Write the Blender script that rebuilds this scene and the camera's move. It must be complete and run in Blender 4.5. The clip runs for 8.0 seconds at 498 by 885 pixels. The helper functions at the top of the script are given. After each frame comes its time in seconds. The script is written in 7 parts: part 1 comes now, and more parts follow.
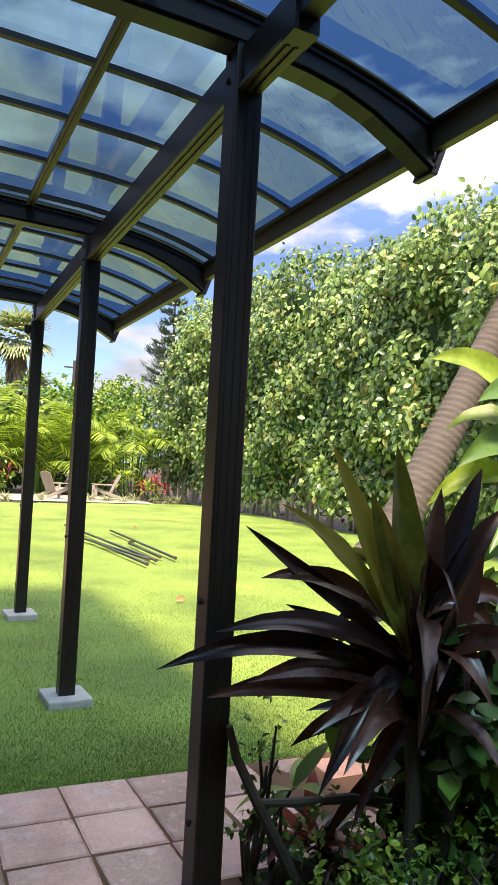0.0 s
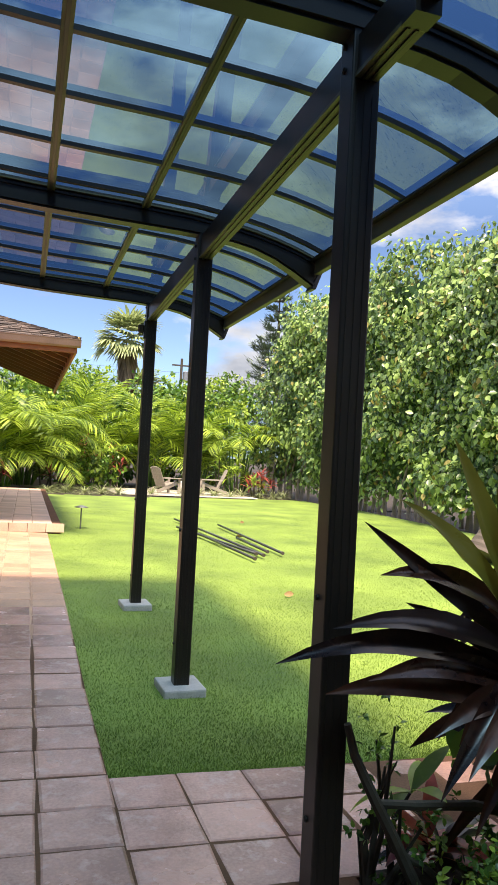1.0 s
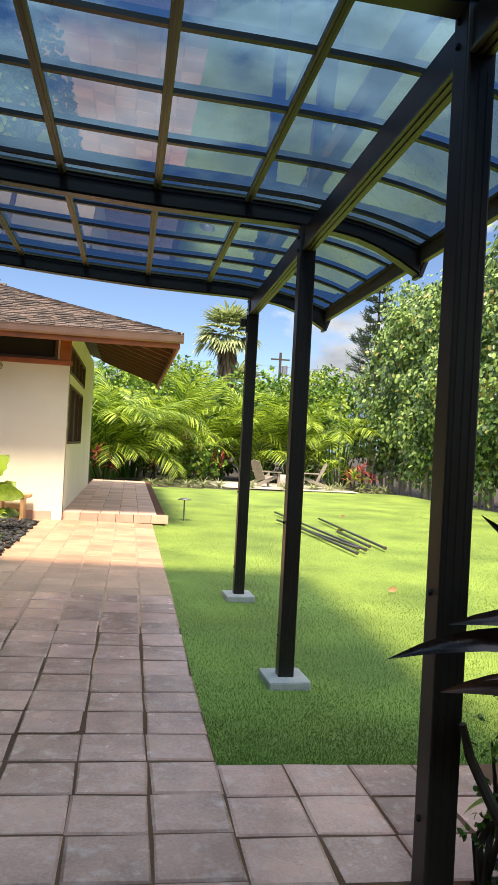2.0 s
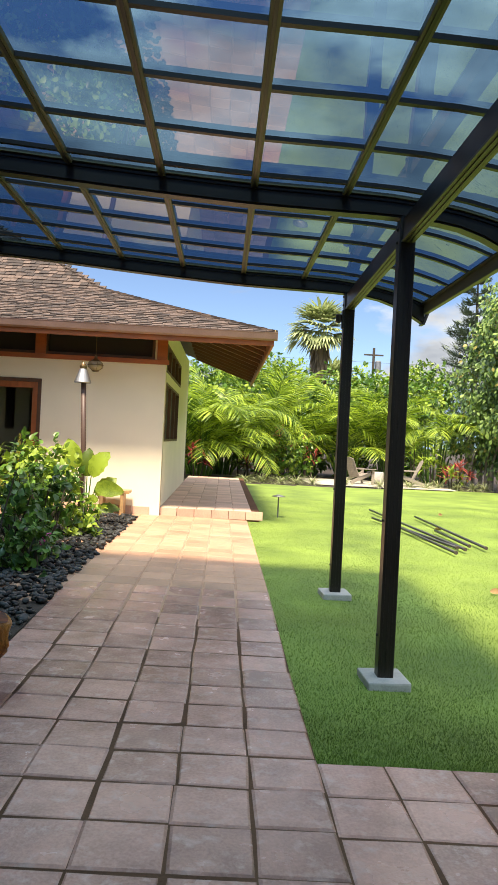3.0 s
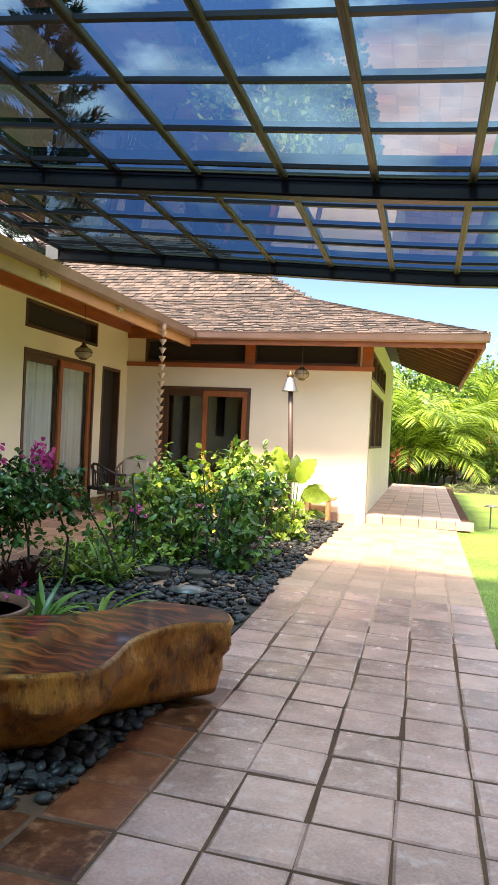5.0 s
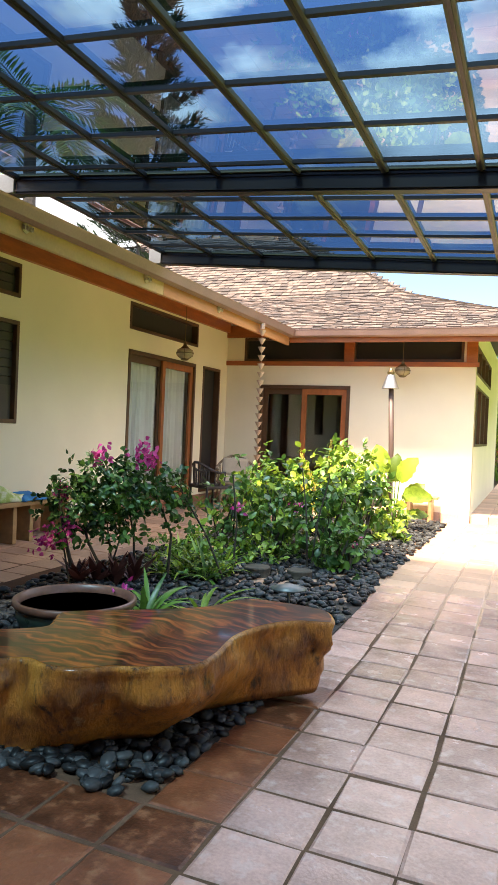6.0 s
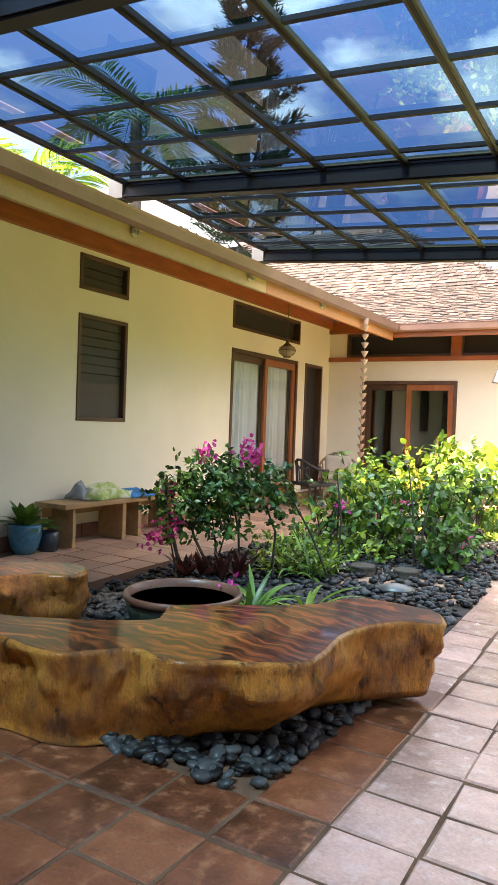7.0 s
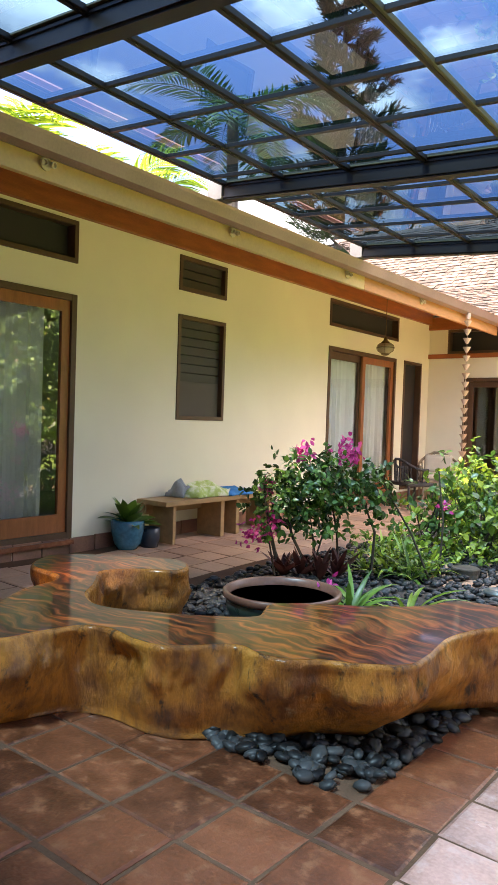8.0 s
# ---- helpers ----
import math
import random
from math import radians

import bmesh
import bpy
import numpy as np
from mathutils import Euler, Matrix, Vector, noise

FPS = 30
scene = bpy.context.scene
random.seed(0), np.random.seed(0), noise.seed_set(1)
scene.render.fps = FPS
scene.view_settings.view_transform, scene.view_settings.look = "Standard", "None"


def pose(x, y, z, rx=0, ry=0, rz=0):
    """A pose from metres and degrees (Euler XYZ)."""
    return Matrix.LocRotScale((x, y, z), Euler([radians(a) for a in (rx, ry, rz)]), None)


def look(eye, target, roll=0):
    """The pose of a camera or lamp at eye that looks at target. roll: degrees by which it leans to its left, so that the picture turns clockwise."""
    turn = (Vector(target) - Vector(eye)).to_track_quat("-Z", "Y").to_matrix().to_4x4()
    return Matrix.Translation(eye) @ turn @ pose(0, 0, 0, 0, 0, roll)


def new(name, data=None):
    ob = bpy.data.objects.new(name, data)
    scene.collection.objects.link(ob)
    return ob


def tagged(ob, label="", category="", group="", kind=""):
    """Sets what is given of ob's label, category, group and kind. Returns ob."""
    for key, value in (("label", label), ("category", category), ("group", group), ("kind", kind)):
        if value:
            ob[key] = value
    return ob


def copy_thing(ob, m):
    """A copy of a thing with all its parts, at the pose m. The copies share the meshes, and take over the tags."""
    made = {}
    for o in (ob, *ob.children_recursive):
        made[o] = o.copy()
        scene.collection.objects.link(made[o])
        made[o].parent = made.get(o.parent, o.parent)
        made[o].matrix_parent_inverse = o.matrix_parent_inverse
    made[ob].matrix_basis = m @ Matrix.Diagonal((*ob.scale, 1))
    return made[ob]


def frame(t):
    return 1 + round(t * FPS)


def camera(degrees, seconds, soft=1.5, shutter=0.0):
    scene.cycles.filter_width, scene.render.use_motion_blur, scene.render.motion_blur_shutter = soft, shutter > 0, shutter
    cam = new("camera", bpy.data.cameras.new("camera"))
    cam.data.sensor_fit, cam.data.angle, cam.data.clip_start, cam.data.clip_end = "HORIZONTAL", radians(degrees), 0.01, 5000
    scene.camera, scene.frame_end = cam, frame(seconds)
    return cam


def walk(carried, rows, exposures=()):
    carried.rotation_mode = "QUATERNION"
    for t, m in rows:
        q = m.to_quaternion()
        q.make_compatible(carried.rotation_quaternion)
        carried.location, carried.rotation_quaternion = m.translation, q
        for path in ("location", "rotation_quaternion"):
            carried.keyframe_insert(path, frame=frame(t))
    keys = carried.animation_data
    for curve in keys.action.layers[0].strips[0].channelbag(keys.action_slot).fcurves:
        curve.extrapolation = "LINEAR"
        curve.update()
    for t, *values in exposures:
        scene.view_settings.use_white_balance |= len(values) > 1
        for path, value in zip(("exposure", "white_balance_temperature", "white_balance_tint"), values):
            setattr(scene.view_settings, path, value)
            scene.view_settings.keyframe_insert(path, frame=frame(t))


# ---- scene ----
cam = camera(38.5, 8.0, soft=1.1)
PATH = [
    (0, (-0.402, -3.249, 1.455), (0.464, -1.448, 1.527), 3.0),
    (0.5, (-0.422, -3.228, 1.453), (0.305, -1.366, 1.513), 3.0),
    (1, (-0.436, -3.224, 1.45), (0.16, -1.315, 1.495), 3.1),
    (1.5, (-0.45, -3.215, 1.444), (0.01, -1.269, 1.473), 3.1),
    (3, (-0.495, -3.19, 1.439), (-0.422, -1.191, 1.43), 2.9),
    (3.5, (-0.514, -3.185, 1.441), (-0.575, -1.186, 1.424), 2.8),
    (4, (-0.535, -3.18, 1.438), (-0.735, -1.19, 1.417), 2.7),
    (4.5, (-0.556, -3.181, 1.439), (-0.897, -1.211, 1.421), 2.6),
    (4.7, (-0.567, -3.186, 1.437), (-0.964, -1.225, 1.42), 2.7),
    (5.8, (-0.58, -3.188, 1.434), (-1.276, -1.313, 1.407), 2.5),
    (6, (-0.586, -3.19, 1.439), (-1.329, -1.333, 1.405), 2.5),
    (6.5, (-0.6, -3.182, 1.433), (-1.473, -1.383, 1.388), 2.2),
    (7, (-0.618, -3.18, 1.429), (-1.615, -1.446, 1.378), 2.1),
    (7.5, (-0.633, -3.182, 1.424), (-1.745, -1.52, 1.367), 1.9),
    (8, (-0.651, -3.18, 1.42), (-1.868, -1.594, 1.358), 1.9),
]
walk(cam, [(t, look(eye, target, roll)) for t, eye, target, roll in PATH],
     [(0.0, 2.47, 7900, 19), (1.5, 2.20, 8050, 14), (3.5, 2.24, 8150, 12), (4.5, 2.68, 8050, 13), (6.5, 3.55, 8350, 16), (8.0, 3.98, 8600, 21)])

# ---- world, sun ----
SUN_WAY = Vector((0.30, 1.45, -2.9)).normalized()
scene.world = bpy.data.worlds.new("world")
scene.world.use_nodes = True
wt = scene.world.node_tree
wt.nodes.clear()
w_out = wt.nodes.new("ShaderNodeOutputWorld")
w_bg = wt.nodes.new("ShaderNodeBackground")
w_sky = wt.nodes.new("ShaderNodeTexSky")
w_sky.sky_type, w_sky.sun_disc = "NISHITA", False
w_sky.air_density, w_sky.dust_density, w_sky.ozone_density = 0.75, 0.0, 3.0
w_sky.sun_elevation = math.asin(-SUN_WAY.z)
w_sky.sun_rotation = math.atan2(-SUN_WAY.x, -SUN_WAY.y)
w_tc = wt.nodes.new("ShaderNodeTexCoord")
w_map = wt.nodes.new("ShaderNodeMapping")
w_map.inputs["Scale"].default_value, w_map.inputs["Location"].default_value = (1.0, 1.0, 2.4), (2.3, 0.9, 0.5)
w_noise = wt.nodes.new("ShaderNodeTexNoise")
w_noise.inputs["Scale"].default_value, w_noise.inputs["Detail"].default_value = 3.4, 9
w_noise.inputs["Roughness"].default_value = 0.56
w_ramp = wt.nodes.new("ShaderNodeValToRGB")
w_ramp.color_ramp.elements[0].position, w_ramp.color_ramp.elements[1].position = 0.465, 0.555
w_sep = wt.nodes.new("ShaderNodeSeparateXYZ")
w_low = wt.nodes.new("ShaderNodeMapRange")          # banks of cloud stand low over the hills
w_low.inputs["From Min"].default_value, w_low.inputs["From Max"].default_value = 0.05, 0.42
w_low.inputs["To Min"].default_value, w_low.inputs["To Max"].default_value = 0.005, 0.0
w_add = wt.nodes.new("ShaderNodeMath")
w_mix = wt.nodes.new("ShaderNodeMix")
w_mix.data_type = "RGBA"
w_shade = wt.nodes.new("ShaderNodeTexNoise")         # grey undersides and bright tops of the clouds
w_shade.inputs["Scale"].default_value, w_shade.inputs["Detail"].default_value = 6.0, 6
w_tone = wt.nodes.new("ShaderNodeValToRGB")
w_tone.color_ramp.elements[0].position, w_tone.color_ramp.elements[1].position = 0.35, 0.62
w_tone.color_ramp.elements[0].color, w_tone.color_ramp.elements[1].color = (2.2, 2.4, 2.8, 1), (5.8, 5.8, 5.9, 1)
L = wt.links.new
L(w_tc.outputs["Generated"], w_map.inputs["Vector"])
L(w_map.outputs["Vector"], w_noise.inputs["Vector"])
L(w_tc.outputs["Generated"], w_sep.inputs["Vector"])
L(w_sep.outputs["Z"], w_low.inputs["Value"])
L(w_noise.outputs["Fac"], w_add.inputs[0])
L(w_low.outputs["Result"], w_add.inputs[1])
L(w_add.outputs["Value"], w_ramp.inputs["Fac"])
L(w_ramp.outputs["Color"], w_mix.inputs["Factor"])
L(w_map.outputs["Vector"], w_shade.inputs["Vector"])
L(w_shade.outputs["Fac"], w_tone.inputs["Fac"])
w_far = wt.nodes.new("ShaderNodeValToRGB")          # the low sky is dimmed and blued by the haze
w_far.color_ramp.elements[0].position, w_far.color_ramp.elements[1].position = 0.30, 0.62
w_far.color_ramp.elements[0].color, w_far.color_ramp.elements[1].color = (0.25, 0.29, 0.34, 1), (1, 1, 1, 1)
w_dim = wt.nodes.new("ShaderNodeVectorMath")
w_dim.operation = "MULTIPLY"
L(w_sep.outputs["Z"], w_far.inputs["Fac"])
L(w_far.outputs["Color"], w_dim.inputs[1])
L(w_tone.outputs["Color"], w_mix.inputs["B"])
L(w_sky.outputs["Color"], w_mix.inputs["A"])
L(w_mix.outputs["Result"], w_dim.inputs[0])
L(w_dim.outputs["Vector"], w_bg.inputs["Color"])
w_bg.inputs["Strength"].default_value = 0.14
L(w_bg.outputs["Background"], w_out.inputs["Surface"])

sun = new("sun", bpy.data.lights.new("sun", "SUN"))
sun.data.energy, sun.data.angle, sun.data.color = 2.0, radians(9.0), (1.0, 0.95, 0.86)
sun.matrix_world = look((0, 0, 30), tuple(Vector((0, 0, 30)) + SUN_WAY))


# ---- materials ----
def material(name, colour, rough=0.6, metal=0.0, vary=0.25, scale=6.0, fine=60.0, bump=0.15, hue=None, spec=0.5,
             per_object=0.0, per_island=0.0, coat=0.0, translucent=0.0, stretch=(1, 1, 1), blotch=None):
    """A painted or natural surface: two scales of variation, fine relief, and a random shift per object or per island."""
    m = bpy.data.materials.new(name)
    m.use_nodes = True
    t = m.node_tree
    n, link = t.nodes, t.links.new
    b = n["Principled BSDF"]
    tc = n.new("ShaderNodeTexCoord")
    mp = n.new("ShaderNodeMapping")
    mp.inputs["Scale"].default_value = stretch
    where = tc.outputs["Object"]
    if per_object:                             # every piece takes its own patch of the pattern
        source, apart = n.new("ShaderNodeObjectInfo"), n.new("ShaderNodeVectorMath")
        apart.operation = "MULTIPLY_ADD"
        link(source.outputs["Random"], apart.inputs[0])
        apart.inputs[1].default_value = (37, 53, 11)
        link(tc.outputs["Object"], apart.inputs[2])
        where = apart.outputs["Vector"]
    link(where, mp.inputs["Vector"])
    big, small = n.new("ShaderNodeTexNoise"), n.new("ShaderNodeTexNoise")
    big.inputs["Scale"].default_value, big.inputs["Detail"].default_value = scale, 5
    small.inputs["Scale"].default_value, small.inputs["Detail"].default_value = fine, 4
    for node in (big, small):
        link(mp.outputs["Vector"], node.inputs["Vector"])
    dark = tuple(c * (1 - vary) for c in colour)
    light = tuple(min(1, c * (1 + vary)) for c in (hue or colour))
    ramp = n.new("ShaderNodeValToRGB")
    ramp.color_ramp.elements[0].color, ramp.color_ramp.elements[1].color = (*dark, 1), (*light, 1)
    ramp.color_ramp.elements[0].position, ramp.color_ramp.elements[1].position = 0.3, 0.7
    half = n.new("ShaderNodeMix")
    half.data_type = "FLOAT"
    half.inputs["Factor"].default_value = 0.35
    link(big.outputs["Fac"], half.inputs["A"])
    link(small.outputs["Fac"], half.inputs["B"])
    value = half.outputs["Result"]
    if per_object or per_island:
        if per_object:
            key, amount = "Random", per_object
        else:
            source, key, amount = n.new("ShaderNodeNewGeometry"), "Random Per Island", per_island
        shift = n.new("ShaderNodeMath")
        shift.operation = "MULTIPLY_ADD"
        shift.inputs[1].default_value, shift.inputs[2].default_value = amount, -amount / 2
        link(source.outputs[key], shift.inputs[0])
        add = n.new("ShaderNodeMath")
        link(value, add.inputs[0])
        link(shift.outputs["Value"], add.inputs[1])
        value = add.outputs["Value"]
    link(value, ramp.inputs["Fac"])
    colour_out = ramp.outputs["Color"]
    if blotch:
        other, size, low, high = blotch
        spot = n.new("ShaderNodeTexNoise")
        spot.inputs["Scale"].default_value, spot.inputs["Detail"].default_value = size, 6
        spot.inputs["Roughness"].default_value = 0.65
        link(where, spot.inputs["Vector"])
        edge = n.new("ShaderNodeMapRange")
        edge.inputs["From Min"].default_value, edge.inputs["From Max"].default_value = low, high
        link(spot.outputs["Fac"], edge.inputs["Value"])
        mix = n.new("ShaderNodeMix")
        mix.data_type = "RGBA"
        mix.inputs["B"].default_value = (*other, 1)
        link(edge.outputs["Result"], mix.inputs["Factor"])
        link(colour_out, mix.inputs["A"])
        colour_out = mix.outputs["Result"]
    link(colour_out, b.inputs["Base Color"])
    rr = n.new("ShaderNodeMapRange")
    rr.inputs["To Min"].default_value, rr.inputs["To Max"].default_value = max(0.02, rough - 0.12), min(1, rough + 0.12)
    link(big.outputs["Fac"], rr.inputs["Value"])
    link(rr.outputs["Result"], b.inputs["Roughness"])
    b.inputs["Metallic"].default_value = metal
    b.inputs["Specular IOR Level"].default_value = spec
    if coat:
        b.inputs["Coat Weight"].default_value, b.inputs["Coat Roughness"].default_value = coat, 0.08
    if bump:
        bm_ = n.new("ShaderNodeBump")
        bm_.inputs["Strength"].default_value, bm_.inputs["Distance"].default_value = bump, 0.01
        link(half.outputs["Result"], bm_.inputs["Height"])
        link(bm_.outputs["Normal"], b.inputs["Normal"])
    if translucent:
        tr = n.new("ShaderNodeBsdfTranslucent")
        link(colour_out, tr.inputs["Color"])
        mx = n.new("ShaderNodeMixShader")
        mx.inputs[0].default_value = translucent
        link(b.outputs["BSDF"], mx.inputs[1])
        link(tr.outputs["BSDF"], mx.inputs[2])
        link(mx.outputs["Shader"], n["Material Output"].inputs["Surface"])
    return m


def glass(name, tint, ior=1.5, rough=0.0, wave=0.0):
    """A thin pane: see-through in its tint, with the gloss that the angle gives."""
    m = bpy.data.materials.new(name)
    m.use_nodes = True
    n, link = m.node_tree.nodes, m.node_tree.links.new
    n.remove(n["Principled BSDF"])
    clear, gloss, mix, fres = (n.new(k) for k in ("ShaderNodeBsdfTransparent", "ShaderNodeBsdfGlossy", "ShaderNodeMixShader", "ShaderNodeFresnel"))
    clear.inputs["Color"].default_value = (*tint, 1)
    gloss.inputs["Roughness"].default_value = rough
    fres.inputs["IOR"].default_value = ior
    if wave:
        tc, nz, bp = n.new("ShaderNodeTexCoord"), n.new("ShaderNodeTexNoise"), n.new("ShaderNodeBump")
        nz.inputs["Scale"].default_value, nz.inputs["Detail"].default_value = 2.2, 1
        bp.inputs["Strength"].default_value, bp.inputs["Distance"].default_value = wave, 0.02
        link(tc.outputs["Object"], nz.inputs["Vector"])
        link(nz.outputs["Fac"], bp.inputs["Height"])
        link(bp.outputs["Normal"], gloss.inputs["Normal"])
    link(fres.outputs["Fac"], mix.inputs[0])
    link(clear.outputs["BSDF"], mix.inputs[1])
    link(gloss.outputs["BSDF"], mix.inputs[2])
    link(mix.outputs["Shader"], n["Material Output"].inputs["Surface"])
    return m


TILE = material("worn_terracotta", (0.44, 0.235, 0.185), 0.24, vary=0.36, scale=5, fine=70, bump=0.5, per_object=0.24,
                blotch=((0.54, 0.36, 0.31), 13, 0.52, 0.76))
TILE_RED = material("red_terracotta", (0.155, 0.046, 0.020), 0.36, vary=0.55, scale=7, fine=60, bump=0.6, per_object=0.35, spec=0.4,
                    blotch=((0.30, 0.115, 0.055), 14, 0.54, 0.70))
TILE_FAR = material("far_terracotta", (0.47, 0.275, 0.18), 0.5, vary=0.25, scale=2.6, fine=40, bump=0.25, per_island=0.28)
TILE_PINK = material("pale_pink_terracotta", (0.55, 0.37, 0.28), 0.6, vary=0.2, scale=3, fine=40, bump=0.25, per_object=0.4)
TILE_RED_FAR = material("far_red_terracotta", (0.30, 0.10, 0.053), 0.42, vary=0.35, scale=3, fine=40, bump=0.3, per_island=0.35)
# paler copy of GROUT: sunlight and distance on the far joints put into the colour
GROUT_FAR_LIT = material("sunlit_far_grout", (0.40, 0.25, 0.175), 0.95, vary=0.3, scale=4, fine=90, bump=0.4, spec=0.1)
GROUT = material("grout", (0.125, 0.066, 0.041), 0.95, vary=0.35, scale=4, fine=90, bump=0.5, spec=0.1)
LAWN_SOIL = material("lawn_turf", (0.092, 0.172, 0.022), 0.85, vary=0.35, scale=0.9, fine=90, bump=0.8, hue=(0.18, 0.265, 0.045))
GRASS = material("grass_blades", (0.085, 0.165, 0.022), 0.6, vary=0.3, scale=0.5, fine=9, bump=0, hue=(0.16, 0.255, 0.038), per_island=0.3, translucent=0.35)
BRONZE = material("dark_bronze_aluminium", (0.019, 0.014, 0.011), 0.40, vary=0.25, scale=2, fine=140, bump=0.05, spec=0.42)
# olive copy of BRONZE: light thrown up by the lawn is put into the colour
BRONZE_LAWN = material("lawn_lit_bronze", (0.115, 0.108, 0.058), 0.5, metal=0.1, vary=0.15, scale=3, fine=120, bump=0.04)
STEEL_DULL = material("dull_grey_steel", (0.16, 0.17, 0.17), 0.5, metal=0.5, vary=0.2, scale=6, fine=80, bump=0.06)
PANEL = glass("tinted_polycarbonate", (0.080, 0.165, 0.255), 1.75, 0.0, 0.06)
PANE_CLEAR = glass("clear_window_glass", (0.96, 0.97, 0.97), 1.55)
PANE = glass("window_glass", (0.95, 0.96, 0.96), 2.45)
CONCRETE = material("concrete_pad", (0.42, 0.40, 0.37), 0.85, vary=0.25, scale=9, fine=80, bump=0.4)
STUCCO = material("cream_stucco", (0.84, 0.785, 0.61), 0.85, vary=0.06, scale=1.2, fine=140, bump=0.18)
WOOD_RED = material("redwood_trim", (0.36, 0.105, 0.03), 0.5, vary=0.35, scale=2.5, fine=40, bump=0.12, stretch=(1, 1, 6))
WOOD_DOOR = material("cedar_door_frame", (0.33, 0.105, 0.035), 0.38, vary=0.3, scale=3, fine=40, bump=0.1, stretch=(6, 6, 1), coat=0.2)
WOOD_DARK = material("dark_window_frame", (0.10, 0.050, 0.025), 0.5, vary=0.3, scale=4, fine=50, bump=0.1)
# orange copy of FASCIA: the sun on its far stretch is put into the colour
FASCIA_SUNLIT = material("sunlit_fascia_board", (0.50, 0.22, 0.085), 0.6, vary=0.25, scale=2, fine=40, bump=0.1, stretch=(1, 0.2, 1))
FASCIA = material("fascia_board", (0.56, 0.38, 0.16), 0.6, vary=0.15, scale=2, fine=40, bump=0.1)
GUTTER = material("copper_brown_gutter", (0.30, 0.19, 0.16), 0.45, metal=0.3, vary=0.2, scale=3, fine=60, bump=0.05)
LOUVRE = material("dark_louvre", (0.034, 0.029, 0.025), 0.5, vary=0.3, scale=3, fine=60, bump=0.05)
SHAKE = material("cedar_shake", (0.060, 0.044, 0.036), 0.85, vary=0.3, scale=2.5, fine=35, bump=0.6, hue=(0.10, 0.070, 0.056), per_island=0.6)
SHAKE_ONE = material("cedar_shake_near", (0.060, 0.044, 0.036), 0.85, vary=0.3, scale=2.5, fine=35, bump=0.6, hue=(0.10, 0.070, 0.056), per_object=0.6)
SOFFIT = material("soffit_board", (0.45, 0.19, 0.07), 0.6, vary=0.25, scale=3, fine=40, bump=0.1)
PEBBLE = material("black_pebble", (0.014, 0.015, 0.016), 0.42, spec=0.22, vary=0.45, scale=8, fine=70, bump=0.12, hue=(0.036, 0.038, 0.039), per_island=0.7)
PEBBLE_ONE = material("black_pebble_near", (0.014, 0.015, 0.016), 0.42, spec=0.22, vary=0.45, scale=8, fine=70, bump=0.12, hue=(0.036, 0.038, 0.039), per_object=0.7)
SOIL = material("dark_soil", (0.035, 0.025, 0.018), 0.95, vary=0.4, scale=6, fine=70, bump=0.8)
BARK = material("grey_bark", (0.20, 0.165, 0.13), 0.85, vary=0.35, scale=5, fine=50, bump=0.5)
STEM = material("dark_stem", (0.055, 0.045, 0.032), 0.8, vary=0.35, scale=8, fine=60, bump=0.4)
RAFTER = material("redwood_rafter", (0.12, 0.045, 0.02), 0.6, vary=0.3, scale=3, fine=40, bump=0.12)
PLASTER_IN = material("interior_plaster", (0.35, 0.33, 0.28), 0.9, vary=0.1, scale=1, fine=50, bump=0.05)


# ---- mesh helpers ----
def ground_z(x, y):
    """The paving falls gently towards the lawn and levels out beyond it."""
    ys = (-8.0, 0.0, 1.25, 3.55, 9.3, 25.0, 200.0)
    zs = (0.144, 0.0, -0.018, 0.02, 0.0, 0.08, 0.10)
    return float(np.interp(y, ys, zs)) - 0.02 * min(3.0, max(-7.0, x))


def mesh_object(name, bm, mat, smooth=False):
    me = bpy.data.meshes.new(name)
    bm.to_mesh(me)
    bm.free()
    me.materials.append(mat)
    if smooth:
        me.polygons.foreach_set("use_smooth", [True] * len(me.polygons))
    return new(name, me)


def part(name, bm, mat, parent, label="", smooth=False):
    ob = mesh_object(name, bm, mat, smooth)
    ob.parent = parent
    if label:
        ob["label"] = label
    return ob


def add_box(bm, x0, x1, y0, y1, z0, z1, bevel=0.0):
    vs = [bm.verts.new((x, y, z)) for z in (z0, z1) for y in (y0, y1) for x in (x0, x1)]
    fs = [bm.faces.new([vs[i] for i in q]) for q in ((0, 2, 3, 1), (4, 5, 7, 6), (0, 1, 5, 4), (2, 6, 7, 3), (0, 4, 6, 2), (1, 3, 7, 5))]
    if bevel:
        edges = list({e for f in fs for e in f.edges})
        bmesh.ops.bevel(bm, geom=edges, offset=bevel, segments=2, affect="EDGES", profile=0.6)
    return bm


def box(x0, x1, y0, y1, z0, z1, bevel=0.0):
    return add_box(bmesh.new(), x0, x1, y0, y1, z0, z1, bevel)


def empty(name, x=0, y=0, z=0, rz=0):
    ob = new(name)
    ob.matrix_world = pose(x, y, z, 0, 0, rz)
    ob.empty_display_size = 0.1
    return ob


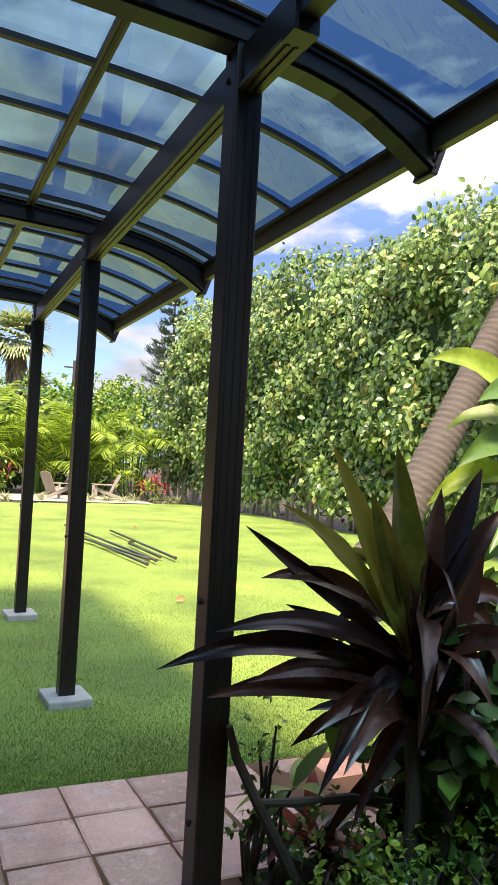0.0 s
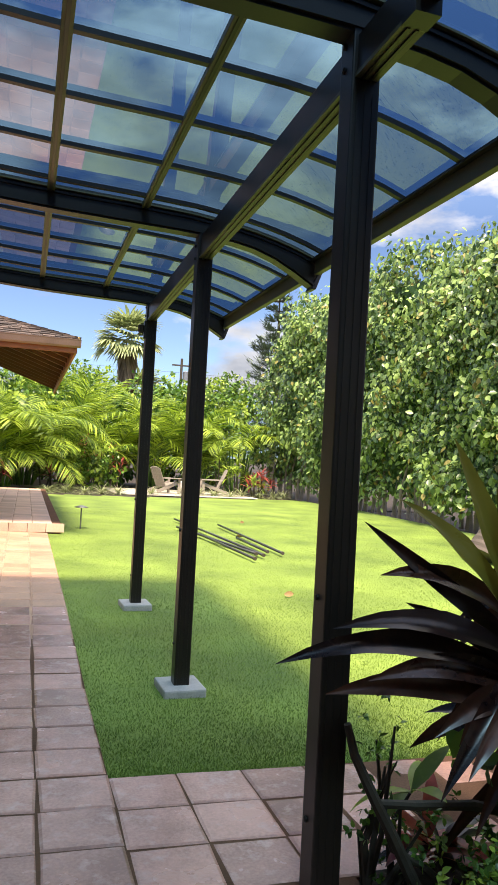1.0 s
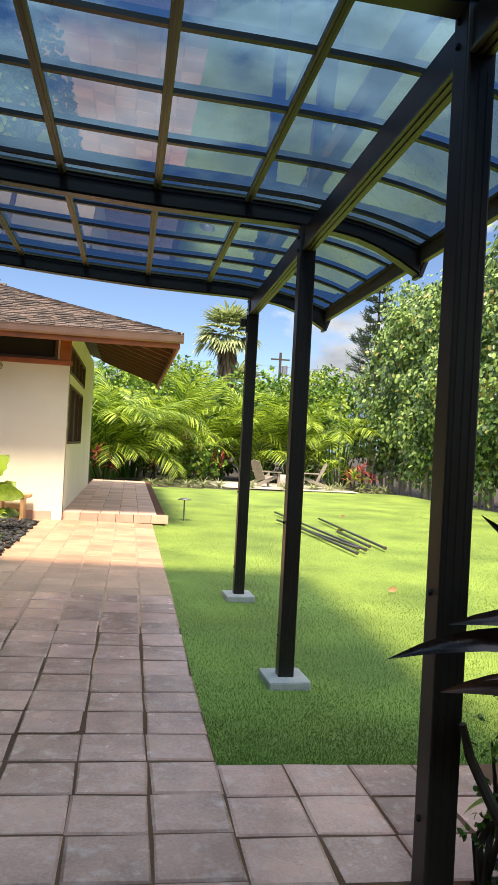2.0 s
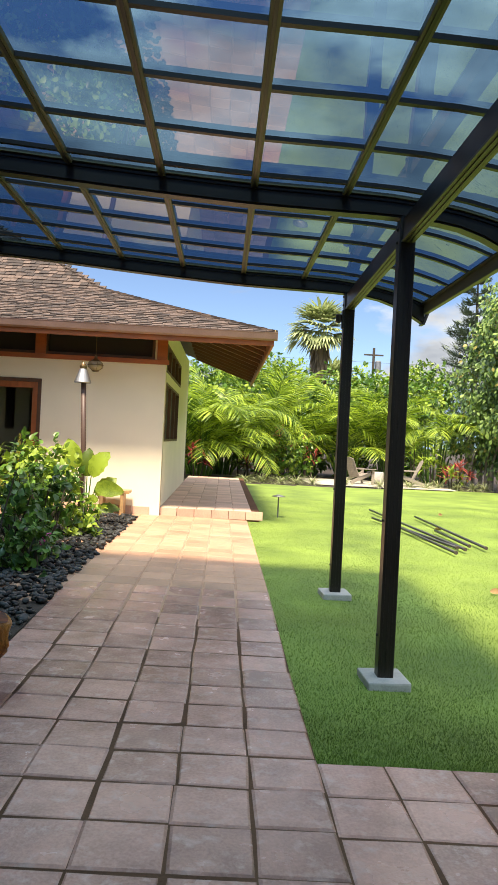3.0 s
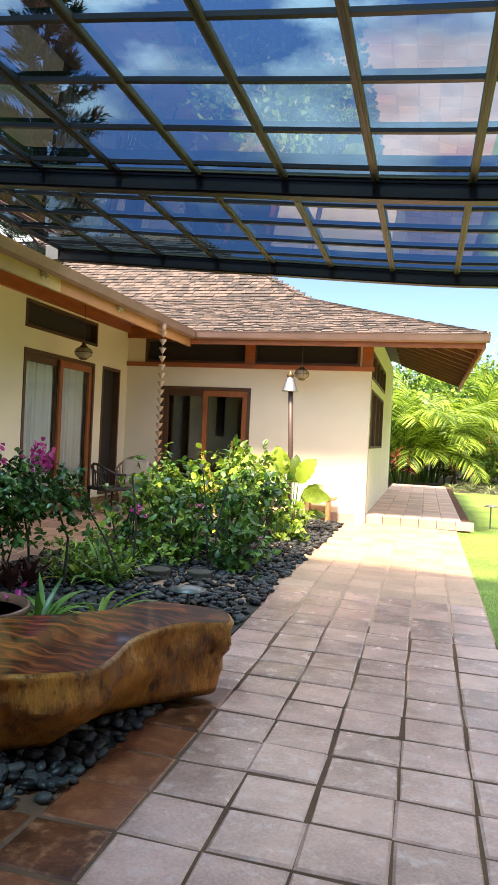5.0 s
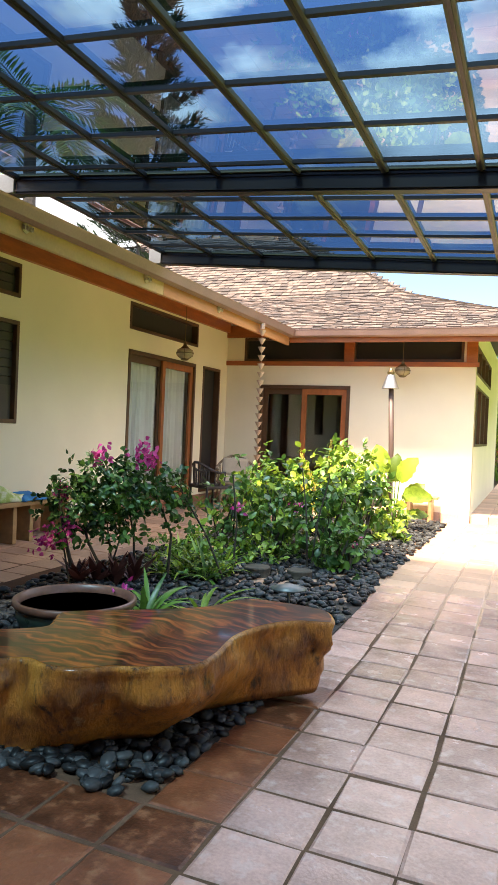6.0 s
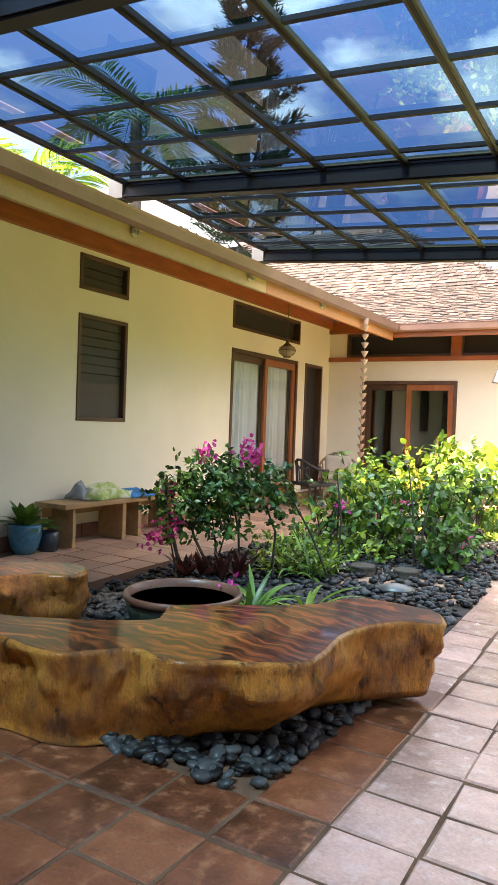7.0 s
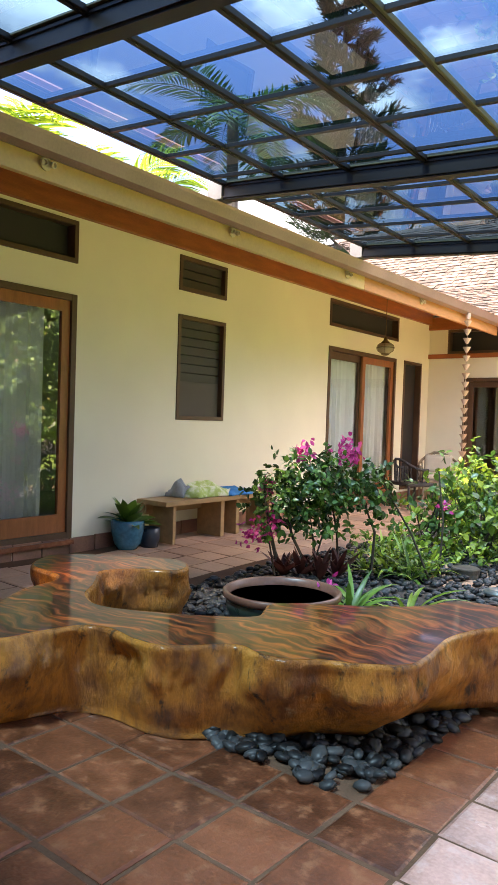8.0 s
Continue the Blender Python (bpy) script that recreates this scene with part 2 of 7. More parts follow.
def tube(bm, points, radii, sides=8, cap=True):
    """A round limb along points, with a radius at each."""
    rings = []
    pts = [Vector(p) for p in points]
    for i, p in enumerate(pts):
        way = (pts[min(i + 1, len(pts) - 1)] - pts[max(i - 1, 0)]).normalized()
        side = way.cross(Vector((0.31, 0.17, 0.93)) if abs(way.z) < 0.9 else Vector((1, 0.1, 0))).normalized()
        up = side.cross(way)
        rings.append([bm.verts.new(p + radii[i] * (math.cos(a) * side + math.sin(a) * up)) for a in (k * math.tau / sides for k in range(sides))])
    for a, b in zip(rings, rings[1:]):
        for k in range(sides):
            bm.faces.new((a[k], a[(k + 1) % sides], b[(k + 1) % sides], b[k]))
    if cap:
        bm.faces.new(rings[0][::-1])
        bm.faces.new(rings[-1])
    return bm


def lathe(bm, profile, sides=24, centre=(0, 0, 0)):
    """A turned shape from (radius, height) pairs."""
    rings = [[bm.verts.new((centre[0] + r * math.cos(k * math.tau / sides), centre[1] + r * math.sin(k * math.tau / sides), centre[2] + z))
              for k in range(sides)] for r, z in profile]
    for a, b in zip(rings, rings[1:]):
        for k in range(sides):
            bm.faces.new((a[k], a[(k + 1) % sides], b[(k + 1) % sides], b[k]))
    for ring, flip in ((rings[0], True), (rings[-1], False)):
        bm.faces.new(ring[::-1] if flip else ring)
    return bm


def extrude_outline(outline, z0, z1):
    """A flat slab with the plan given by outline."""
    bm = bmesh.new()
    low, high = [bm.verts.new((x, y, z0)) for x, y in outline], [bm.verts.new((x, y, z1)) for x, y in outline]
    bm.faces.new(low[::-1])
    bm.faces.new(high)
    for i in range(len(outline)):
        j = (i + 1) % len(outline)
        bm.faces.new((low[i], low[j], high[j], high[i]))
    return bm


def inside(x, y, outline):
    hit = False
    for i in range(len(outline)):
        (x0, y0), (x1, y1) = outline[i - 1], outline[i]
        if (y0 > y) != (y1 > y) and x < (x1 - x0) * (y - y0) / (y1 - y0) + x0:
            hit = not hit
    return hit


def leaves_mesh(name, centres, ways, normals, lengths, widths, mat, fold=0.25, droop=0.15):
    """Many pointed leaves in one mesh: each has a base, two shoulders each side and a tip, folded along its midrib."""
    c, w, nrm = np.asarray(centres, float), np.asarray(ways, float), np.asarray(normals, float)
    w /= np.linalg.norm(w, axis=1)[:, None]
    side = np.cross(w, nrm)
    side /= np.linalg.norm(side, axis=1)[:, None] + 1e-9
    nrm = np.cross(side, w)
    ln, wd = np.asarray(lengths, float)[:, None], np.asarray(widths, float)[:, None]
    rows = []
    for u, s, h in ((0, 0, 0), (0.3, 0.9, fold), (0.65, 0.85, fold), (1.0, 0, 0), (0.3, -0.9, fold), (0.65, -0.85, fold), (0.3, 0, 0), (0.65, 0, 0)):
        rows.append(c + w * ln * u + side * wd * s * 0.5 + nrm * (wd * h * 0.5 * abs(s) - ln * droop * u * u))
    verts = np.stack(rows, 1).reshape(-1, 3)
    faces = []
    for k in range(len(c)):
        o = 8 * k
        faces += [(o, o + 6, o + 1), (o + 1, o + 6, o + 7, o + 2), (o + 2, o + 7, o + 3), (o, o + 4, o + 6), (o + 4, o + 5, o + 7, o + 6), (o + 5, o + 3, o + 7)]
    me = bpy.data.meshes.new(name)
    me.from_pydata(verts.tolist(), [], faces)
    me.materials.append(mat)
    me.polygons.foreach_set("use_smooth", [True] * len(me.polygons))
    return new(name, me)


def blade(bm, base, way, up, length, width, bend, segments=7, fold=0.18, twist=0.0, taper=0.35):
    """A long strap leaf that rises along way and bends over."""
    way, up = Vector(way).normalized(), Vector(up)
    side = way.cross(up).normalized()
    p, d, step = Vector(base), way.copy(), length / segments
    left, mid, right = [], [], []
    for i in range(segments + 1):
        u = i / segments
        half = 0.5 * width * max(0.02, min(1, (u + 0.06) / taper) if u < taper else (1 - ((u - taper) / (1 - taper)) ** 2.2))
        turn = Matrix.Rotation(twist * u, 3, d)
        s, nrm = turn @ side, (turn @ side).cross(d)
        left.append(bm.verts.new(p + s * half + nrm * half * fold))
        mid.append(bm.verts.new(p))
        right.append(bm.verts.new(p - s * half + nrm * half * fold))
        d = (Matrix.Rotation(-bend / segments, 3, side) @ d).normalized()
        p = p + d * step
    for a, b in ((left, mid), (mid, right)):
        for i in range(segments):
            bm.faces.new((a[i], b[i], b[i + 1], a[i + 1]))
    return bm


# ---- ground, lawn, far backdrop ----
P = 0.31                       # tile pitch
BED = [(-1.84, -0.91), (-1.84, 8.85), (-2.9, 9.0), (-3.9, 7.6), (-4.3, 5.0), (-4.46, 2.4), (-4.5, 1.4), (-4.4, 0.9), (-4.2, 0.1), (-3.6, -0.91)]


def ground_sheet(name, xs, ys, mat, drop=0.0, keep=None):
    bm = bmesh.new()
    grid = [[bm.verts.new((x, y, ground_z(x, y) + drop)) for x in xs] for y in ys]
    for j in range(len(ys) - 1):
        for i in range(len(xs) - 1):
            if keep is None or keep(0.5 * (xs[i] + xs[i + 1]), 0.5 * (ys[j] + ys[j + 1])):
                bm.faces.new((grid[j][i], grid[j][i + 1], grid[j + 1][i + 1], grid[j + 1][i]))
    return mesh_object(name, bm, mat)


ground = tagged(ground_sheet("ground", [-900, -60, -7, -3, 0, 3, 12, 60, 900], [-900, -60, -8, 0, 1.25, 3.55, 9.3, 25, 80, 900], SOIL, -0.09),
                "dark bare earth under the garden", "ground", kind="structure")
LAWN_X = [0.0] + [0.4 * k for k in range(1, 31)]
LAWN_Y = [0.0] + [0.4 * k for k in range(1, 60)]


def lawn_edge(x, y):
    """The lawn stops at the hedge's bed and at the curved bed by the chairs."""
    return x < 10.0 - 0.05 * (y - 14) and y < 19.6 + 0.33 * x - 0.012 * x * x


lawn = tagged(ground_sheet("lawn", LAWN_X, LAWN_Y, LAWN_SOIL, -0.022, lawn_edge), "bright green mown lawn, shaded beside the posts", "lawn", kind="structure")
strip = tagged(ground_sheet("lawn_bed", [0.0, 4, 9, 14], [18.5, 21, 23, 30], SOIL, -0.06), "mulched bed edge beyond the lawn", "garden bed", kind="structure")

# paving: a bed of grout, and tiles laid on it
FLOOR_AREAS = [(-6.1, 0.0, -8.0, 9.45), (0.0, 0.76, -8.0, 0.0), (0.76, 4.4, -0.93, 0.0)]
floor = tagged(ground_sheet("floor", [-6.1, -5, -4, -3, -2, -1, 0.0], [-8, -4, -2, 0, 1.25, 2.4], GROUT, -0.005),
               "terracotta tile paving with sandy grout joints", "paving", kind="structure")
far_joints = ground_sheet("grout_far", [-6.1, -5, -4, -3, -2, -1, 0.0], [2.4, 3.55, 6, 9.3, 9.45], GROUT_FAR_LIT, -0.004)
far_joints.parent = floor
bm = bmesh.new()
for x0, x1, y0, y1 in FLOOR_AREAS[1:]:
    vs = [bm.verts.new((x, y, ground_z(x, y) - 0.005)) for x, y in ((x0, y0), (x1, y0), (x1, y1), (x0, y1))]
    bm.faces.new(vs)
grout = part("grout_strip", bm, GROUT, floor)


def house_wall(name, along, at, back, lo, hi, z0, z1, holes, label):
    """A wall with real openings. along: 'x' or 'y'; at/back: its two faces; holes: (from, to, low, high)."""
    bm = bmesh.new()
    us = sorted({lo, hi, *[u for h in holes for u in h[:2]]})
    for u0, u1 in zip(us, us[1:]):
        cuts = sorted((h[2], h[3]) for h in holes if h[0] <= u0 + 1e-6 and h[1] >= u1 - 1e-6)
        z = z0
        for a, b in [*cuts, (z1, z1)]:
            if a > z + 1e-4:
                p, q = min(at, back), max(at, back)
                add_box(bm, *((u0, u1, p, q) if along == "x" else (p, q, u0, u1)), z, a)
            z = b
    bmesh.ops.remove_doubles(bm, verts=bm.verts, dist=1e-4)
    return tagged(mesh_object(name, bm, STUCCO), label, "wall", kind="structure")


XA, YB = -6.1, 9.3
A_HOLES = [(-2.2, 1.18, 0.24, 2.55), (-2.2, 1.18, 2.84, 3.24), (2.57, 3.39, 1.40, 2.57), (2.57, 3.39, 2.83, 3.22),
           (5.75, 7.95, 0.22, 2.55), (5.75, 8.0, 2.84, 3.24), (8.25, 8.98, 0.3, 2.55)]
B_HOLES = [(-5.42, -3.68, 0.16, 2.31), (-5.75, -3.78, 2.74, 3.18), (-3.66, -1.75, 2.74, 3.18)]
C_HOLES = [(9.42, 13.4, 2.55, 3.05), (9.55, 13.0, 1.32, 2.38)]
wall_a = house_wall("wall_west", "y", XA, XA - 0.2, -8, YB + 0.2, -0.1, 3.5, A_HOLES, "cream stucco house wall in the shade of the eave")
wall_b = house_wall("wall_north", "x", YB, YB + 0.2, XA, -1.55, -0.1, 3.42, B_HOLES, "cream stucco house wall with a sliding door")
wall_c = house_wall("wall_side", "y", -1.55, -1.75, YB + 0.2, 16.9, -0.1, 3.52, C_HOLES, "cream stucco side wall along the walkway")
# closed rooms behind the openings
for nm, dims in (("room_wall_west", (-10.2, -10.0, -8, 16.9)), ("room_wall_north", (-10, -1.55, 16.9, 17.1)), ("room_wall_south", (-10, XA - 0.2, -8.2, -8))):
    tagged(mesh_object(nm, box(*dims, -0.1, 3.42), PLASTER_IN), "plain plaster wall of the room behind", "wall", kind="structure")
tagged(mesh_object("room_floor", box(-10, XA - 0.2, -8, 16.9, 0.05, 0.2), PLASTER_IN), "dim interior floor behind the doors", "floor", kind="structure")
tagged(mesh_object("room_floor_north", box(XA - 0.2, -1.75, 9.5, 16.9, 0.0, 0.14), PLASTER_IN), "dim interior floor behind the doors", "floor", kind="structure")
tagged(mesh_object("ceiling", box(-10.2, -1.6, 9.5, 17.1, 3.43, 3.49), PLASTER_IN), "plain interior ceiling", "ceiling", kind="structure")
tagged(mesh_object("ceiling_west", box(-10.2, XA - 0.05, -8.2, 9.4, 3.43, 3.49), PLASTER_IN), "plain interior ceiling", "ceiling", kind="structure")

# unseen wall and ceiling, added behind the camera to block light from the south
tagged(mesh_object("wall_south", box(-6.1, 7.0, -7.2, -7.0, -0.1, 3.1), STUCCO), "unseen stucco wall added to block light from the south", "wall", kind="structure")
tagged(mesh_object("ceiling_terrace", box(-6.05, 7.0, -7.2, -3.4, 3.02, 3.14), SOFFIT), "unseen boarded ceiling added to shade the near tiles", "ceiling", kind="structure")

# tiled base course along the walls
skirt = tagged(empty("baseboard"), "terracotta tile base course along the cream walls", "baseboard", kind="structure")
TILE_BASE = box(-0.004, 0.018, -0.148, 0.148, 0, 0.15, 0.004)
TILE_BASE_MAT = material("base_course_terracotta", (0.25, 0.115, 0.075), 0.5, vary=0.35, scale=5, fine=50, bump=0.4, per_object=0.4)
base_me = bpy.data.meshes.new("base_tile")
TILE_BASE.to_mesh(base_me)
TILE_BASE.free()
base_me.materials.append(TILE_BASE_MAT)
# paler copy for the north wall: the light on it is put into the colour
base_lit = base_me.copy()
base_lit.materials.clear()
base_lit.materials.append(TILE_PINK)
for k in range(36):
    y = -1.8 + 0.31 * k
    ob = new("base_tile", base_me)
    ob.parent, ob.matrix_basis = skirt, pose(XA + 0.004, y, ground_z(XA, y) - 0.01)
for k in range(14):
    x = XA + 0.2 + 0.31 * k
    if x < -1.6:
        ob = new("base_tile", base_lit)
        ob.parent, ob.matrix_basis = skirt, pose(x, YB - 0.004, ground_z(x, YB) - 0.01, 0, 0, -90)

# raised walkway beside the side wall
ZW = ground_z(-0.7, 9.5) + 0.15
walkway = tagged(mesh_object("walkway", box(-1.55, 0.22, 9.45, 20.0, -0.1, ZW - 0.012), GROUT), "raised terracotta tiled walkway with a brick step edge", "walkway", kind="structure")


# ---- roofs ----
def rise(d):
    """The roof kicks out at the eave and steepens above."""
    return 0.335 * d + 0.006 * d * d if d < 3.4 else 1.2084 + (d - 3.4) * 0.63


XE = -4.535                             # eave line of the west wing
EX, EY, EZ = 0.25, 8.335, 3.165        # the free eave corner of the north wing
roof_b = tagged(empty("roof_north"), "hipped roof of weathered brown cedar shakes", "roof", kind="structure")
bm = bmesh.new()
ds = [0, 0.4, 0.8, 1.2, 1.6, 2.0, 2.4, 2.8, 3.2, 3.4, 3.6, 5.0, 7.9]
front = [[bm.verts.new((x, EY + d, EZ + rise(d) - 0.045)) for x in (XE - d, EX - d)] for d in ds]
for a, b in zip(front, front[1:]):
    bm.faces.new((a[0], a[1], b[1], b[0]))
sidev = [[f[1], bm.verts.new((EX - d, 17.4, EZ + rise(d) - 0.045))] for f, d in zip(front, ds)]
for a, b in zip(sidev, sidev[1:]):
    bm.faces.new((a[0], a[1], b[1], b[0]))
part("roof_deck", bm, SHAKE, roof_b)
def under_deck(x_in, x_out, y_in, y_out, parent):
    """Boarding under the roof, from the eave up to the wall."""
    bm = bmesh.new()
    lo = [bm.verts.new((*p, EZ + h)) for h in (-0.045,) for p in (x_out, y_out)]
    hi = [bm.verts.new((*p, EZ + rise(1.6) - 0.045)) for p in (x_in, y_in)]
    bm.faces.new((lo[0], lo[1], hi[1], hi[0]))
    return part("soffit", bm, SOFFIT, parent, "red-brown boarded soffit")


under_deck((XE - 1.6, EY + 1.6), (XE, EY + 0.03), (EX - 1.6, EY + 1.6), (EX - 0.03, EY + 0.03), roof_b)
under_deck((EX - 1.6, EY + 1.6), (EX - 0.03, EY + 0.03), (EX - 1.6, 17.4), (EX - 0.03, 17.4), roof_b)
SHAKE_BM = bmesh.new()
vs = [SHAKE_BM.verts.new(p) for p in ((-0.5, 0, 0.036), (0.5, 0, 0.036), (0.5, 1, 0.012), (-0.5, 1, 0.012), (-0.5, 0, -0.004), (0.5, 0, -0.004), (0.5, 1, -0.01), (-0.5, 1, -0.01))]
for q in ((0, 1, 2, 3), (4, 5, 1, 0), (5, 6, 2, 1), (7, 4, 0, 3)):
    SHAKE_BM.faces.new([vs[i] for i in q])
shake_me = bpy.data.meshes.new("shake")
SHAKE_BM.to_mesh(shake_me)
SHAKE_BM.free()
shake_me.materials.append(SHAKE_ONE)
base_v = [tuple(v.co) for v in shake_me.vertices]
base_f = [tuple(p.vertices) for p in shake_me.polygons]
rest_v, rest_f, made = [], [], 0
rng = random.Random(5)
d = 0.0
while d < 7.4:
    slope = math.degrees(math.atan((rise(d + 0.1) - rise(d)) / 0.1))
    x, end = XE - d - 0.1 + rng.random() * 0.15, EX - d + 0.01
    while x < end:
        w = min(rng.uniform(0.09, 0.22), end - x + 0.01)
        m = pose(x + w / 2, EY + d - 0.05 + rng.uniform(-0.006, 0.006), EZ + rise(d) - 0.014 + rng.uniform(0, 0.014), slope, 0, rng.uniform(-1.2, 1.2)) @ Matrix.Diagonal((w - 0.008, 0.30, 1, 1))
        if made < 300 and d < 1.6 and x > -4.6:
            ob = new("shake", shake_me)
            ob.parent, ob.matrix_basis = roof_b, m
            made += 1
        else:
            o = len(rest_v)
            rest_v += [tuple(m @ Vector(v)) for v in base_v]
            rest_f += [tuple(i + o for i in f) for f in base_f]
        x += w
    d += 0.16
# hip caps
d = 0.0
while d < 7.6:
    m = pose(EX - d, EY + d, EZ + rise(d) + 0.02, 0, 0, 45) @ Matrix.Rotation(math.atan((rise(d + 0.2) - rise(d)) / 0.283), 4, "X") @ Matrix.Diagonal((0.15, 0.40, 1.2, 1))
    o = len(rest_v)
    rest_v += [tuple(m @ Vector(v)) for v in base_v]
    rest_f += [tuple(i + o for i in f) for f in base_f]
    d += 0.17
me = bpy.data.meshes.new("shake_field")
me.from_pydata(rest_v, [], rest_f)
me.materials.append(SHAKE)
field = tagged(new("shake_field", me), "courses of weathered cedar shakes", kind="stuff")
field.parent = roof_b


def gutter(name, x0, y0, x1, y1, z, parent):
    """A half-round gutter with a rolled lip, swept along a line."""
    bm = bmesh.new()
    a, b = Vector((x0, y0, z)), Vector((x1, y1, z))
    out = (b - a).normalized().cross(Vector((0, 0, 1)))
    prof = [(0.0, 0.0), (0.0, -0.11), (0.05, -0.125), (0.10, -0.10), (0.125, -0.02), (0.135, 0.0), (0.12, 0.004), (0.11, -0.02), (0.09, -0.09), (0.05, -0.11), (0.012, -0.10), (0.012, 0.0)]
    rows = [[bm.verts.new(p + out * u + Vector((0, 0, h))) for u, h in prof] for p in (a, b)]
    for i in range(len(prof)):
        j = (i + 1) % len(prof)
        bm.faces.new((rows[0][i], rows[0][j], rows[1][j], rows[1][i]))
    bm.faces.new(rows[0])
    bm.faces.new(rows[1][::-1])
    return part(name, bm, GUTTER, parent, "dull copper-brown gutter")


gutter("gutter", XE, EY, EX + 0.05, EY, EZ + 0.0, roof_b)
part("fascia", box(XE, EX, EY + 0.002, EY + 0.04, EZ - 0.20, EZ + 0.02, 0.004), WOOD_RED, roof_b, "redwood fascia board")
part("fascia", box(EX - 0.04, EX, EY + 0.045, 17.4, EZ - 0.20, EZ + 0.03, 0.004), WOOD_RED, roof_b, "redwood fascia board")
part("barge_strip", box(EX + 0.002, EX + 0.02, EY - 0.06, 17.4, EZ - 0.02, EZ + 0.05, 0.004), FASCIA, roof_b)
def rafter(x0, y0, x1, y1, parent):
    """A rafter tail that slopes from the wall down to the eave."""
    a, b = Vector((x0, y0, EZ + rise(1.6) - 0.05)), Vector((x1, y1, EZ - 0.05))
    bm = bmesh.new()
    side = (b - a).cross(Vector((0, 0, 1))).normalized() * 0.028
    rows = [[bm.verts.new(p + side * s + Vector((0, 0, h))) for s, h in ((-1, -0.075), (1, -0.075), (1, 0), (-1, 0))] for p in (a, b)]
    for k in range(4):
        bm.faces.new((rows[0][k], rows[0][(k + 1) % 4], rows[1][(k + 1) % 4], rows[1][k]))
    bm.faces.new(rows[0][::-1])
    bm.faces.new(rows[1])
    return part("rafter", bm, RAFTER, parent, "red-brown exposed rafter")


rafter(EX - 1.6, EY + 1.6, EX - 0.06, EY + 0.06, roof_b)
for k in range(12):
    y = EY + 0.62 + 0.72 * k
    rafter(EX - 1.6, max(y, EY + 1.6), EX - 0.05, y, roof_b)
for k in range(3, 8):
    rafter(-5.9 + 0.72 * k, EY + 1.6, -5.9 + 0.72 * k, EY + 0.05, roof_b)
# beam lines under the eaves
part("beam", box(XA, -1.5, YB - 0.05, YB - 0.002, 2.66, 2.74, 0.006), WOOD_RED, roof_b, "redwood rail under the high windows")
part("beam", box(XA, -1.5, YB - 0.06, YB - 0.002, 3.18, 3.40, 0.006), WOOD_RED, roof_b, "redwood head beam")
for x in (-3.72, -1.62):
    part("post", box(x - 0.09, x + 0.09, YB - 0.045, YB - 0.002, 2.742, 3.178, 0.005), WOOD_RED, roof_b)

roof_a = tagged(empty("roof_west"), "low shingled roof of the west wing with a pale fascia", "roof", kind="structure")
bm = bmesh.new()
va = [[bm.verts.new((XE - d, y, EZ + 0.02 + rise(d) * 0.95)) for y in (-8.5, EY + d)] for d in (0, 1, 2, 3, 5)]
for a, b in zip(va, va[1:]):
    bm.faces.new((a[1], a[0], b[0], b[1]))
part("roof_deck", bm, SHAKE, roof_a)
gutter("gutter", XE, -8.5, XE, EY, EZ + 0.0, roof_a)
part("fascia", box(XE - 0.05, XE - 0.002, -8.5, 3.9, EZ - 0.25, EZ - 0.005, 0.004), FASCIA, roof_a, "pale yellow-brown fascia board")
# split off from the tan stretch only to carry the sunlit tone
part("fascia", box(XE - 0.05, XE - 0.002, 3.904, EY - 0.002, EZ - 0.25, EZ - 0.005, 0.004), FASCIA_SUNLIT, roof_a, "fascia board with orange sunlight put into its colour")
under_deck((XE - 1.5, -8.5), (XE - 0.06, -8.5), (XE - 1.5, EY + 1.4), (XE - 0.06, EY), roof_a)
part("beam", box(XA + 0.002, XA + 0.07, -8.5, YB - 0.065, 3.27, 3.50, 0.006), WOOD_RED, roof_a, "redwood head beam along the wall")
# eave flashing strip above the gutter
part("flashing", box(XE - 0.16, XE - 0.005, -8.5, EY, EZ + 0.035, EZ + 0.06), BRONZE, roof_a)


# ---- canopy ----
POST_Y, BAY = (-1.07, 1.25, 3.55), 2.30
CANOPY_W, CANOPY_E = -4.36, 1.345
ARCH = [(-4.36, 3.17), (-3.6, 3.112), (-3.0, 3.065), (-2.5, 3.028), (-2.0, 2.994), (-1.45, 2.952), (-0.9, 2.914), (-0.4, 2.886),
        (0.1, 2.872), (0.5, 2.862), (0.8, 2.838), (1.0, 2.792), (1.2, 2.70), (1.345, 2.615)]


def arch_z(x):
    """The curved line of the beams' undersides."""
    xs, zs = [a for a, b in ARCH], [b for a, b in ARCH]
    i = min(max(int(np.searchsorted(xs, x)) - 1, 0), len(xs) - 2)
    u = min(1.0, max(0.0, (x - xs[i]) / (xs[i + 1] - xs[i])))
    m0 = (zs[i + 1] - zs[max(i - 1, 0)]) / (xs[i + 1] - xs[max(i - 1, 0)])
    m1 = (zs[min(i + 2, len(xs) - 1)] - zs[i]) / (xs[min(i + 2, len(xs) - 1)] - xs[i])
    h = xs[i + 1] - xs[i]
    return (2 * u ** 3 - 3 * u * u + 1) * zs[i] + (u ** 3 - 2 * u * u + u) * h * m0 + (3 * u * u - 2 * u ** 3) * zs[i + 1] + (u ** 3 - u * u) * h * m1


def panel_z(x):
    """The panels lie on the beams and bend less than they do towards the outer edge."""
    return arch_z(x) + 0.135 if x < 0.1 else float(np.interp(x, (0.1, 0.5, 0.8, 1.0, 1.2, 1.345), (3.007, 2.988, 2.955, 2.918, 2.862, 2.81)))


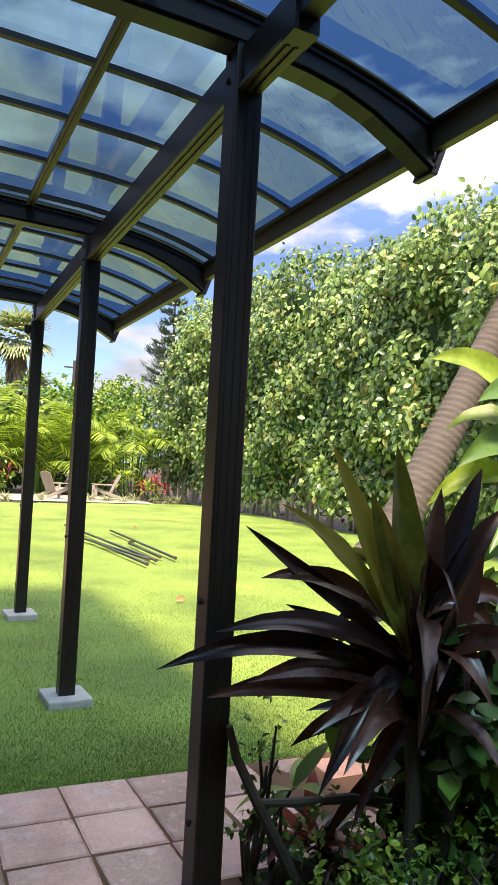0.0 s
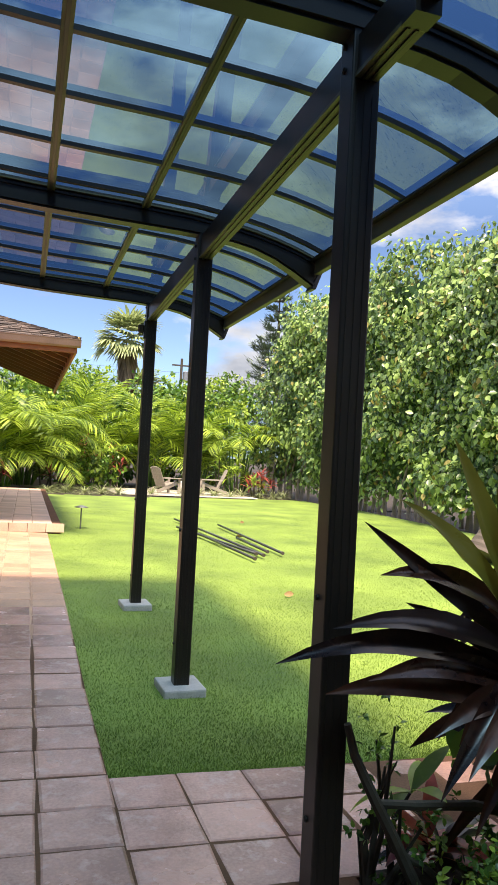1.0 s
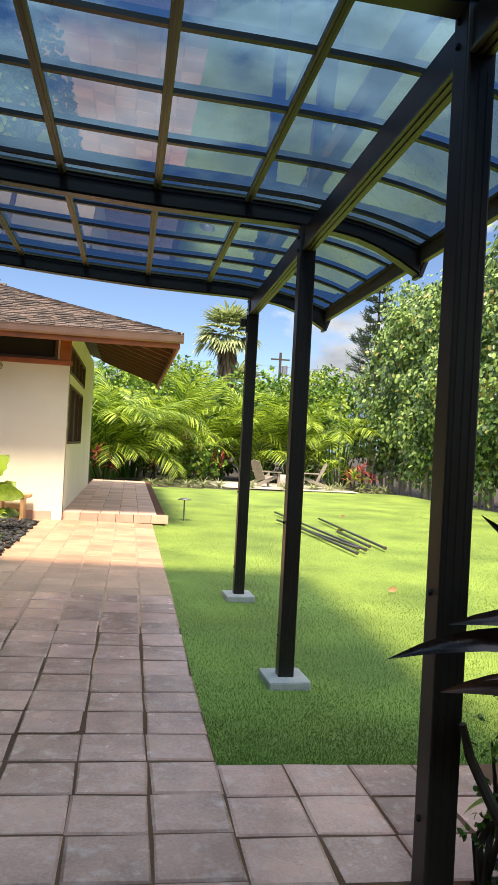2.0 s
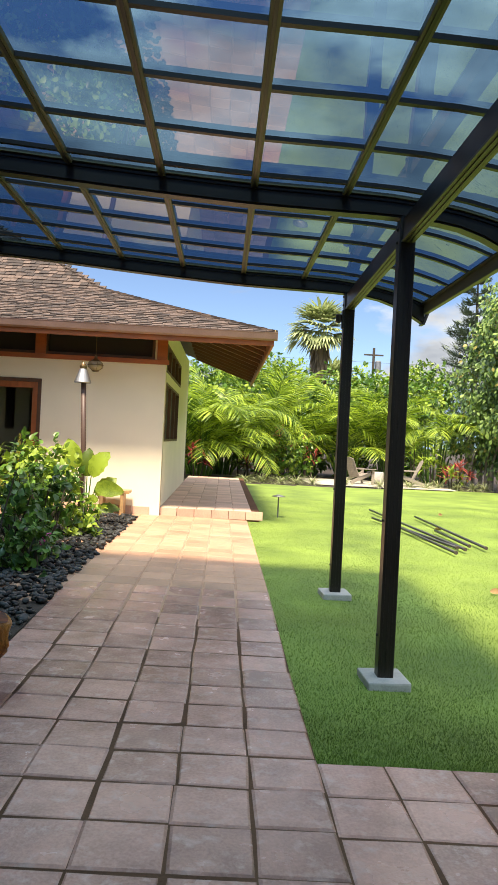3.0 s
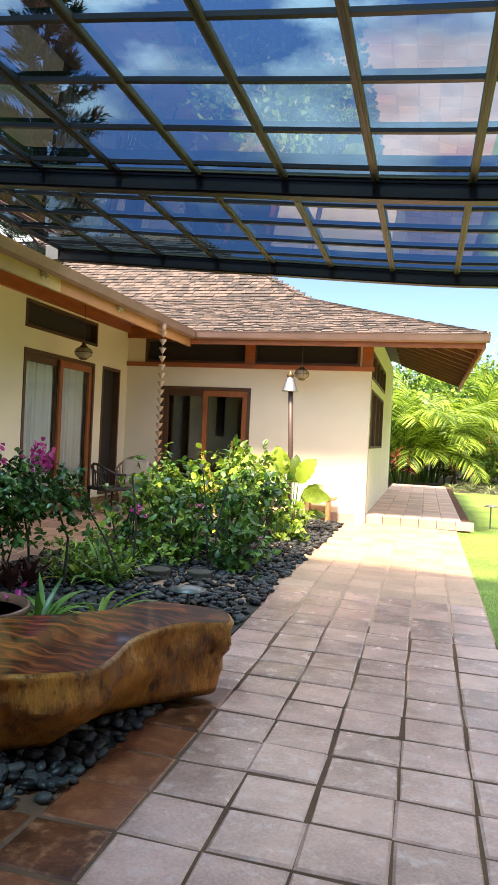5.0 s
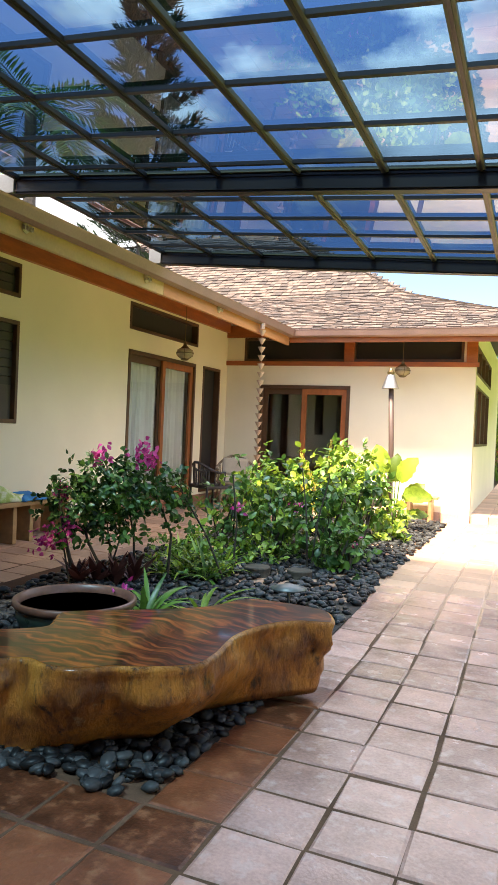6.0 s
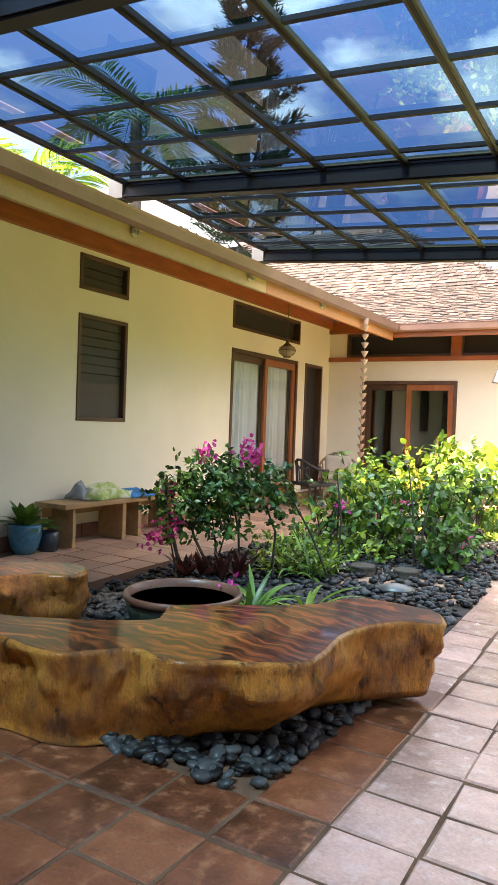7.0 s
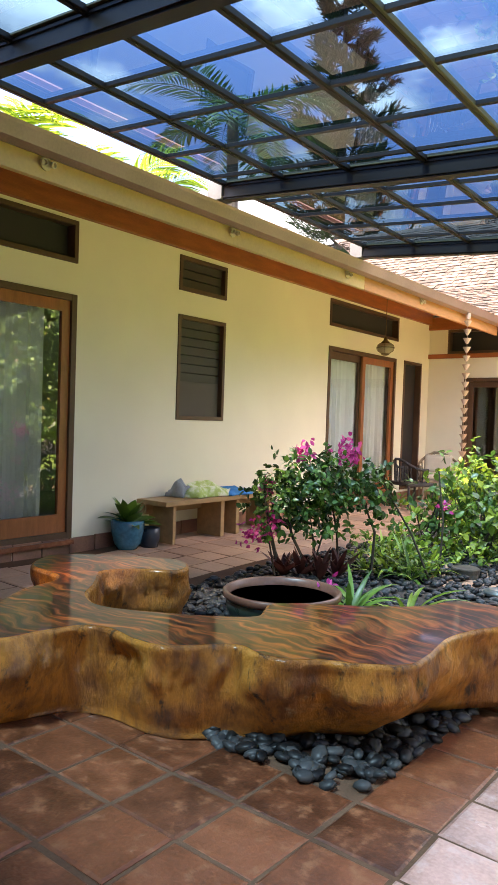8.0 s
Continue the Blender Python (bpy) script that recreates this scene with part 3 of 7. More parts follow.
def arch_bar(y, half, low, high, x0=CANOPY_W, x1=CANOPY_E, steps=40, deep=False, flat=False):
    """A bar across the canopy that follows the arch; a deep one reaches up to the panels, a flat one lies along them."""
    bm = bmesh.new()
    rows = []
    for i in range(steps + 1):
        x = x0 + (x1 - x0) * i / steps
        z = panel_z(x) if flat else arch_z(x)
        top = panel_z(x) if deep else z
        rows.append([bm.verts.new(v) for v in ((x, y - half, z + low), (x, y + half, z + low), (x, y + half, top + high), (x, y - half, top + high))])
    for a, b in zip(rows, rows[1:]):
        for k in range(4):
            bm.faces.new((a[k], b[k], b[(k + 1) % 4], a[(k + 1) % 4]))
    bm.faces.new(rows[0])
    bm.faces.new(rows[-1][::-1])
    bmesh.ops.recalc_face_normals(bm, faces=bm.faces)
    return bm


canopy = tagged(empty("canopy"), "dark bronze aluminium canopy with curved beams and tinted panels", "canopy")
Y0, Y1 = -3.35, 3.55
BARS = ((0.38, 0.84, 1.30, 1.76), (0.53, 1.04, 1.57, 2.08), (0.49, 0.98, 1.47, 1.95))     # glazing bars in each bay
for y in (-3.35, *POST_Y):
    beam = part("arch_beam", arch_bar(y, 0.042, 0.0, 0.016, deep=True), BRONZE, canopy)
    part("beam_flange", arch_bar(y, 0.056, 0.012, 0.026), BRONZE, beam)
    part("beam_flange", arch_bar(y, 0.052, -0.036, -0.022, flat=True), BRONZE, beam)
    part("beam_shelf", arch_bar(y, 0.066, -0.012, -0.004, flat=True), BRONZE_LAWN, beam)
    end = box(CANOPY_E - 0.02, CANOPY_E + 0.014, y - 0.056, y + 0.056, arch_z(CANOPY_E) - 0.01, arch_z(CANOPY_E) + 0.20, 0.006)
    for v in end.verts:
        v.co.x += 0.36 * (v.co.z - arch_z(CANOPY_E))
    part("end_cap", end, BRONZE, beam)
    part("bracket", box(-4.50, CANOPY_W + 0.004, y - 0.07, y + 0.07, EZ + 0.005, 3.32, 0.006), STEEL_DULL, canopy, "dull grey roof bracket")
for b in range(3):
    for off in BARS[b]:
        y = Y0 + BAY * b + off
        part("glazing_bar", arch_bar(y, 0.015, -0.026, -0.003, flat=True), BRONZE, canopy)
PURLINS = [0.185 - 0.567 * k for k in range(8)] + [CANOPY_W + 0.03]
for i, x in enumerate(PURLINS):
    z = panel_z(x)
    for b in range(3):
        y0 = Y0 + BAY * b + 0.062
        # purlins towards the lawn take the lawn-lit copy, the others plain bronze
        purlin = part("purlin", box(x - 0.023, x + 0.023, y0, y0 + BAY - 0.124, z - 0.034, z - 0.004, 0.003), BRONZE_LAWN if i < 5 else BRONZE, canopy, "bronze purlin, tinted olive with lawn light towards the lawn")
        part("purlin_rib", box(x - 0.008, x + 0.008, y0, y0 + BAY - 0.124, z - 0.039, z - 0.0341), BRONZE, purlin)
for b in range(3):
    y0 = Y0 + BAY * b + 0.062
    rail = part("edge_rail", box(CANOPY_E - 0.012, CANOPY_E + 0.028, y0, y0 + BAY - 0.124, 2.70, 2.825, 0.004), BRONZE_LAWN, canopy, "outer edge rail with olive lawn light put into its colour")
    part("rail_lip", box(CANOPY_E - 0.045, CANOPY_E - 0.0125, y0, y0 + BAY - 0.124, 2.785, 2.80, 0.002), BRONZE, rail)
# panels, bent to the arch
for b in range(3):
    cuts = [0.0, *BARS[b], BAY]
    for c0, c1 in zip(cuts, cuts[1:]):
        y0, y1 = Y0 + BAY * b + c0 + 0.003, Y0 + BAY * b + c1 - 0.003
        bm = bmesh.new()
        rows = []
        for i in range(41):
            x = CANOPY_W + 0.005 + (CANOPY_E - CANOPY_W - 0.02) * i / 40
            rows.append([bm.verts.new((x, y, panel_z(x))) for y in (y0, y1)])
        for a, c in zip(rows, rows[1:]):
            bm.faces.new((a[0], a[1], c[1], c[0]))
        part("roof_panel", bm, PANEL, canopy, "blue-grey tinted clear roof panel", smooth=True)
# plate on the posts: it steps out a little from post to post
def post_x(y):
    return float(np.interp(y, (-1.07, 1.25, 3.55), (0.555, 0.587, 0.635)))


def plate(y0, y1, half, z0, z1):
    """A straight rail from post to post."""
    bm = bmesh.new()
    rows = [[bm.verts.new((post_x(y) + u, y, z)) for u, z in ((-half, z0), (half, z0), (half, z1), (-half, z1))] for y in (y0, y1)]
    for k in range(4):
        bm.faces.new((rows[0][k], rows[0][(k + 1) % 4], rows[1][(k + 1) % 4], rows[1][k]))
    bm.faces.new(rows[0][::-1])
    bm.faces.new(rows[1])
    bmesh.ops.recalc_face_normals(bm, faces=bm.faces)
    return bm


for y0, y1 in ((-1.42, -1.071), (-1.069, 1.249), (1.251, 3.64)):
    beam = part("plate_beam", plate(y0, y1, 0.034, 2.722, 2.85), BRONZE, canopy)
    part("plate_lip", plate(y0, y1, 0.040, 2.708, 2.7215), BRONZE_LAWN, beam)
    for u in (-0.016, 0.012):
        rib = plate(y0, y1, 0.005, 2.702, 2.7078)
        bmesh.ops.translate(rib, verts=rib.verts, vec=(u, 0, 0))
        part("plate_rib", rib, BRONZE, beam)
part("plate_splice", plate(-1.50, -1.421, 0.041, 2.705, 2.86), BRONZE, canopy)
part("tie_rail", plate(-3.30, -1.501, 0.029, 2.745, 2.85), BRONZE, canopy)
for y in POST_Y:
    px = post_x(y)
    zb = ground_z(px, y)
    post = tagged(empty("canopy_post", px, y, zb), "square dark bronze post on a concrete pad", "post", group="canopy posts")
    h = 0.05
    body = box(-h, h, -h, h, 0.02, 2.885 - zb, 0.006)
    shaft = part("shaft", body, BRONZE, post)
    for s in (-0.028, 0.0, 0.028):
        part("flute", box(s - 0.004, s + 0.004, -h - 0.002, -h + 0.001, 0.03, 2.66 - zb), BRONZE, shaft)
    for z in (0.28, 1.0, 2.75, 2.83):
        bolt = bmesh.new()
        lathe(bolt, [(0.011, 0), (0.011, 0.006), (0.006, 0.009)], 10)
        bmesh.ops.transform(bolt, matrix=pose(-h, 0.015, z, 0, -90, 0), verts=bolt.verts)
        part("bolt", bolt, BRONZE, shaft)
    if y > 0:
        pad = mesh_object("footing", box(-0.135, 0.135, -0.15, 0.15, -0.05, 0.03, 0.012), CONCRETE)
        pad.matrix_world = pose(px, y, zb, 0, 0, 3)
        tagged(pad, "square grey concrete footing pad in the grass", "footing", group="footings")


clamp = tagged(empty("post_lamp", post_x(3.55) - 0.051, 3.52, 2.56), "small dark spotlight clipped to the head of the post", "lamp")
part("clip", box(-0.018, 0.0, -0.03, 0.03, -0.03, 0.14, 0.004), BRONZE, clamp)
part("head", lathe(bmesh.new(), [(0.012, -0.03), (0.026, -0.02), (0.030, 0.045), (0.024, 0.05)], 14, (-0.045, 0, 0.05)), BRONZE, clamp, "dark cylinder lamp head")


# ---- doors, windows ----
CURTAIN = material("white_curtain", (0.86, 0.88, 0.89), 0.9, vary=0.05, scale=2, fine=60, bump=0.1, translucent=0.1)
SCREEN = material("insect_screen", (0.028, 0.024, 0.022), 0.7, vary=0.25, scale=2, fine=150, bump=0.1)
BLIND = material("grey_roller_blind", (0.10, 0.085, 0.07), 0.8, vary=0.15, scale=2, fine=90, bump=0.1)


def frame_parts(thing, along, at, u0, u1, z0, z1, w, d, mat, label=""):
    """Four bars round an opening."""
    def bar(a, b, c, e):
        if along == "y":
            return box(at - d, at + 0.012, a, b, c, e, 0.004)
        return box(a, b, at - 0.012, at + d, c, e, 0.004)
    for a, b, c, e in ((u0, u0 + w, z0, z1), (u1 - w, u1, z0, z1), (u0 + w, u1 - w, z1 - w, z1), (u0 + w, u1 - w, z0, z0 + w)):
        part("window_frame", bar(a, b, c, e), mat, thing, label)


def sheet(along, at, u0, u1, z0, z1, t=0.008):
    return box(at - t, at, u0, u1, z0, z1) if along == "y" else box(u0, u1, at, at + t, z0, z1)


def pane_face(along, at, u0, u1, z0, z1):
    """A pane that faces out of the house."""
    bm = bmesh.new()
    pts = ((at, u0, z0), (at, u1, z0), (at, u1, z1), (at, u0, z1)) if along == "y" else ((u0, at, z0), (u1, at, z0), (u1, at, z1), (u0, at, z1))
    bm.faces.new([bm.verts.new(q) for q in pts])
    return bm


def curtain(along, at, u0, u1, z0, z1):
    """Hanging cloth in folds."""
    bm = bmesh.new()
    n = int((u1 - u0) / 0.03)
    rows = []
    for k in range(n + 1):
        u, off = u0 + (u1 - u0) * k / n, 0.03 * math.sin(k * 1.1) + 0.012 * math.sin(k * 2.7)
        rows.append([bm.verts.new(((at + off, u, z) if along == "y" else (u, at + off, z))) for z in (z0, z1)])
    for a, b in zip(rows, rows[1:]):
        bm.faces.new((a[0], b[0], b[1], a[1]))
    return bm


def slider(name, along, at, u0, u1, z0, z1, curtains, label, glazing=None):
    """A two-leaf sliding door: dark jamb, one dark screened leaf, one cedar-framed glass leaf."""
    door = tagged(empty(name), label, "sliding door", kind="structure")
    sgn = -1 if along == "y" else 1
    frame_parts(door, along, at, u0 + 0.003, u1 - 0.003, z0 + 0.003, z1 - 0.003, 0.06, 0.12, WOOD_DARK)
    mid = 0.5 * (u0 + u1)
    for a, b, inset, mat in ((u0 + 0.065, mid + 0.03, 0.09, WOOD_DARK), (mid - 0.03, u1 - 0.065, 0.035, WOOD_DOOR)):
        p = at + sgn * inset
        lf = bmesh.new()
        for c, e, f, g in ((a, a + 0.09, z0 + 0.065, z1 - 0.065), (b - 0.09, b, z0 + 0.065, z1 - 0.065), (a + 0.09, b - 0.09, z1 - 0.17, z1 - 0.065), (a + 0.09, b - 0.09, z0 + 0.065, z0 + 0.24)):
            add_box(lf, *((p - 0.02, p + 0.02, c, e) if along == "y" else (c, e, p - 0.02, p + 0.02)), f, g)
        leaf = part("door_leaf", lf, mat, door, "warm cedar door leaf" if mat is WOOD_DOOR else "dark framed door leaf")
        pane = part("pane", pane_face(along, p, a + 0.085, b - 0.085, z0 + 0.235, z1 - 0.165), glazing or PANE, leaf)
        pane.visible_shadow = False
    for a, b in curtains:
        part("curtain", curtain(along, at + sgn * 0.145, a, b, z0 + 0.03, z1 - 0.02), CURTAIN, door, "white hanging curtain")
    part("threshold", box(at - 0.02, at + 0.05, u0, u1, z0 - 0.05, z0 - 0.002, 0.006) if along == "y" else box(u0, u1, at - 0.05, at + 0.02, z0 - 0.05, z0 - 0.002, 0.006), TILE_RED, door)
    return door


slider("door_1", "y", XA, -2.2, 1.18, 0.24, 2.55, [(-1.9, 0.9)], "wide cedar sliding door with white curtains behind the glass")
slider("door_2", "y", XA, 5.75, 7.95, 0.22, 2.55, [(5.85, 6.78), (6.84, 7.85)], "cedar and dark sliding door with white curtains drawn", PANE_CLEAR)
slider("door_3", "x", YB, -5.42, -3.68, 0.16, 2.31, [], "cedar sliding door with a dark screened leaf")


def dark_window(name, along, at, u0, u1, z0, z1, louvres, label, mull=()):
    win = tagged(empty(name), label, "window", kind="structure")
    sgn = -1 if along == "y" else 1
    frame_parts(win, along, at, u0 + 0.003, u1 - 0.003, z0 + 0.003, z1 - 0.003, 0.045, 0.10, WOOD_DARK, "brown wooden frame")
    part("screen", sheet(along, at + sgn * 0.10, u0 + 0.04, u1 - 0.04, z0 + 0.04, z1 - 0.04), SCREEN, win, "dark insect screen")
    for k in range(louvres):
        z = z1 - 0.09 - k * 0.1
        b = box(at - 0.075, at - 0.045, u0 + 0.05, u1 - 0.05, z - 0.044, z + 0.046) if along == "y" else box(u0 + 0.05, u1 - 0.05, at + 0.045, at + 0.075, z - 0.044, z + 0.046)
        part("slat", b, LOUVRE, win)
    if louvres > 4:
        b = box(at - 0.07, at - 0.05, u0 + 0.05, u1 - 0.05, z0 + 0.05, z0 + 0.5)
        part("blind", b, BLIND, win, "grey-brown blind behind the lower louvres")
    for u in mull:
        part("mullion", box(at - 0.05, at + 0.01, u - 0.03, u + 0.03, z0 + 0.05, z1 - 0.05) if along == "y" else box(u - 0.03, u + 0.03, at - 0.01, at + 0.05, z0 + 0.05, z1 - 0.05), WOOD_DARK, win)
    return win


dark_window("window_1", "y", XA, 2.57, 3.39, 1.40, 2.57, 7, "tall brown-framed louvre window with a dark screen")
dark_window("window_2", "y", XA, 2.57, 3.39, 2.83, 3.22, 3, "small high louvre window with a brown frame")
dark_window("window_3", "y", XA, -2.2, 1.18, 2.84, 3.24, 0, "long dark high window above the door", (-0.5,))
dark_window("window_4", "y", XA, 5.75, 8.0, 2.84, 3.24, 0, "long dark high window above the door")
dark_window("window_5", "y", XA, 8.25, 8.98, 0.3, 2.55, 0, "narrow dark screened side opening")
dark_window("window_6", "x", YB, -5.75, -3.78, 2.74, 3.18, 0, "dark high window under the eave")
dark_window("window_7", "x", YB, -3.66, -1.75, 2.74, 3.18, 0, "dark high window under the eave")
side1 = dark_window("window_8", "y", -1.55, 9.55, 13.0, 1.32, 2.38, 0, "brown wooden side window", (10.7, 11.85))
side2 = dark_window("window_9", "y", -1.55, 9.42, 13.4, 2.55, 3.05, 0, "dark high side window with wooden posts", (10.4, 11.4, 12.4))

# ---- lanterns, chain, spots, torch ----
BRASS = material("aged_brass", (0.20, 0.14, 0.07), 0.4, metal=0.8, vary=0.3, scale=8, fine=60, bump=0.1)
COPPER = material("copper_cups", (0.58, 0.42, 0.33), 0.4, metal=0.25, vary=0.25, scale=8, fine=60, bump=0.08)
AMBER = material("seeded_glass", (0.62, 0.52, 0.34), 0.15, vary=0.2, scale=12, fine=80, bump=0.2, translucent=0.5)
STEEL = material("brushed_steel", (0.36, 0.36, 0.35), 0.42, metal=0.9, vary=0.15, scale=4, fine=120, bump=0.05)
WHITE_PLASTIC = material("ivory_plastic", (0.55, 0.45, 0.26), 0.4, vary=0.06, scale=4, fine=40, bump=0.03)
POLE = material("brown_pole", (0.095, 0.058, 0.046), 0.5, vary=0.25, scale=4, fine=50, bump=0.1)


def lantern(x, y, z_top, z_bottom):
    t = tagged(empty("hanging_lantern", x, y, z_bottom), "aged brass onion lantern hanging from the eave", "lantern", group="eave lanterns")
    globe = part("globe", lathe(bmesh.new(), [(0.055, 0.03), (0.112, 0.07), (0.126, 0.115), (0.108, 0.16), (0.055, 0.19)], 20), AMBER, t, "cloudy amber glass globe", True)
    part("base_cap", lathe(bmesh.new(), [(0.03, 0), (0.06, 0.012), (0.062, 0.028), (0.05, 0.032)], 16), BRASS, t)
    part("top_cap", lathe(bmesh.new(), [(0.075, 0.18), (0.06, 0.20), (0.03, 0.23), (0.022, 0.27), (0.01, 0.285)], 16), BRASS, t)
    part("cage_ring", lathe(bmesh.new(), [(0.124, 0.109), (0.132, 0.109), (0.132, 0.121), (0.124, 0.121)], 20), BRASS, t)
    for k in range(4):
        a = k * math.pi / 2 + 0.4
        part("cage_rib", tube(bmesh.new(), [(r * math.cos(a), r * math.sin(a), z) for r, z in ((0.06, 0.03), (0.118, 0.07), (0.132, 0.115), (0.114, 0.16), (0.06, 0.192))], [0.004] * 5, 5), BRASS, globe)
    part("rod", tube(bmesh.new(), [(0, 0, 0.28), (0, 0, z_top - z_bottom)], [0.005, 0.005], 6), BRASS, t)
    return t


lantern(-5.6, 6.55, 3.50, 2.46)
lantern(-2.70, 8.9, 3.32, 2.44)

CX, CY = -4.465, 6.85
chain = tagged(empty("rain_chain", CX, CY, 0), "copper rain chain of small cups hanging from the gutter corner", "rain chain")
cup = lathe(bmesh.new(), [(0.012, 0.0), (0.02, 0.01), (0.055, 0.075), (0.058, 0.08), (0.05, 0.078), (0.016, 0.016)], 12)
cup_me = bpy.data.meshes.new("cup")
cup.to_mesh(cup_me)
cup.free()
cup_me.materials.append(COPPER)
for k in range(21):
    z = 2.95 - k * 0.125
    ob = new("cup", cup_me)
    ob.parent, ob.matrix_basis = chain, pose(0, 0, z - 0.08)
    part("link", tube(bmesh.new(), [(0, 0, z - 0.005), (0, 0.006, z + 0.02), (0, 0, z + 0.05)], [0.003] * 3, 5), COPPER, chain)
part("outlet", lathe(bmesh.new(), [(0.035, 2.97), (0.04, 3.03), (0.04, 3.06)], 14), COPPER, chain)

for y in (-0.35, 1.55, 3.5, 5.4):
    sp = tagged(empty("eave_spotlight", XE + 0.0, y, EZ - 0.15), "pair of small ivory spotlights on the fascia", "spotlight", group="eave spotlights")
    part("plate", lathe(bmesh.new(), [(0.045, 0), (0.045, 0.008), (0.03, 0.012)], 16), WHITE_PLASTIC, sp).matrix_basis = pose(0, 0, 0, 0, 90, 0)
    for s in (-0.03, 0.03):
        part("head", lathe(bmesh.new(), [(0.010, 0), (0.02, 0.010), (0.022, 0.035), (0.017, 0.036), (0.015, 0.015)], 14), WHITE_PLASTIC, sp).matrix_basis = pose(0.012, s, 0, 0, 105, 12 if s > 0 else -12)

torch = tagged(empty("garden_torch", -2.70, 8.2, ground_z(-2.7, 8.2) - 0.03), "tall garden torch with a steel cone head on a brown pole", "torch")
part("pole", tube(bmesh.new(), [(0, 0, 0), (0.0, 0, 1.2), (-0.045, 0, 2.18)], [0.044, 0.042, 0.04], 14), POLE, torch, "", True)
part("lower_sleeve", tube(bmesh.new(), [(0.045, 0.0, 0.0), (0.04, 0, 0.85)], [0.02, 0.02], 10), STEEL, torch)
cone = part("cone", lathe(bmesh.new(), [(0.13, 2.17), (0.135, 2.18), (0.06, 2.39), (0.05, 2.395), (0.055, 2.36), (0.12, 2.19)], 20, (-0.06, 0, 0)), STEEL, torch, "brushed steel cone")
part("burner", lathe(bmesh.new(), [(0.055, 2.40), (0.06, 2.44), (0.03, 2.47), (0.012, 2.50)], 14, (-0.06, 0, 0)), BRASS, cone)


GREY_METAL = material("weathered_grey_metal", (0.17, 0.18, 0.17), 0.45, metal=0.5, vary=0.25, scale=8, fine=60, bump=0.08)


def path_light(x, y, h, r):
    t = tagged(empty("path_light", x, y, ground_z(x, y) - 0.02), "low path light with a flat grey metal disc cap", "path light", group="path lights")
    part("cap", lathe(bmesh.new(), [(r, h - 0.02), (r * 1.02, h - 0.012), (r * 0.4, h + 0.012), (0.02, h + 0.02)], 24), GREY_METAL, t, "", True)
    part("stem", tube(bmesh.new(), [(0, 0, 0), (0, 0, h - 0.02)], [0.014, 0.014], 8), GREY_METAL, t)


path_light(-2.33, 2.15, 0.20, 0.14)
path_light(0.62, 10.4, 0.42, 0.13)

# ---- furniture along the wall ----
TEAK = material("oiled_teak", (0.40, 0.24, 0.11), 0.5, vary=0.25, scale=3, fine=40, bump=0.12, stretch=(5, 1, 5))
WICKER = material("dark_wicker", (0.035, 0.032, 0.034), 0.6, vary=0.3, scale=20, fine=120, bump=0.5)
TAN_WICKER = material("tan_wicker", (0.24, 0.18, 0.12), 0.7, vary=0.3, scale=20, fine=120, bump=0.5)
CUSHION = material("beige_cushion", (0.50, 0.44, 0.36), 0.9, vary=0.12, scale=6, fine=90, bump=0.2)
BLUE_GLAZE = material("blue_glazed_pot", (0.02, 0.11, 0.19), 0.18, vary=0.4, scale=5, fine=30, bump=0.1, hue=(0.03, 0.18, 0.26))
DARK_GLAZE = material("dark_pot", (0.025, 0.035, 0.05), 0.3, vary=0.3, scale=5, fine=30, bump=0.08)


def bench(x0, x1, y0, y1, z, h, legs, label):
    t = tagged(empty("wooden_bench", 0.5 * (x0 + x1), 0.5 * (y0 + y1), z), label, "bench")
    hx, hy = 0.5 * (x1 - x0), 0.5 * (y1 - y0)
    part("seat", box(-hx, hx, -hy, hy, h - 0.05, h, 0.008), TEAK, t)
    for k, y in enumerate(legs):
        part("leg_panel", box(-hx + 0.03, hx - 0.05, y - 0.03 if k else y - 0.022, y + 0.03 if k else y + 0.022, 0, h - 0.051, 0.006), TEAK, t)
    part("apron", box(-hx + 0.06, -hx + 0.09, -hy + 0.05, hy - 0.05, h - 0.16, h - 0.051, 0.004), TEAK, t)
    return t


bench(-6.03, -5.60, 1.95, 3.95, ground_z(-5.8, 2.9), 0.45, (-0.82, -0.05, 0.22, 0.85), "long plain teak bench standing against the cream wall")
bench(-2.62, -2.03, 8.88, 9.22, ground_z(-2.3, 9.0), 0.42, (), "short teak bench by the corner of the wall")
for x in (-2.50, -2.15):
    ob = bpy.data.objects["wooden_bench.001"]
    part("leg_panel", box(x + 2.325 - 0.03, x + 2.325 + 0.03, -0.15, 0.15, 0, 0.369, 0.005), TEAK, ob)

CLOTHS = [material("green_towel", (0.42, 0.55, 0.16), 0.95, vary=0.2, scale=9, fine=120, bump=0.4, blotch=((0.75, 0.78, 0.6), 9, 0.45, 0.6)),
          material("blue_towel", (0.02, 0.20, 0.45), 0.95, vary=0.25, scale=9, fine=120, bump=0.4), material("grey_towel", (0.30, 0.32, 0.34), 0.95, vary=0.25, scale=9, fine=120, bump=0.4)]
zb = ground_z(-5.8, 2.9) + 0.45
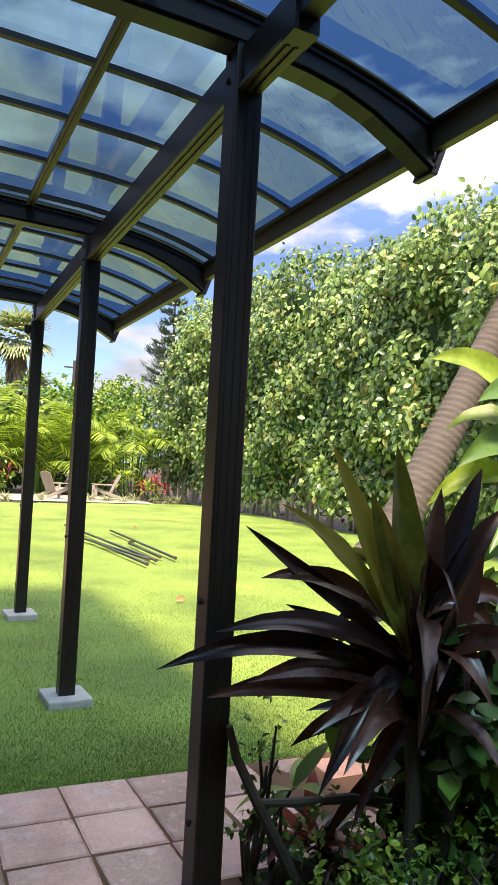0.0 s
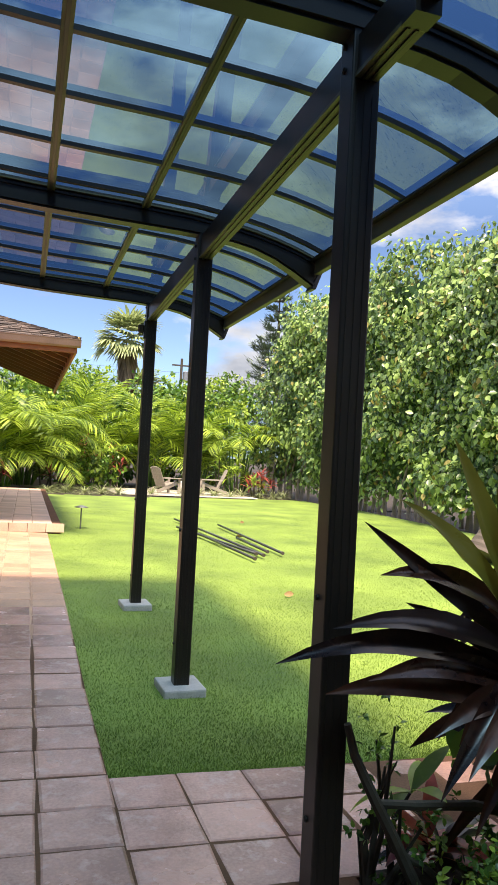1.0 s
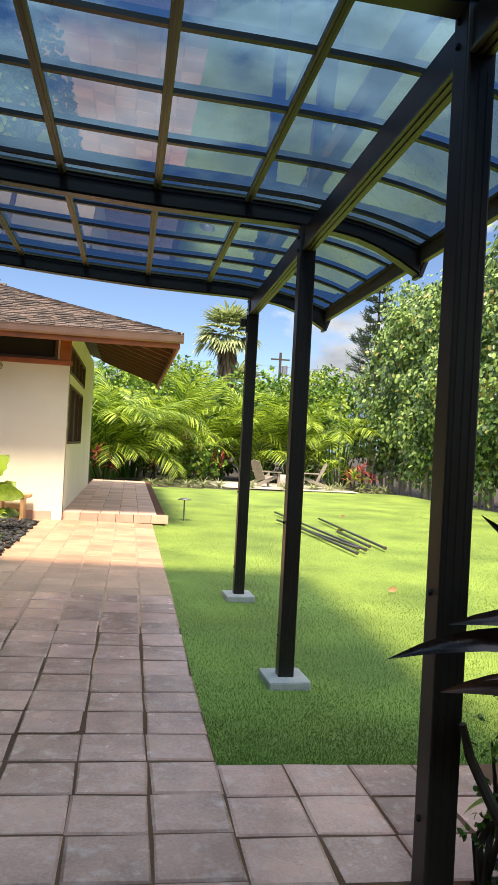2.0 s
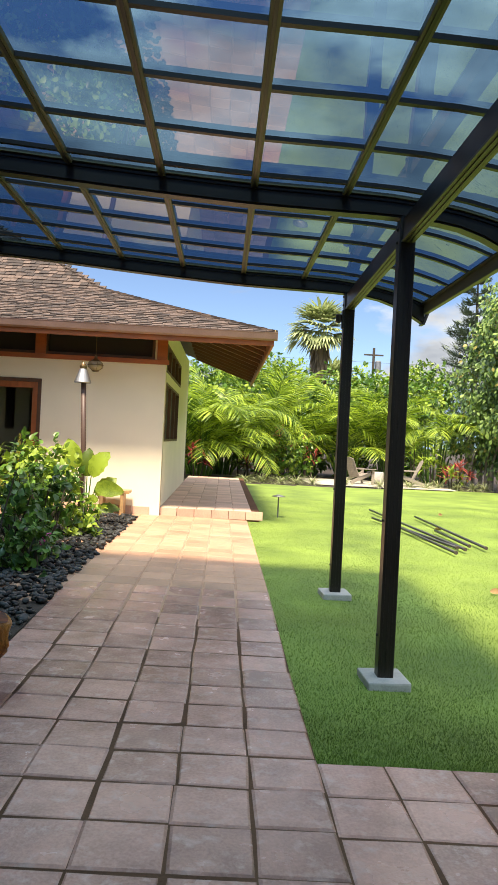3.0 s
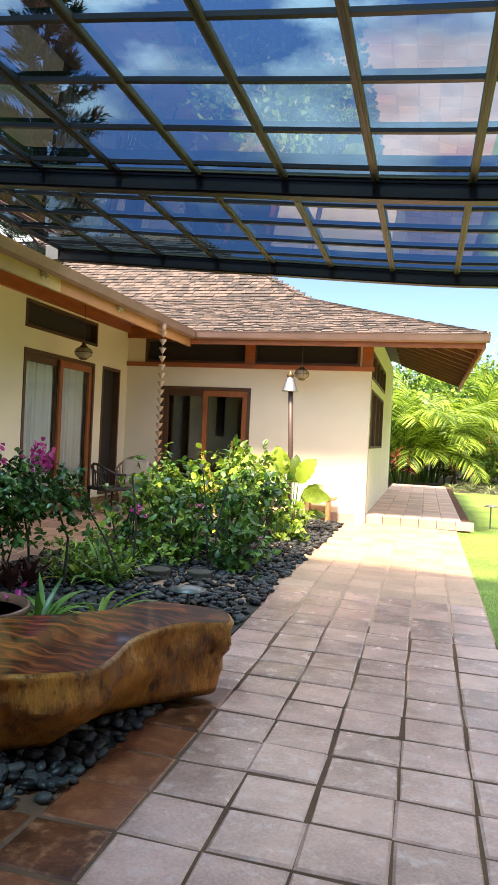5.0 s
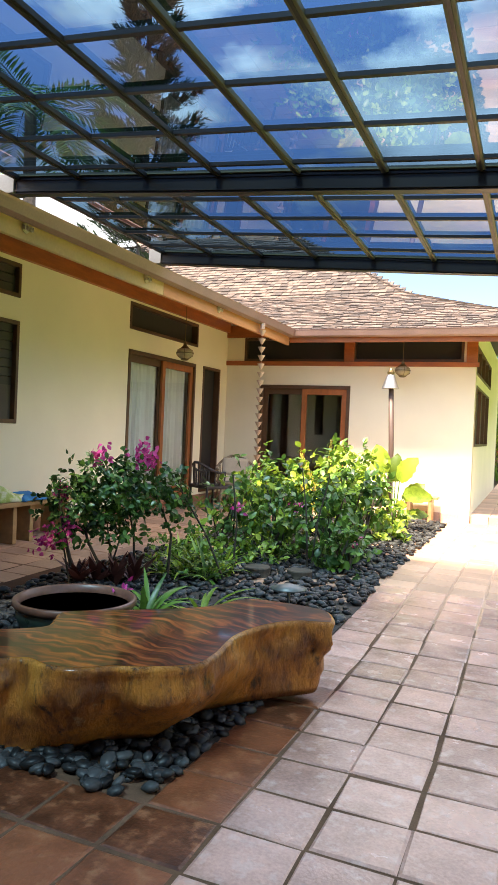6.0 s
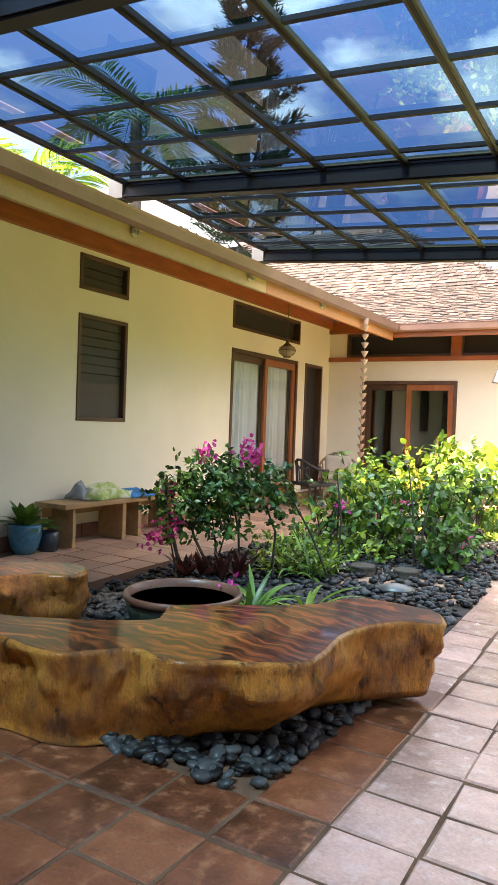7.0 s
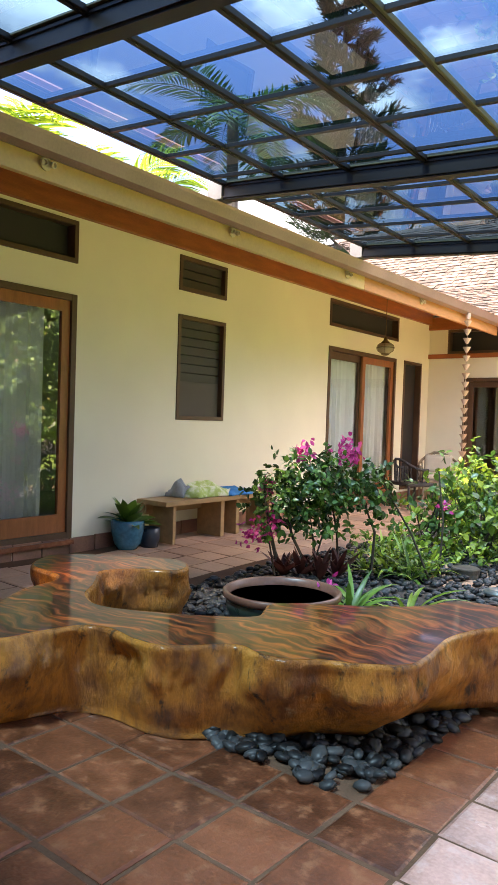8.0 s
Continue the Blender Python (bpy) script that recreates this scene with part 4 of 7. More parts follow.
for (cx, cy, lx, ly, h, mat, lab) in ((-5.82, 2.78, 0.20, 0.36, 0.19, CLOTHS[0], "crumpled green and white patterned towel on the bench"),
                                      (-5.72, 3.16, 0.15, 0.24, 0.11, CLOTHS[1], "crumpled blue towel on the bench"), (-5.88, 2.46, 0.12, 0.12, 0.22, CLOTHS[2], "grey folded cloth bundle on the bench")):
    bm = bmesh.new()
    n = 16
    grid = []
    for i in range(n + 1):
        row = []
        for j in range(n + 1):
            u, v = 2 * i / n - 1, 2 * j / n - 1
            edge = max(0.0, 1 - max(abs(u), abs(v)) ** 4)
            z = h * (0.62 + 0.42 * noise.noise((cx + 1.4 * u, cy + 1.4 * v, 3.1)) + 0.14 * noise.noise((3 * u + cy, 3 * v, 1.0))) * edge
            row.append(bm.verts.new((cx + u * lx * (1 + 0.1 * math.sin(4 * v)), cy + v * ly * (1 + 0.12 * math.sin(5 * u)), zb + max(0.003, z) + 0.004)))
        grid.append(row)
    for i in range(n):
        for j in range(n):
            bm.faces.new((grid[i][j], grid[i + 1][j], grid[i + 1][j + 1], grid[i][j + 1]))
    ob = mesh_object("towel", bm, mat, True)
    so = ob.modifiers.new("thick", "SOLIDIFY")
    so.thickness = 0.006
    tagged(ob, lab, "towel")


def wicker_chair(x, y, rz, mat, seat_mat, label, h=0.78, w=0.58):
    t = tagged(empty("patio_chair", x, y, ground_z(x, y), rz), label, "chair")
    for sx in (-1, 1):
        for sy in (-1, 1):
            part("leg", tube(bmesh.new(), [(sx * w * 0.42, sy * w * 0.40, 0), (sx * w * 0.40, sy * w * 0.38, 0.40)], [0.016, 0.02], 8), mat, t)
    seat = part("seat", box(-w * 0.45, w * 0.45, -w * 0.43, w * 0.43, 0.36, 0.42, 0.02), mat, t)
    ring = [(w * 0.5 * math.cos(a), w * 0.5 * math.sin(a)) for a in (math.radians(d) for d in range(-20, 201, 20))]
    part("arm_rail", tube(bmesh.new(), [(px, py, 0.62 + (h - 0.62) * max(0, py / (w * 0.5)) ** 2) for px, py in ring], [0.022] * len(ring), 8), mat, t)
    for k, (px, py) in enumerate(ring):
        part("back_slat", tube(bmesh.new(), [(px * 0.92, py * 0.92, 0.42), (px, py, 0.62 + (h - 0.62) * max(0, py / (w * 0.5)) ** 2)], [0.012, 0.012], 6), mat, t)
    if seat_mat:
        part("cushion", box(-w * 0.4, w * 0.4, -w * 0.38, w * 0.36, 0.42, 0.52, 0.035), seat_mat, seat, "beige seat cushion")
        part("back_cushion", box(-w * 0.32, w * 0.32, w * 0.28, w * 0.42, 0.52, 0.82, 0.05), seat_mat, t, "pale woven back cushion")
    return t


wicker_chair(-5.45, 7.35, 150, WICKER, None, "dark grey open-slatted patio chair by the sliding door")
wicker_chair(-5.45, 8.45, 30, TAN_WICKER, CUSHION, "tan wicker armchair with beige cushions in the corner", 0.86, 0.74)

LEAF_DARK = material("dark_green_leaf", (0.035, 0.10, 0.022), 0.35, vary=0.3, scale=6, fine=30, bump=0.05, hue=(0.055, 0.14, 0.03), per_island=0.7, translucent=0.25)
LEAF_MID = material("green_leaf", (0.075, 0.18, 0.03), 0.38, vary=0.3, scale=5, fine=30, bump=0.05, hue=(0.10, 0.21, 0.03), per_island=0.8, translucent=0.3)
LEAF_LIME = material("lime_leaf", (0.17, 0.29, 0.03), 0.4, vary=0.3, scale=5, fine=30, bump=0.05, hue=(0.27, 0.38, 0.05), per_island=0.8, translucent=0.35)
LEAF_HEDGE = material("hedge_leaf", (0.085, 0.185, 0.060), 0.36, vary=0.35, scale=0.7, fine=12, bump=0.05, hue=(0.24, 0.35, 0.10), per_island=0.7, translucent=0.3)
LEAF_DRY = material("hedge_leaf_yellow", (0.30, 0.26, 0.07), 0.5, vary=0.3, scale=3, fine=30, bump=0, per_island=0.8, translucent=0.3)
LEAF_BLACK = material("purple_black_leaf", (0.020, 0.009, 0.010), 0.30, vary=0.4, scale=5, fine=40, bump=0.12, hue=(0.062, 0.022, 0.013), per_object=0.5, translucent=0.18)
LEAF_OLIVE = material("olive_young_leaf", (0.085, 0.105, 0.016), 0.3, vary=0.3, scale=7, fine=40, bump=0.06, hue=(0.16, 0.14, 0.025), per_object=0.6, translucent=0.4)
LEAF_RED = material("crimson_leaf", (0.22, 0.03, 0.04), 0.4, vary=0.4, scale=6, fine=30, bump=0.05, hue=(0.45, 0.10, 0.08), per_island=0.8, translucent=0.3)
MAGENTA = material("magenta_bract", (0.68, 0.03, 0.28), 0.6, vary=0.25, scale=8, fine=40, bump=0, hue=(0.85, 0.12, 0.42), per_island=0.7, translucent=0.35)
PALM_LEAF = material("areca_leaflet", (0.11, 0.24, 0.03), 0.42, vary=0.35, scale=0.6, fine=12, bump=0, hue=(0.32, 0.43, 0.05), per_island=0.6, translucent=0.35)
PALM_FAR = material("fan_palm_leaf", (0.27, 0.34, 0.14), 0.5, vary=0.3, scale=1.0, fine=10, bump=0, hue=(0.40, 0.46, 0.22), per_island=0.6, translucent=0.25)
THATCH = material("dry_palm_skirt", (0.24, 0.17, 0.10), 0.9, vary=0.3, scale=2, fine=20, bump=0.2, per_island=0.6)
# paler, greyer copy of PINE: the tree's distance is put into the colour
PINE_HAZED = material("hazed_pine_needles", (0.15, 0.20, 0.13), 0.8, vary=0.3, scale=1, fine=12, bump=0, per_island=0.6)
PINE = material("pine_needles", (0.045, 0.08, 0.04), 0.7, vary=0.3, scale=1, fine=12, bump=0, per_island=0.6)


def rand_dirs(r, n, up=0.0):
    v = r.normal(size=(n, 3))
    v[:, 2] += up
    return v / (np.linalg.norm(v, axis=1)[:, None] + 1e-9)


def rosette(name, x, y, z, count, length, width, mat, lean=(20, 75), bend=0.7, seed=0, parent=None, label="", z_spread=0.0):
    r = random.Random(seed)
    bm = bmesh.new()
    for k in range(count):
        az, tilt = k * 2.4 + r.uniform(-0.3, 0.3), radians(r.uniform(*lean))
        way = Vector((math.sin(tilt) * math.cos(az), math.sin(tilt) * math.sin(az), math.cos(tilt)))
        up = Vector((-math.cos(tilt) * math.cos(az), -math.cos(tilt) * math.sin(az), math.sin(tilt)))
        s = r.uniform(0.75, 1.1)
        blade(bm, (x, y, z - z_spread * r.random()), way, up, length * s, width * r.uniform(0.8, 1.1), bend * r.uniform(0.5, 1.3), 7, 0.22, r.uniform(-0.4, 0.4))
    return part(name, bm, mat, parent, label, True) if parent else mesh_object(name, bm, mat, True)


# pots on the paving
pot = tagged(empty("potted_plant", -5.88, 1.70, ground_z(-5.88, 1.7)), "blue glazed pot with a broad-leaved green rosette plant", "potted plant")
part("pot", lathe(bmesh.new(), [(0.10, 0), (0.135, 0.06), (0.165, 0.18), (0.17, 0.27), (0.16, 0.29), (0.145, 0.28), (0.13, 0.22)], 28), BLUE_GLAZE, pot, "", True)
rosette("foliage", 0, 0, 0.24, 22, 0.33, 0.115, LEAF_MID, (15, 80), 0.5, 3, pot, "broad glossy green leaves")
small_pot = tagged(mesh_object("small_pot", lathe(bmesh.new(), [(0.085, 0), (0.10, 0.08), (0.105, 0.19), (0.095, 0.195), (0.09, 0.15)], 24), DARK_GLAZE, True), "small dark blue-black plant pot by the bench", "pot")
small_pot.matrix_world = pose(-5.80, 1.93, ground_z(-5.8, 1.93))

# ---- live-edge log table ----
from mathutils.geometry import tessellate_polygon

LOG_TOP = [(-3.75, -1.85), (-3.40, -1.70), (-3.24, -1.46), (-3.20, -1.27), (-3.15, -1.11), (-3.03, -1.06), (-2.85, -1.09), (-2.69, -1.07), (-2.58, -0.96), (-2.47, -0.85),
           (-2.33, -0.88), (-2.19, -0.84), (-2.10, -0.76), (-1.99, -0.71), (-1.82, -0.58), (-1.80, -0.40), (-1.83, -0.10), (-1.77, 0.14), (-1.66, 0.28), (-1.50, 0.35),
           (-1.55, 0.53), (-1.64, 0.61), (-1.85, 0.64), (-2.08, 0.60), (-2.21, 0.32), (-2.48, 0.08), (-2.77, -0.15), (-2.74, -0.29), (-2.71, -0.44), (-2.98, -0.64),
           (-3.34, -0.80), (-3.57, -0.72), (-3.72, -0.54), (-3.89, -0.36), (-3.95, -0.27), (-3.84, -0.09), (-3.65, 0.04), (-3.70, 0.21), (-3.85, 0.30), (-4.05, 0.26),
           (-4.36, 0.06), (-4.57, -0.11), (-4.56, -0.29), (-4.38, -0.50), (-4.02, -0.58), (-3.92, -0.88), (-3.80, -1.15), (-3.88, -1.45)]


def smooth_loop(points, n):
    """A closed curve through the points."""
    pts, out = [Vector((*p, 0)) for p in points], []
    for i in range(len(pts)):
        a, b, c, d = (pts[(i + k) % len(pts)] for k in (-1, 0, 1, 2))
        for k in range(n):
            u = k / n
            out.append(0.5 * (2 * b + (c - a) * u + (2 * a - 5 * b + 4 * c - d) * u * u + (3 * b - a - 3 * c + d) * u ** 3))
    return out


def wood_top_material():
    m = bpy.data.materials.new("polished_monkeypod")
    m.use_nodes = True
    n, link = m.node_tree.nodes, m.node_tree.links.new
    b = n["Principled BSDF"]
    tc, mp, warp, wave, ramp = (n.new(k) for k in ("ShaderNodeTexCoord", "ShaderNodeMapping", "ShaderNodeTexNoise", "ShaderNodeTexNoise", "ShaderNodeValToRGB"))
    mp.inputs["Rotation"].default_value, mp.inputs["Scale"].default_value = (0, 0, radians(-48)), (1.0, 12.5, 4)
    warp.inputs["Scale"].default_value, warp.inputs["Detail"].default_value = 1.7, 3
    add = n.new("ShaderNodeMix")
    add.data_type = "RGBA"
    add.blend_type = "ADD"
    add.inputs["Factor"].default_value = 0.6
    link(tc.outputs["Object"], warp.inputs["Vector"])
    link(tc.outputs["Object"], add.inputs["A"])
    link(warp.outputs["Color"], add.inputs["B"])
    link(add.outputs["Result"], mp.inputs["Vector"])
    link(mp.outputs["Vector"], wave.inputs["Vector"])
    wave.inputs["Scale"].default_value, wave.inputs["Detail"].default_value = 2.2, 9
    e = ramp.color_ramp.elements
    e[0].position, e[0].color = 0.40, (0.008, 0.003, 0.002, 1)
    e[1].position, e[1].color = 0.68, (0.52, 0.115, 0.022, 1)
    mid = ramp.color_ramp.elements.new(0.5)
    mid.color = (0.10, 0.016, 0.005, 1)
    link(wave.outputs["Fac"], ramp.inputs["Fac"])
    link(ramp.outputs["Color"], b.inputs["Base Color"])
    b.inputs["Roughness"].default_value = 0.28
    b.inputs["Coat Weight"].default_value, b.inputs["Coat Roughness"].default_value = 0.9, 0.05
    return m


LOG_WOOD = wood_top_material()
def log_side_material():
    """Barkless log wood: golden and amber patches, fine slanting fibres, dark cracks and pale scuffs."""
    m = bpy.data.materials.new("golden_log_side")
    m.use_nodes = True
    n, link = m.node_tree.nodes, m.node_tree.links.new
    b = n["Principled BSDF"]
    tc = n.new("ShaderNodeTexCoord")

    def cloud(scale, detail, rough, stretch=(1, 1, 1), turn=(0, 0, 0)):
        mp, nz = n.new("ShaderNodeMapping"), n.new("ShaderNodeTexNoise")
        mp.inputs["Scale"].default_value, mp.inputs["Rotation"].default_value = stretch, turn
        nz.inputs["Scale"].default_value, nz.inputs["Detail"].default_value, nz.inputs["Roughness"].default_value = scale, detail, rough
        link(tc.outputs["Object"], mp.inputs["Vector"])
        link(mp.outputs["Vector"], nz.inputs["Vector"])
        return nz.outputs["Fac"]

    def ramp(fac, stops):
        r = n.new("ShaderNodeValToRGB")
        for k, (pos, col) in enumerate(stops):
            e = r.color_ramp.elements[k] if k < 2 else r.color_ramp.elements.new(pos)
            e.position, e.color = pos, (*col, 1)
        link(fac, r.inputs["Fac"])
        return r.outputs["Color"]

    def blend(kind, fac, a, c):
        mx = n.new("ShaderNodeMix")
        mx.data_type, mx.blend_type = "RGBA", kind
        if isinstance(fac, float):
            mx.inputs["Factor"].default_value = fac
        else:
            link(fac, mx.inputs["Factor"])
        link(a, mx.inputs["A"])
        if isinstance(c, tuple):
            mx.inputs["B"].default_value = (*c, 1)
        else:
            link(c, mx.inputs["B"])
        return mx.outputs["Result"]

    patch = cloud(3.2, 8, 0.62)
    fibre = cloud(9.0, 7, 0.7, (2.2, 2.2, 0.7), (0.5, 0.35, 0))
    crack = cloud(7.0, 10, 0.75, (1.6, 1.6, 0.6), (-0.4, 0.5, 0))
    scuff = cloud(5.0, 9, 0.7)
    col = ramp(patch, ((0.36, (0.24, 0.064, 0.006)), (0.66, (0.78, 0.30, 0.04)), (0.5, (0.57, 0.185, 0.018))))
    col = blend("MULTIPLY", 0.6, col, ramp(fibre, ((0.38, (0.34, 0.24, 0.17)), (0.54, (1.0, 1.0, 1.0)))))
    col = blend("MIX", ramp(crack, ((0.56, (0, 0, 0)), (0.64, (0.9, 0.9, 0.9)))), col, (0.035, 0.013, 0.005))
    col = blend("MIX", ramp(scuff, ((0.63, (0, 0, 0)), (0.72, (0.6, 0.6, 0.6)))), col, (0.60, 0.46, 0.28))
    link(col, b.inputs["Base Color"])
    b.inputs["Roughness"].default_value = 0.5
    b.inputs["Coat Weight"].default_value, b.inputs["Coat Roughness"].default_value = 0.25, 0.12
    bump, bump2 = n.new("ShaderNodeBump"), n.new("ShaderNodeBump")
    bump.inputs["Strength"].default_value, bump.inputs["Distance"].default_value = 0.8, 0.02
    bump2.inputs["Strength"].default_value, bump2.inputs["Distance"].default_value = 1.0, 0.05
    link(fibre, bump.inputs["Height"])
    link(crack, bump2.inputs["Height"])
    link(bump.outputs["Normal"], bump2.inputs["Normal"])
    link(bump2.outputs["Normal"], b.inputs["Normal"])
    return m


LOG_BARK = log_side_material()
log = tagged(empty("log_table", 0, 0, 0), "live-edge slab table carved from one golden-sided log", "table")
TOP_Z = 0.475
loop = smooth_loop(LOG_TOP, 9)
ctr = Vector((-2.6, -0.6, 0))
bm = bmesh.new()
levels = []
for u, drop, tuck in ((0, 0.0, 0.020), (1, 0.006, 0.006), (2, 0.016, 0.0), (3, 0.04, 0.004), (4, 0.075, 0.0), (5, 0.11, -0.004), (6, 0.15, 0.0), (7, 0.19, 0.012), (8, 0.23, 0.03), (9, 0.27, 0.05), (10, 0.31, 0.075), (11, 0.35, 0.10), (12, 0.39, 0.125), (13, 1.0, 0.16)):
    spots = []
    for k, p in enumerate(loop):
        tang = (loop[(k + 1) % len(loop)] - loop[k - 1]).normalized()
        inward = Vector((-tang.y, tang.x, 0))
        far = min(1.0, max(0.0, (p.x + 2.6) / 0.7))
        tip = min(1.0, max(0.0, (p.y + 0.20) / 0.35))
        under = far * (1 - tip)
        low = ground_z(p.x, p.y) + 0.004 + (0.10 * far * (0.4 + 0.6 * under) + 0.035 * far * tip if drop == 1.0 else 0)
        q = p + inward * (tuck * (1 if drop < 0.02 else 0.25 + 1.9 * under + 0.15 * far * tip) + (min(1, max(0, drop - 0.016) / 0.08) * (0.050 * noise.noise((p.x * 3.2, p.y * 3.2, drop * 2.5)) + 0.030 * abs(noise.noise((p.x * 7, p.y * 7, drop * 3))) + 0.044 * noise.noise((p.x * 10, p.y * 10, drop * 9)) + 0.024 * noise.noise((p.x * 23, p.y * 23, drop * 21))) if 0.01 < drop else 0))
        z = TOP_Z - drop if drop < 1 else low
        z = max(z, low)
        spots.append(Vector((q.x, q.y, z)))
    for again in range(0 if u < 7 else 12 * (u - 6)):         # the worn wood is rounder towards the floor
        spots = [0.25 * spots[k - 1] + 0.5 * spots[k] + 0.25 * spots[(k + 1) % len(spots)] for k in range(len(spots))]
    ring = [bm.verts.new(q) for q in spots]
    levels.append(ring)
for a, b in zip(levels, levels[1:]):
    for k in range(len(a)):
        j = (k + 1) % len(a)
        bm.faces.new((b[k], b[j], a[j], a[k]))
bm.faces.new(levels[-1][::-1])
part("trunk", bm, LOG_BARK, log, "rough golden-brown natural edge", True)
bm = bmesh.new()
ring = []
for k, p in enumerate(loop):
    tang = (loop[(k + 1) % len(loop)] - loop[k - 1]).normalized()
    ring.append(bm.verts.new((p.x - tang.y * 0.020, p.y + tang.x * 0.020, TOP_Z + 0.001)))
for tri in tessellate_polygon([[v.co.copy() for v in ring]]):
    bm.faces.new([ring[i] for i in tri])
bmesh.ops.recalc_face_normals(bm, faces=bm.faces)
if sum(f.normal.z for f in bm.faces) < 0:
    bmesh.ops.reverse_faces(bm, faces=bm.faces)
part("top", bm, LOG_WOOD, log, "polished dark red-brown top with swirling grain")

# ---- pot in the bed, stumps ----
POT_RIM = material("brown_glazed_rim", (0.20, 0.085, 0.055), 0.35, vary=0.3, scale=6, fine=40, bump=0.1)
POT_GREEN = material("green_black_glaze", (0.025, 0.05, 0.038), 0.3, vary=0.35, scale=5, fine=40, bump=0.12)
WATER = material("dark_water", (0.035, 0.03, 0.022), 0.05, vary=0.1, scale=2, fine=10, bump=0.02)
bowl = tagged(empty("bowl_planter", -3.31, 0.70, ground_z(-3.31, 0.70) - 0.06), "wide green-black glazed bowl with a brown rim, sunk in pebbles", "planter")
part("bowl", lathe(bmesh.new(), [(0.22, 0), (0.32, 0.09), (0.37, 0.20), (0.375, 0.26)], 40), POT_GREEN, bowl, "", True)
part("rim", lathe(bmesh.new(), [(0.375, 0.26), (0.395, 0.275), (0.395, 0.305), (0.38, 0.315), (0.362, 0.305), (0.352, 0.26), (0.34, 0.18), (0.2, 0.12)], 40), POT_RIM, bowl, "brown glazed rim", True)
part("water", lathe(bmesh.new(), [(0.33, 0.185), (0.338, 0.19)], 32), WATER, bowl)
for x, y, r, h in ((-2.98, 3.14, 0.13, 0.10), (-2.60, 3.28, 0.12, 0.09)):
    st = tagged(empty("stump", x, y, ground_z(x, y) - 0.02), "low weathered round stump among the pebbles", "stump", group="stumps")
    part("bark", lathe(bmesh.new(), [(r * 1.05, 0), (r * 0.98, h * 0.5), (r, h - 0.01), (r * 0.94, h)], 18), STEM, st)
    part("cut_top", lathe(bmesh.new(), [(r * 0.92, h), (r * 0.3, h + 0.006)], 18), STEM, st)

# ---- pebbles ----
bed_soil = extrude_outline(BED, -0.05, 0.0)
for v in bed_soil.verts:
    v.co.z += ground_z(v.co.x, v.co.y) - 0.01
tagged(mesh_object("garden_bed", bed_soil, SOIL), "dark planting bed between path and patio", "garden bed", kind="structure")


def pebble_mesh(seed, mat):
    r = random.Random(seed)
    bm = lathe(bmesh.new(), [(0.012, -0.011), (0.031, -0.008), (0.037, 0.001), (0.030, 0.010), (0.012, 0.0145)], 7)
    for v in bm.verts:
        v.co.x *= r.uniform(0.9, 1.1)
        v.co.y *= r.uniform(0.62, 0.75)
        v.co.z *= r.uniform(0.95, 1.2)
    me = bpy.data.meshes.new("pebble")
    bm.to_mesh(me)
    bm.free()
    me.materials.append(mat)
    me.polygons.foreach_set("use_smooth", [True] * len(me.polygons))
    return me


pebbles = tagged(empty("pebble_mulch"), "smooth black river pebbles covering the bed", "pebbles", kind="structure")
PEB = [pebble_mesh(k, PEBBLE_ONE) for k in range(5)]
rng = random.Random(21)
rest_v, rest_f, made = [], [], 0
cand = []
for k in range(6800):
    x, y = rng.uniform(-4.7, -1.82), rng.uniform(-0.95, 9.0)
    if inside(x - 0.02, y, BED) and inside(x + 0.02, y + 0.0, BED):
        cand.append((x, y))
for k in range(420):
    x, y = rng.uniform(-2.75, -1.82), rng.uniform(-0.93, 0.5)
    if inside(x, y, BED):
        cand.append((x, y))
for x, y in cand:
    s = rng.uniform(0.8, 1.5)
    m = pose(x, y, ground_z(x, y) + rng.uniform(0.0, 0.03), rng.uniform(-25, 25), rng.uniform(-25, 25), rng.uniform(0, 360)) @ Matrix.Diagonal((s, s, s, 1))
    if made < 300 and -0.95 < y < 0.2 and -2.5 < x and rng.random() < 0.45:
        ob = new("pebble", PEB[made % 5])
        ob.parent, ob.matrix_basis = pebbles, m
        made += 1
    else:
        src = PEB[rng.randrange(5)]
        o = len(rest_v)
        rest_v += [tuple(m @ v.co) for v in src.vertices]
        rest_f += [tuple(i + o for i in p.vertices) for p in src.polygons]
me = bpy.data.meshes.new("pebble_field")
me.from_pydata(rest_v, [], rest_f)
me.materials.append(PEBBLE)
me.polygons.foreach_set("use_smooth", [True] * len(me.polygons))
field = tagged(new("pebble_field", me), "smooth black river pebbles", kind="stuff")
field.parent = pebbles


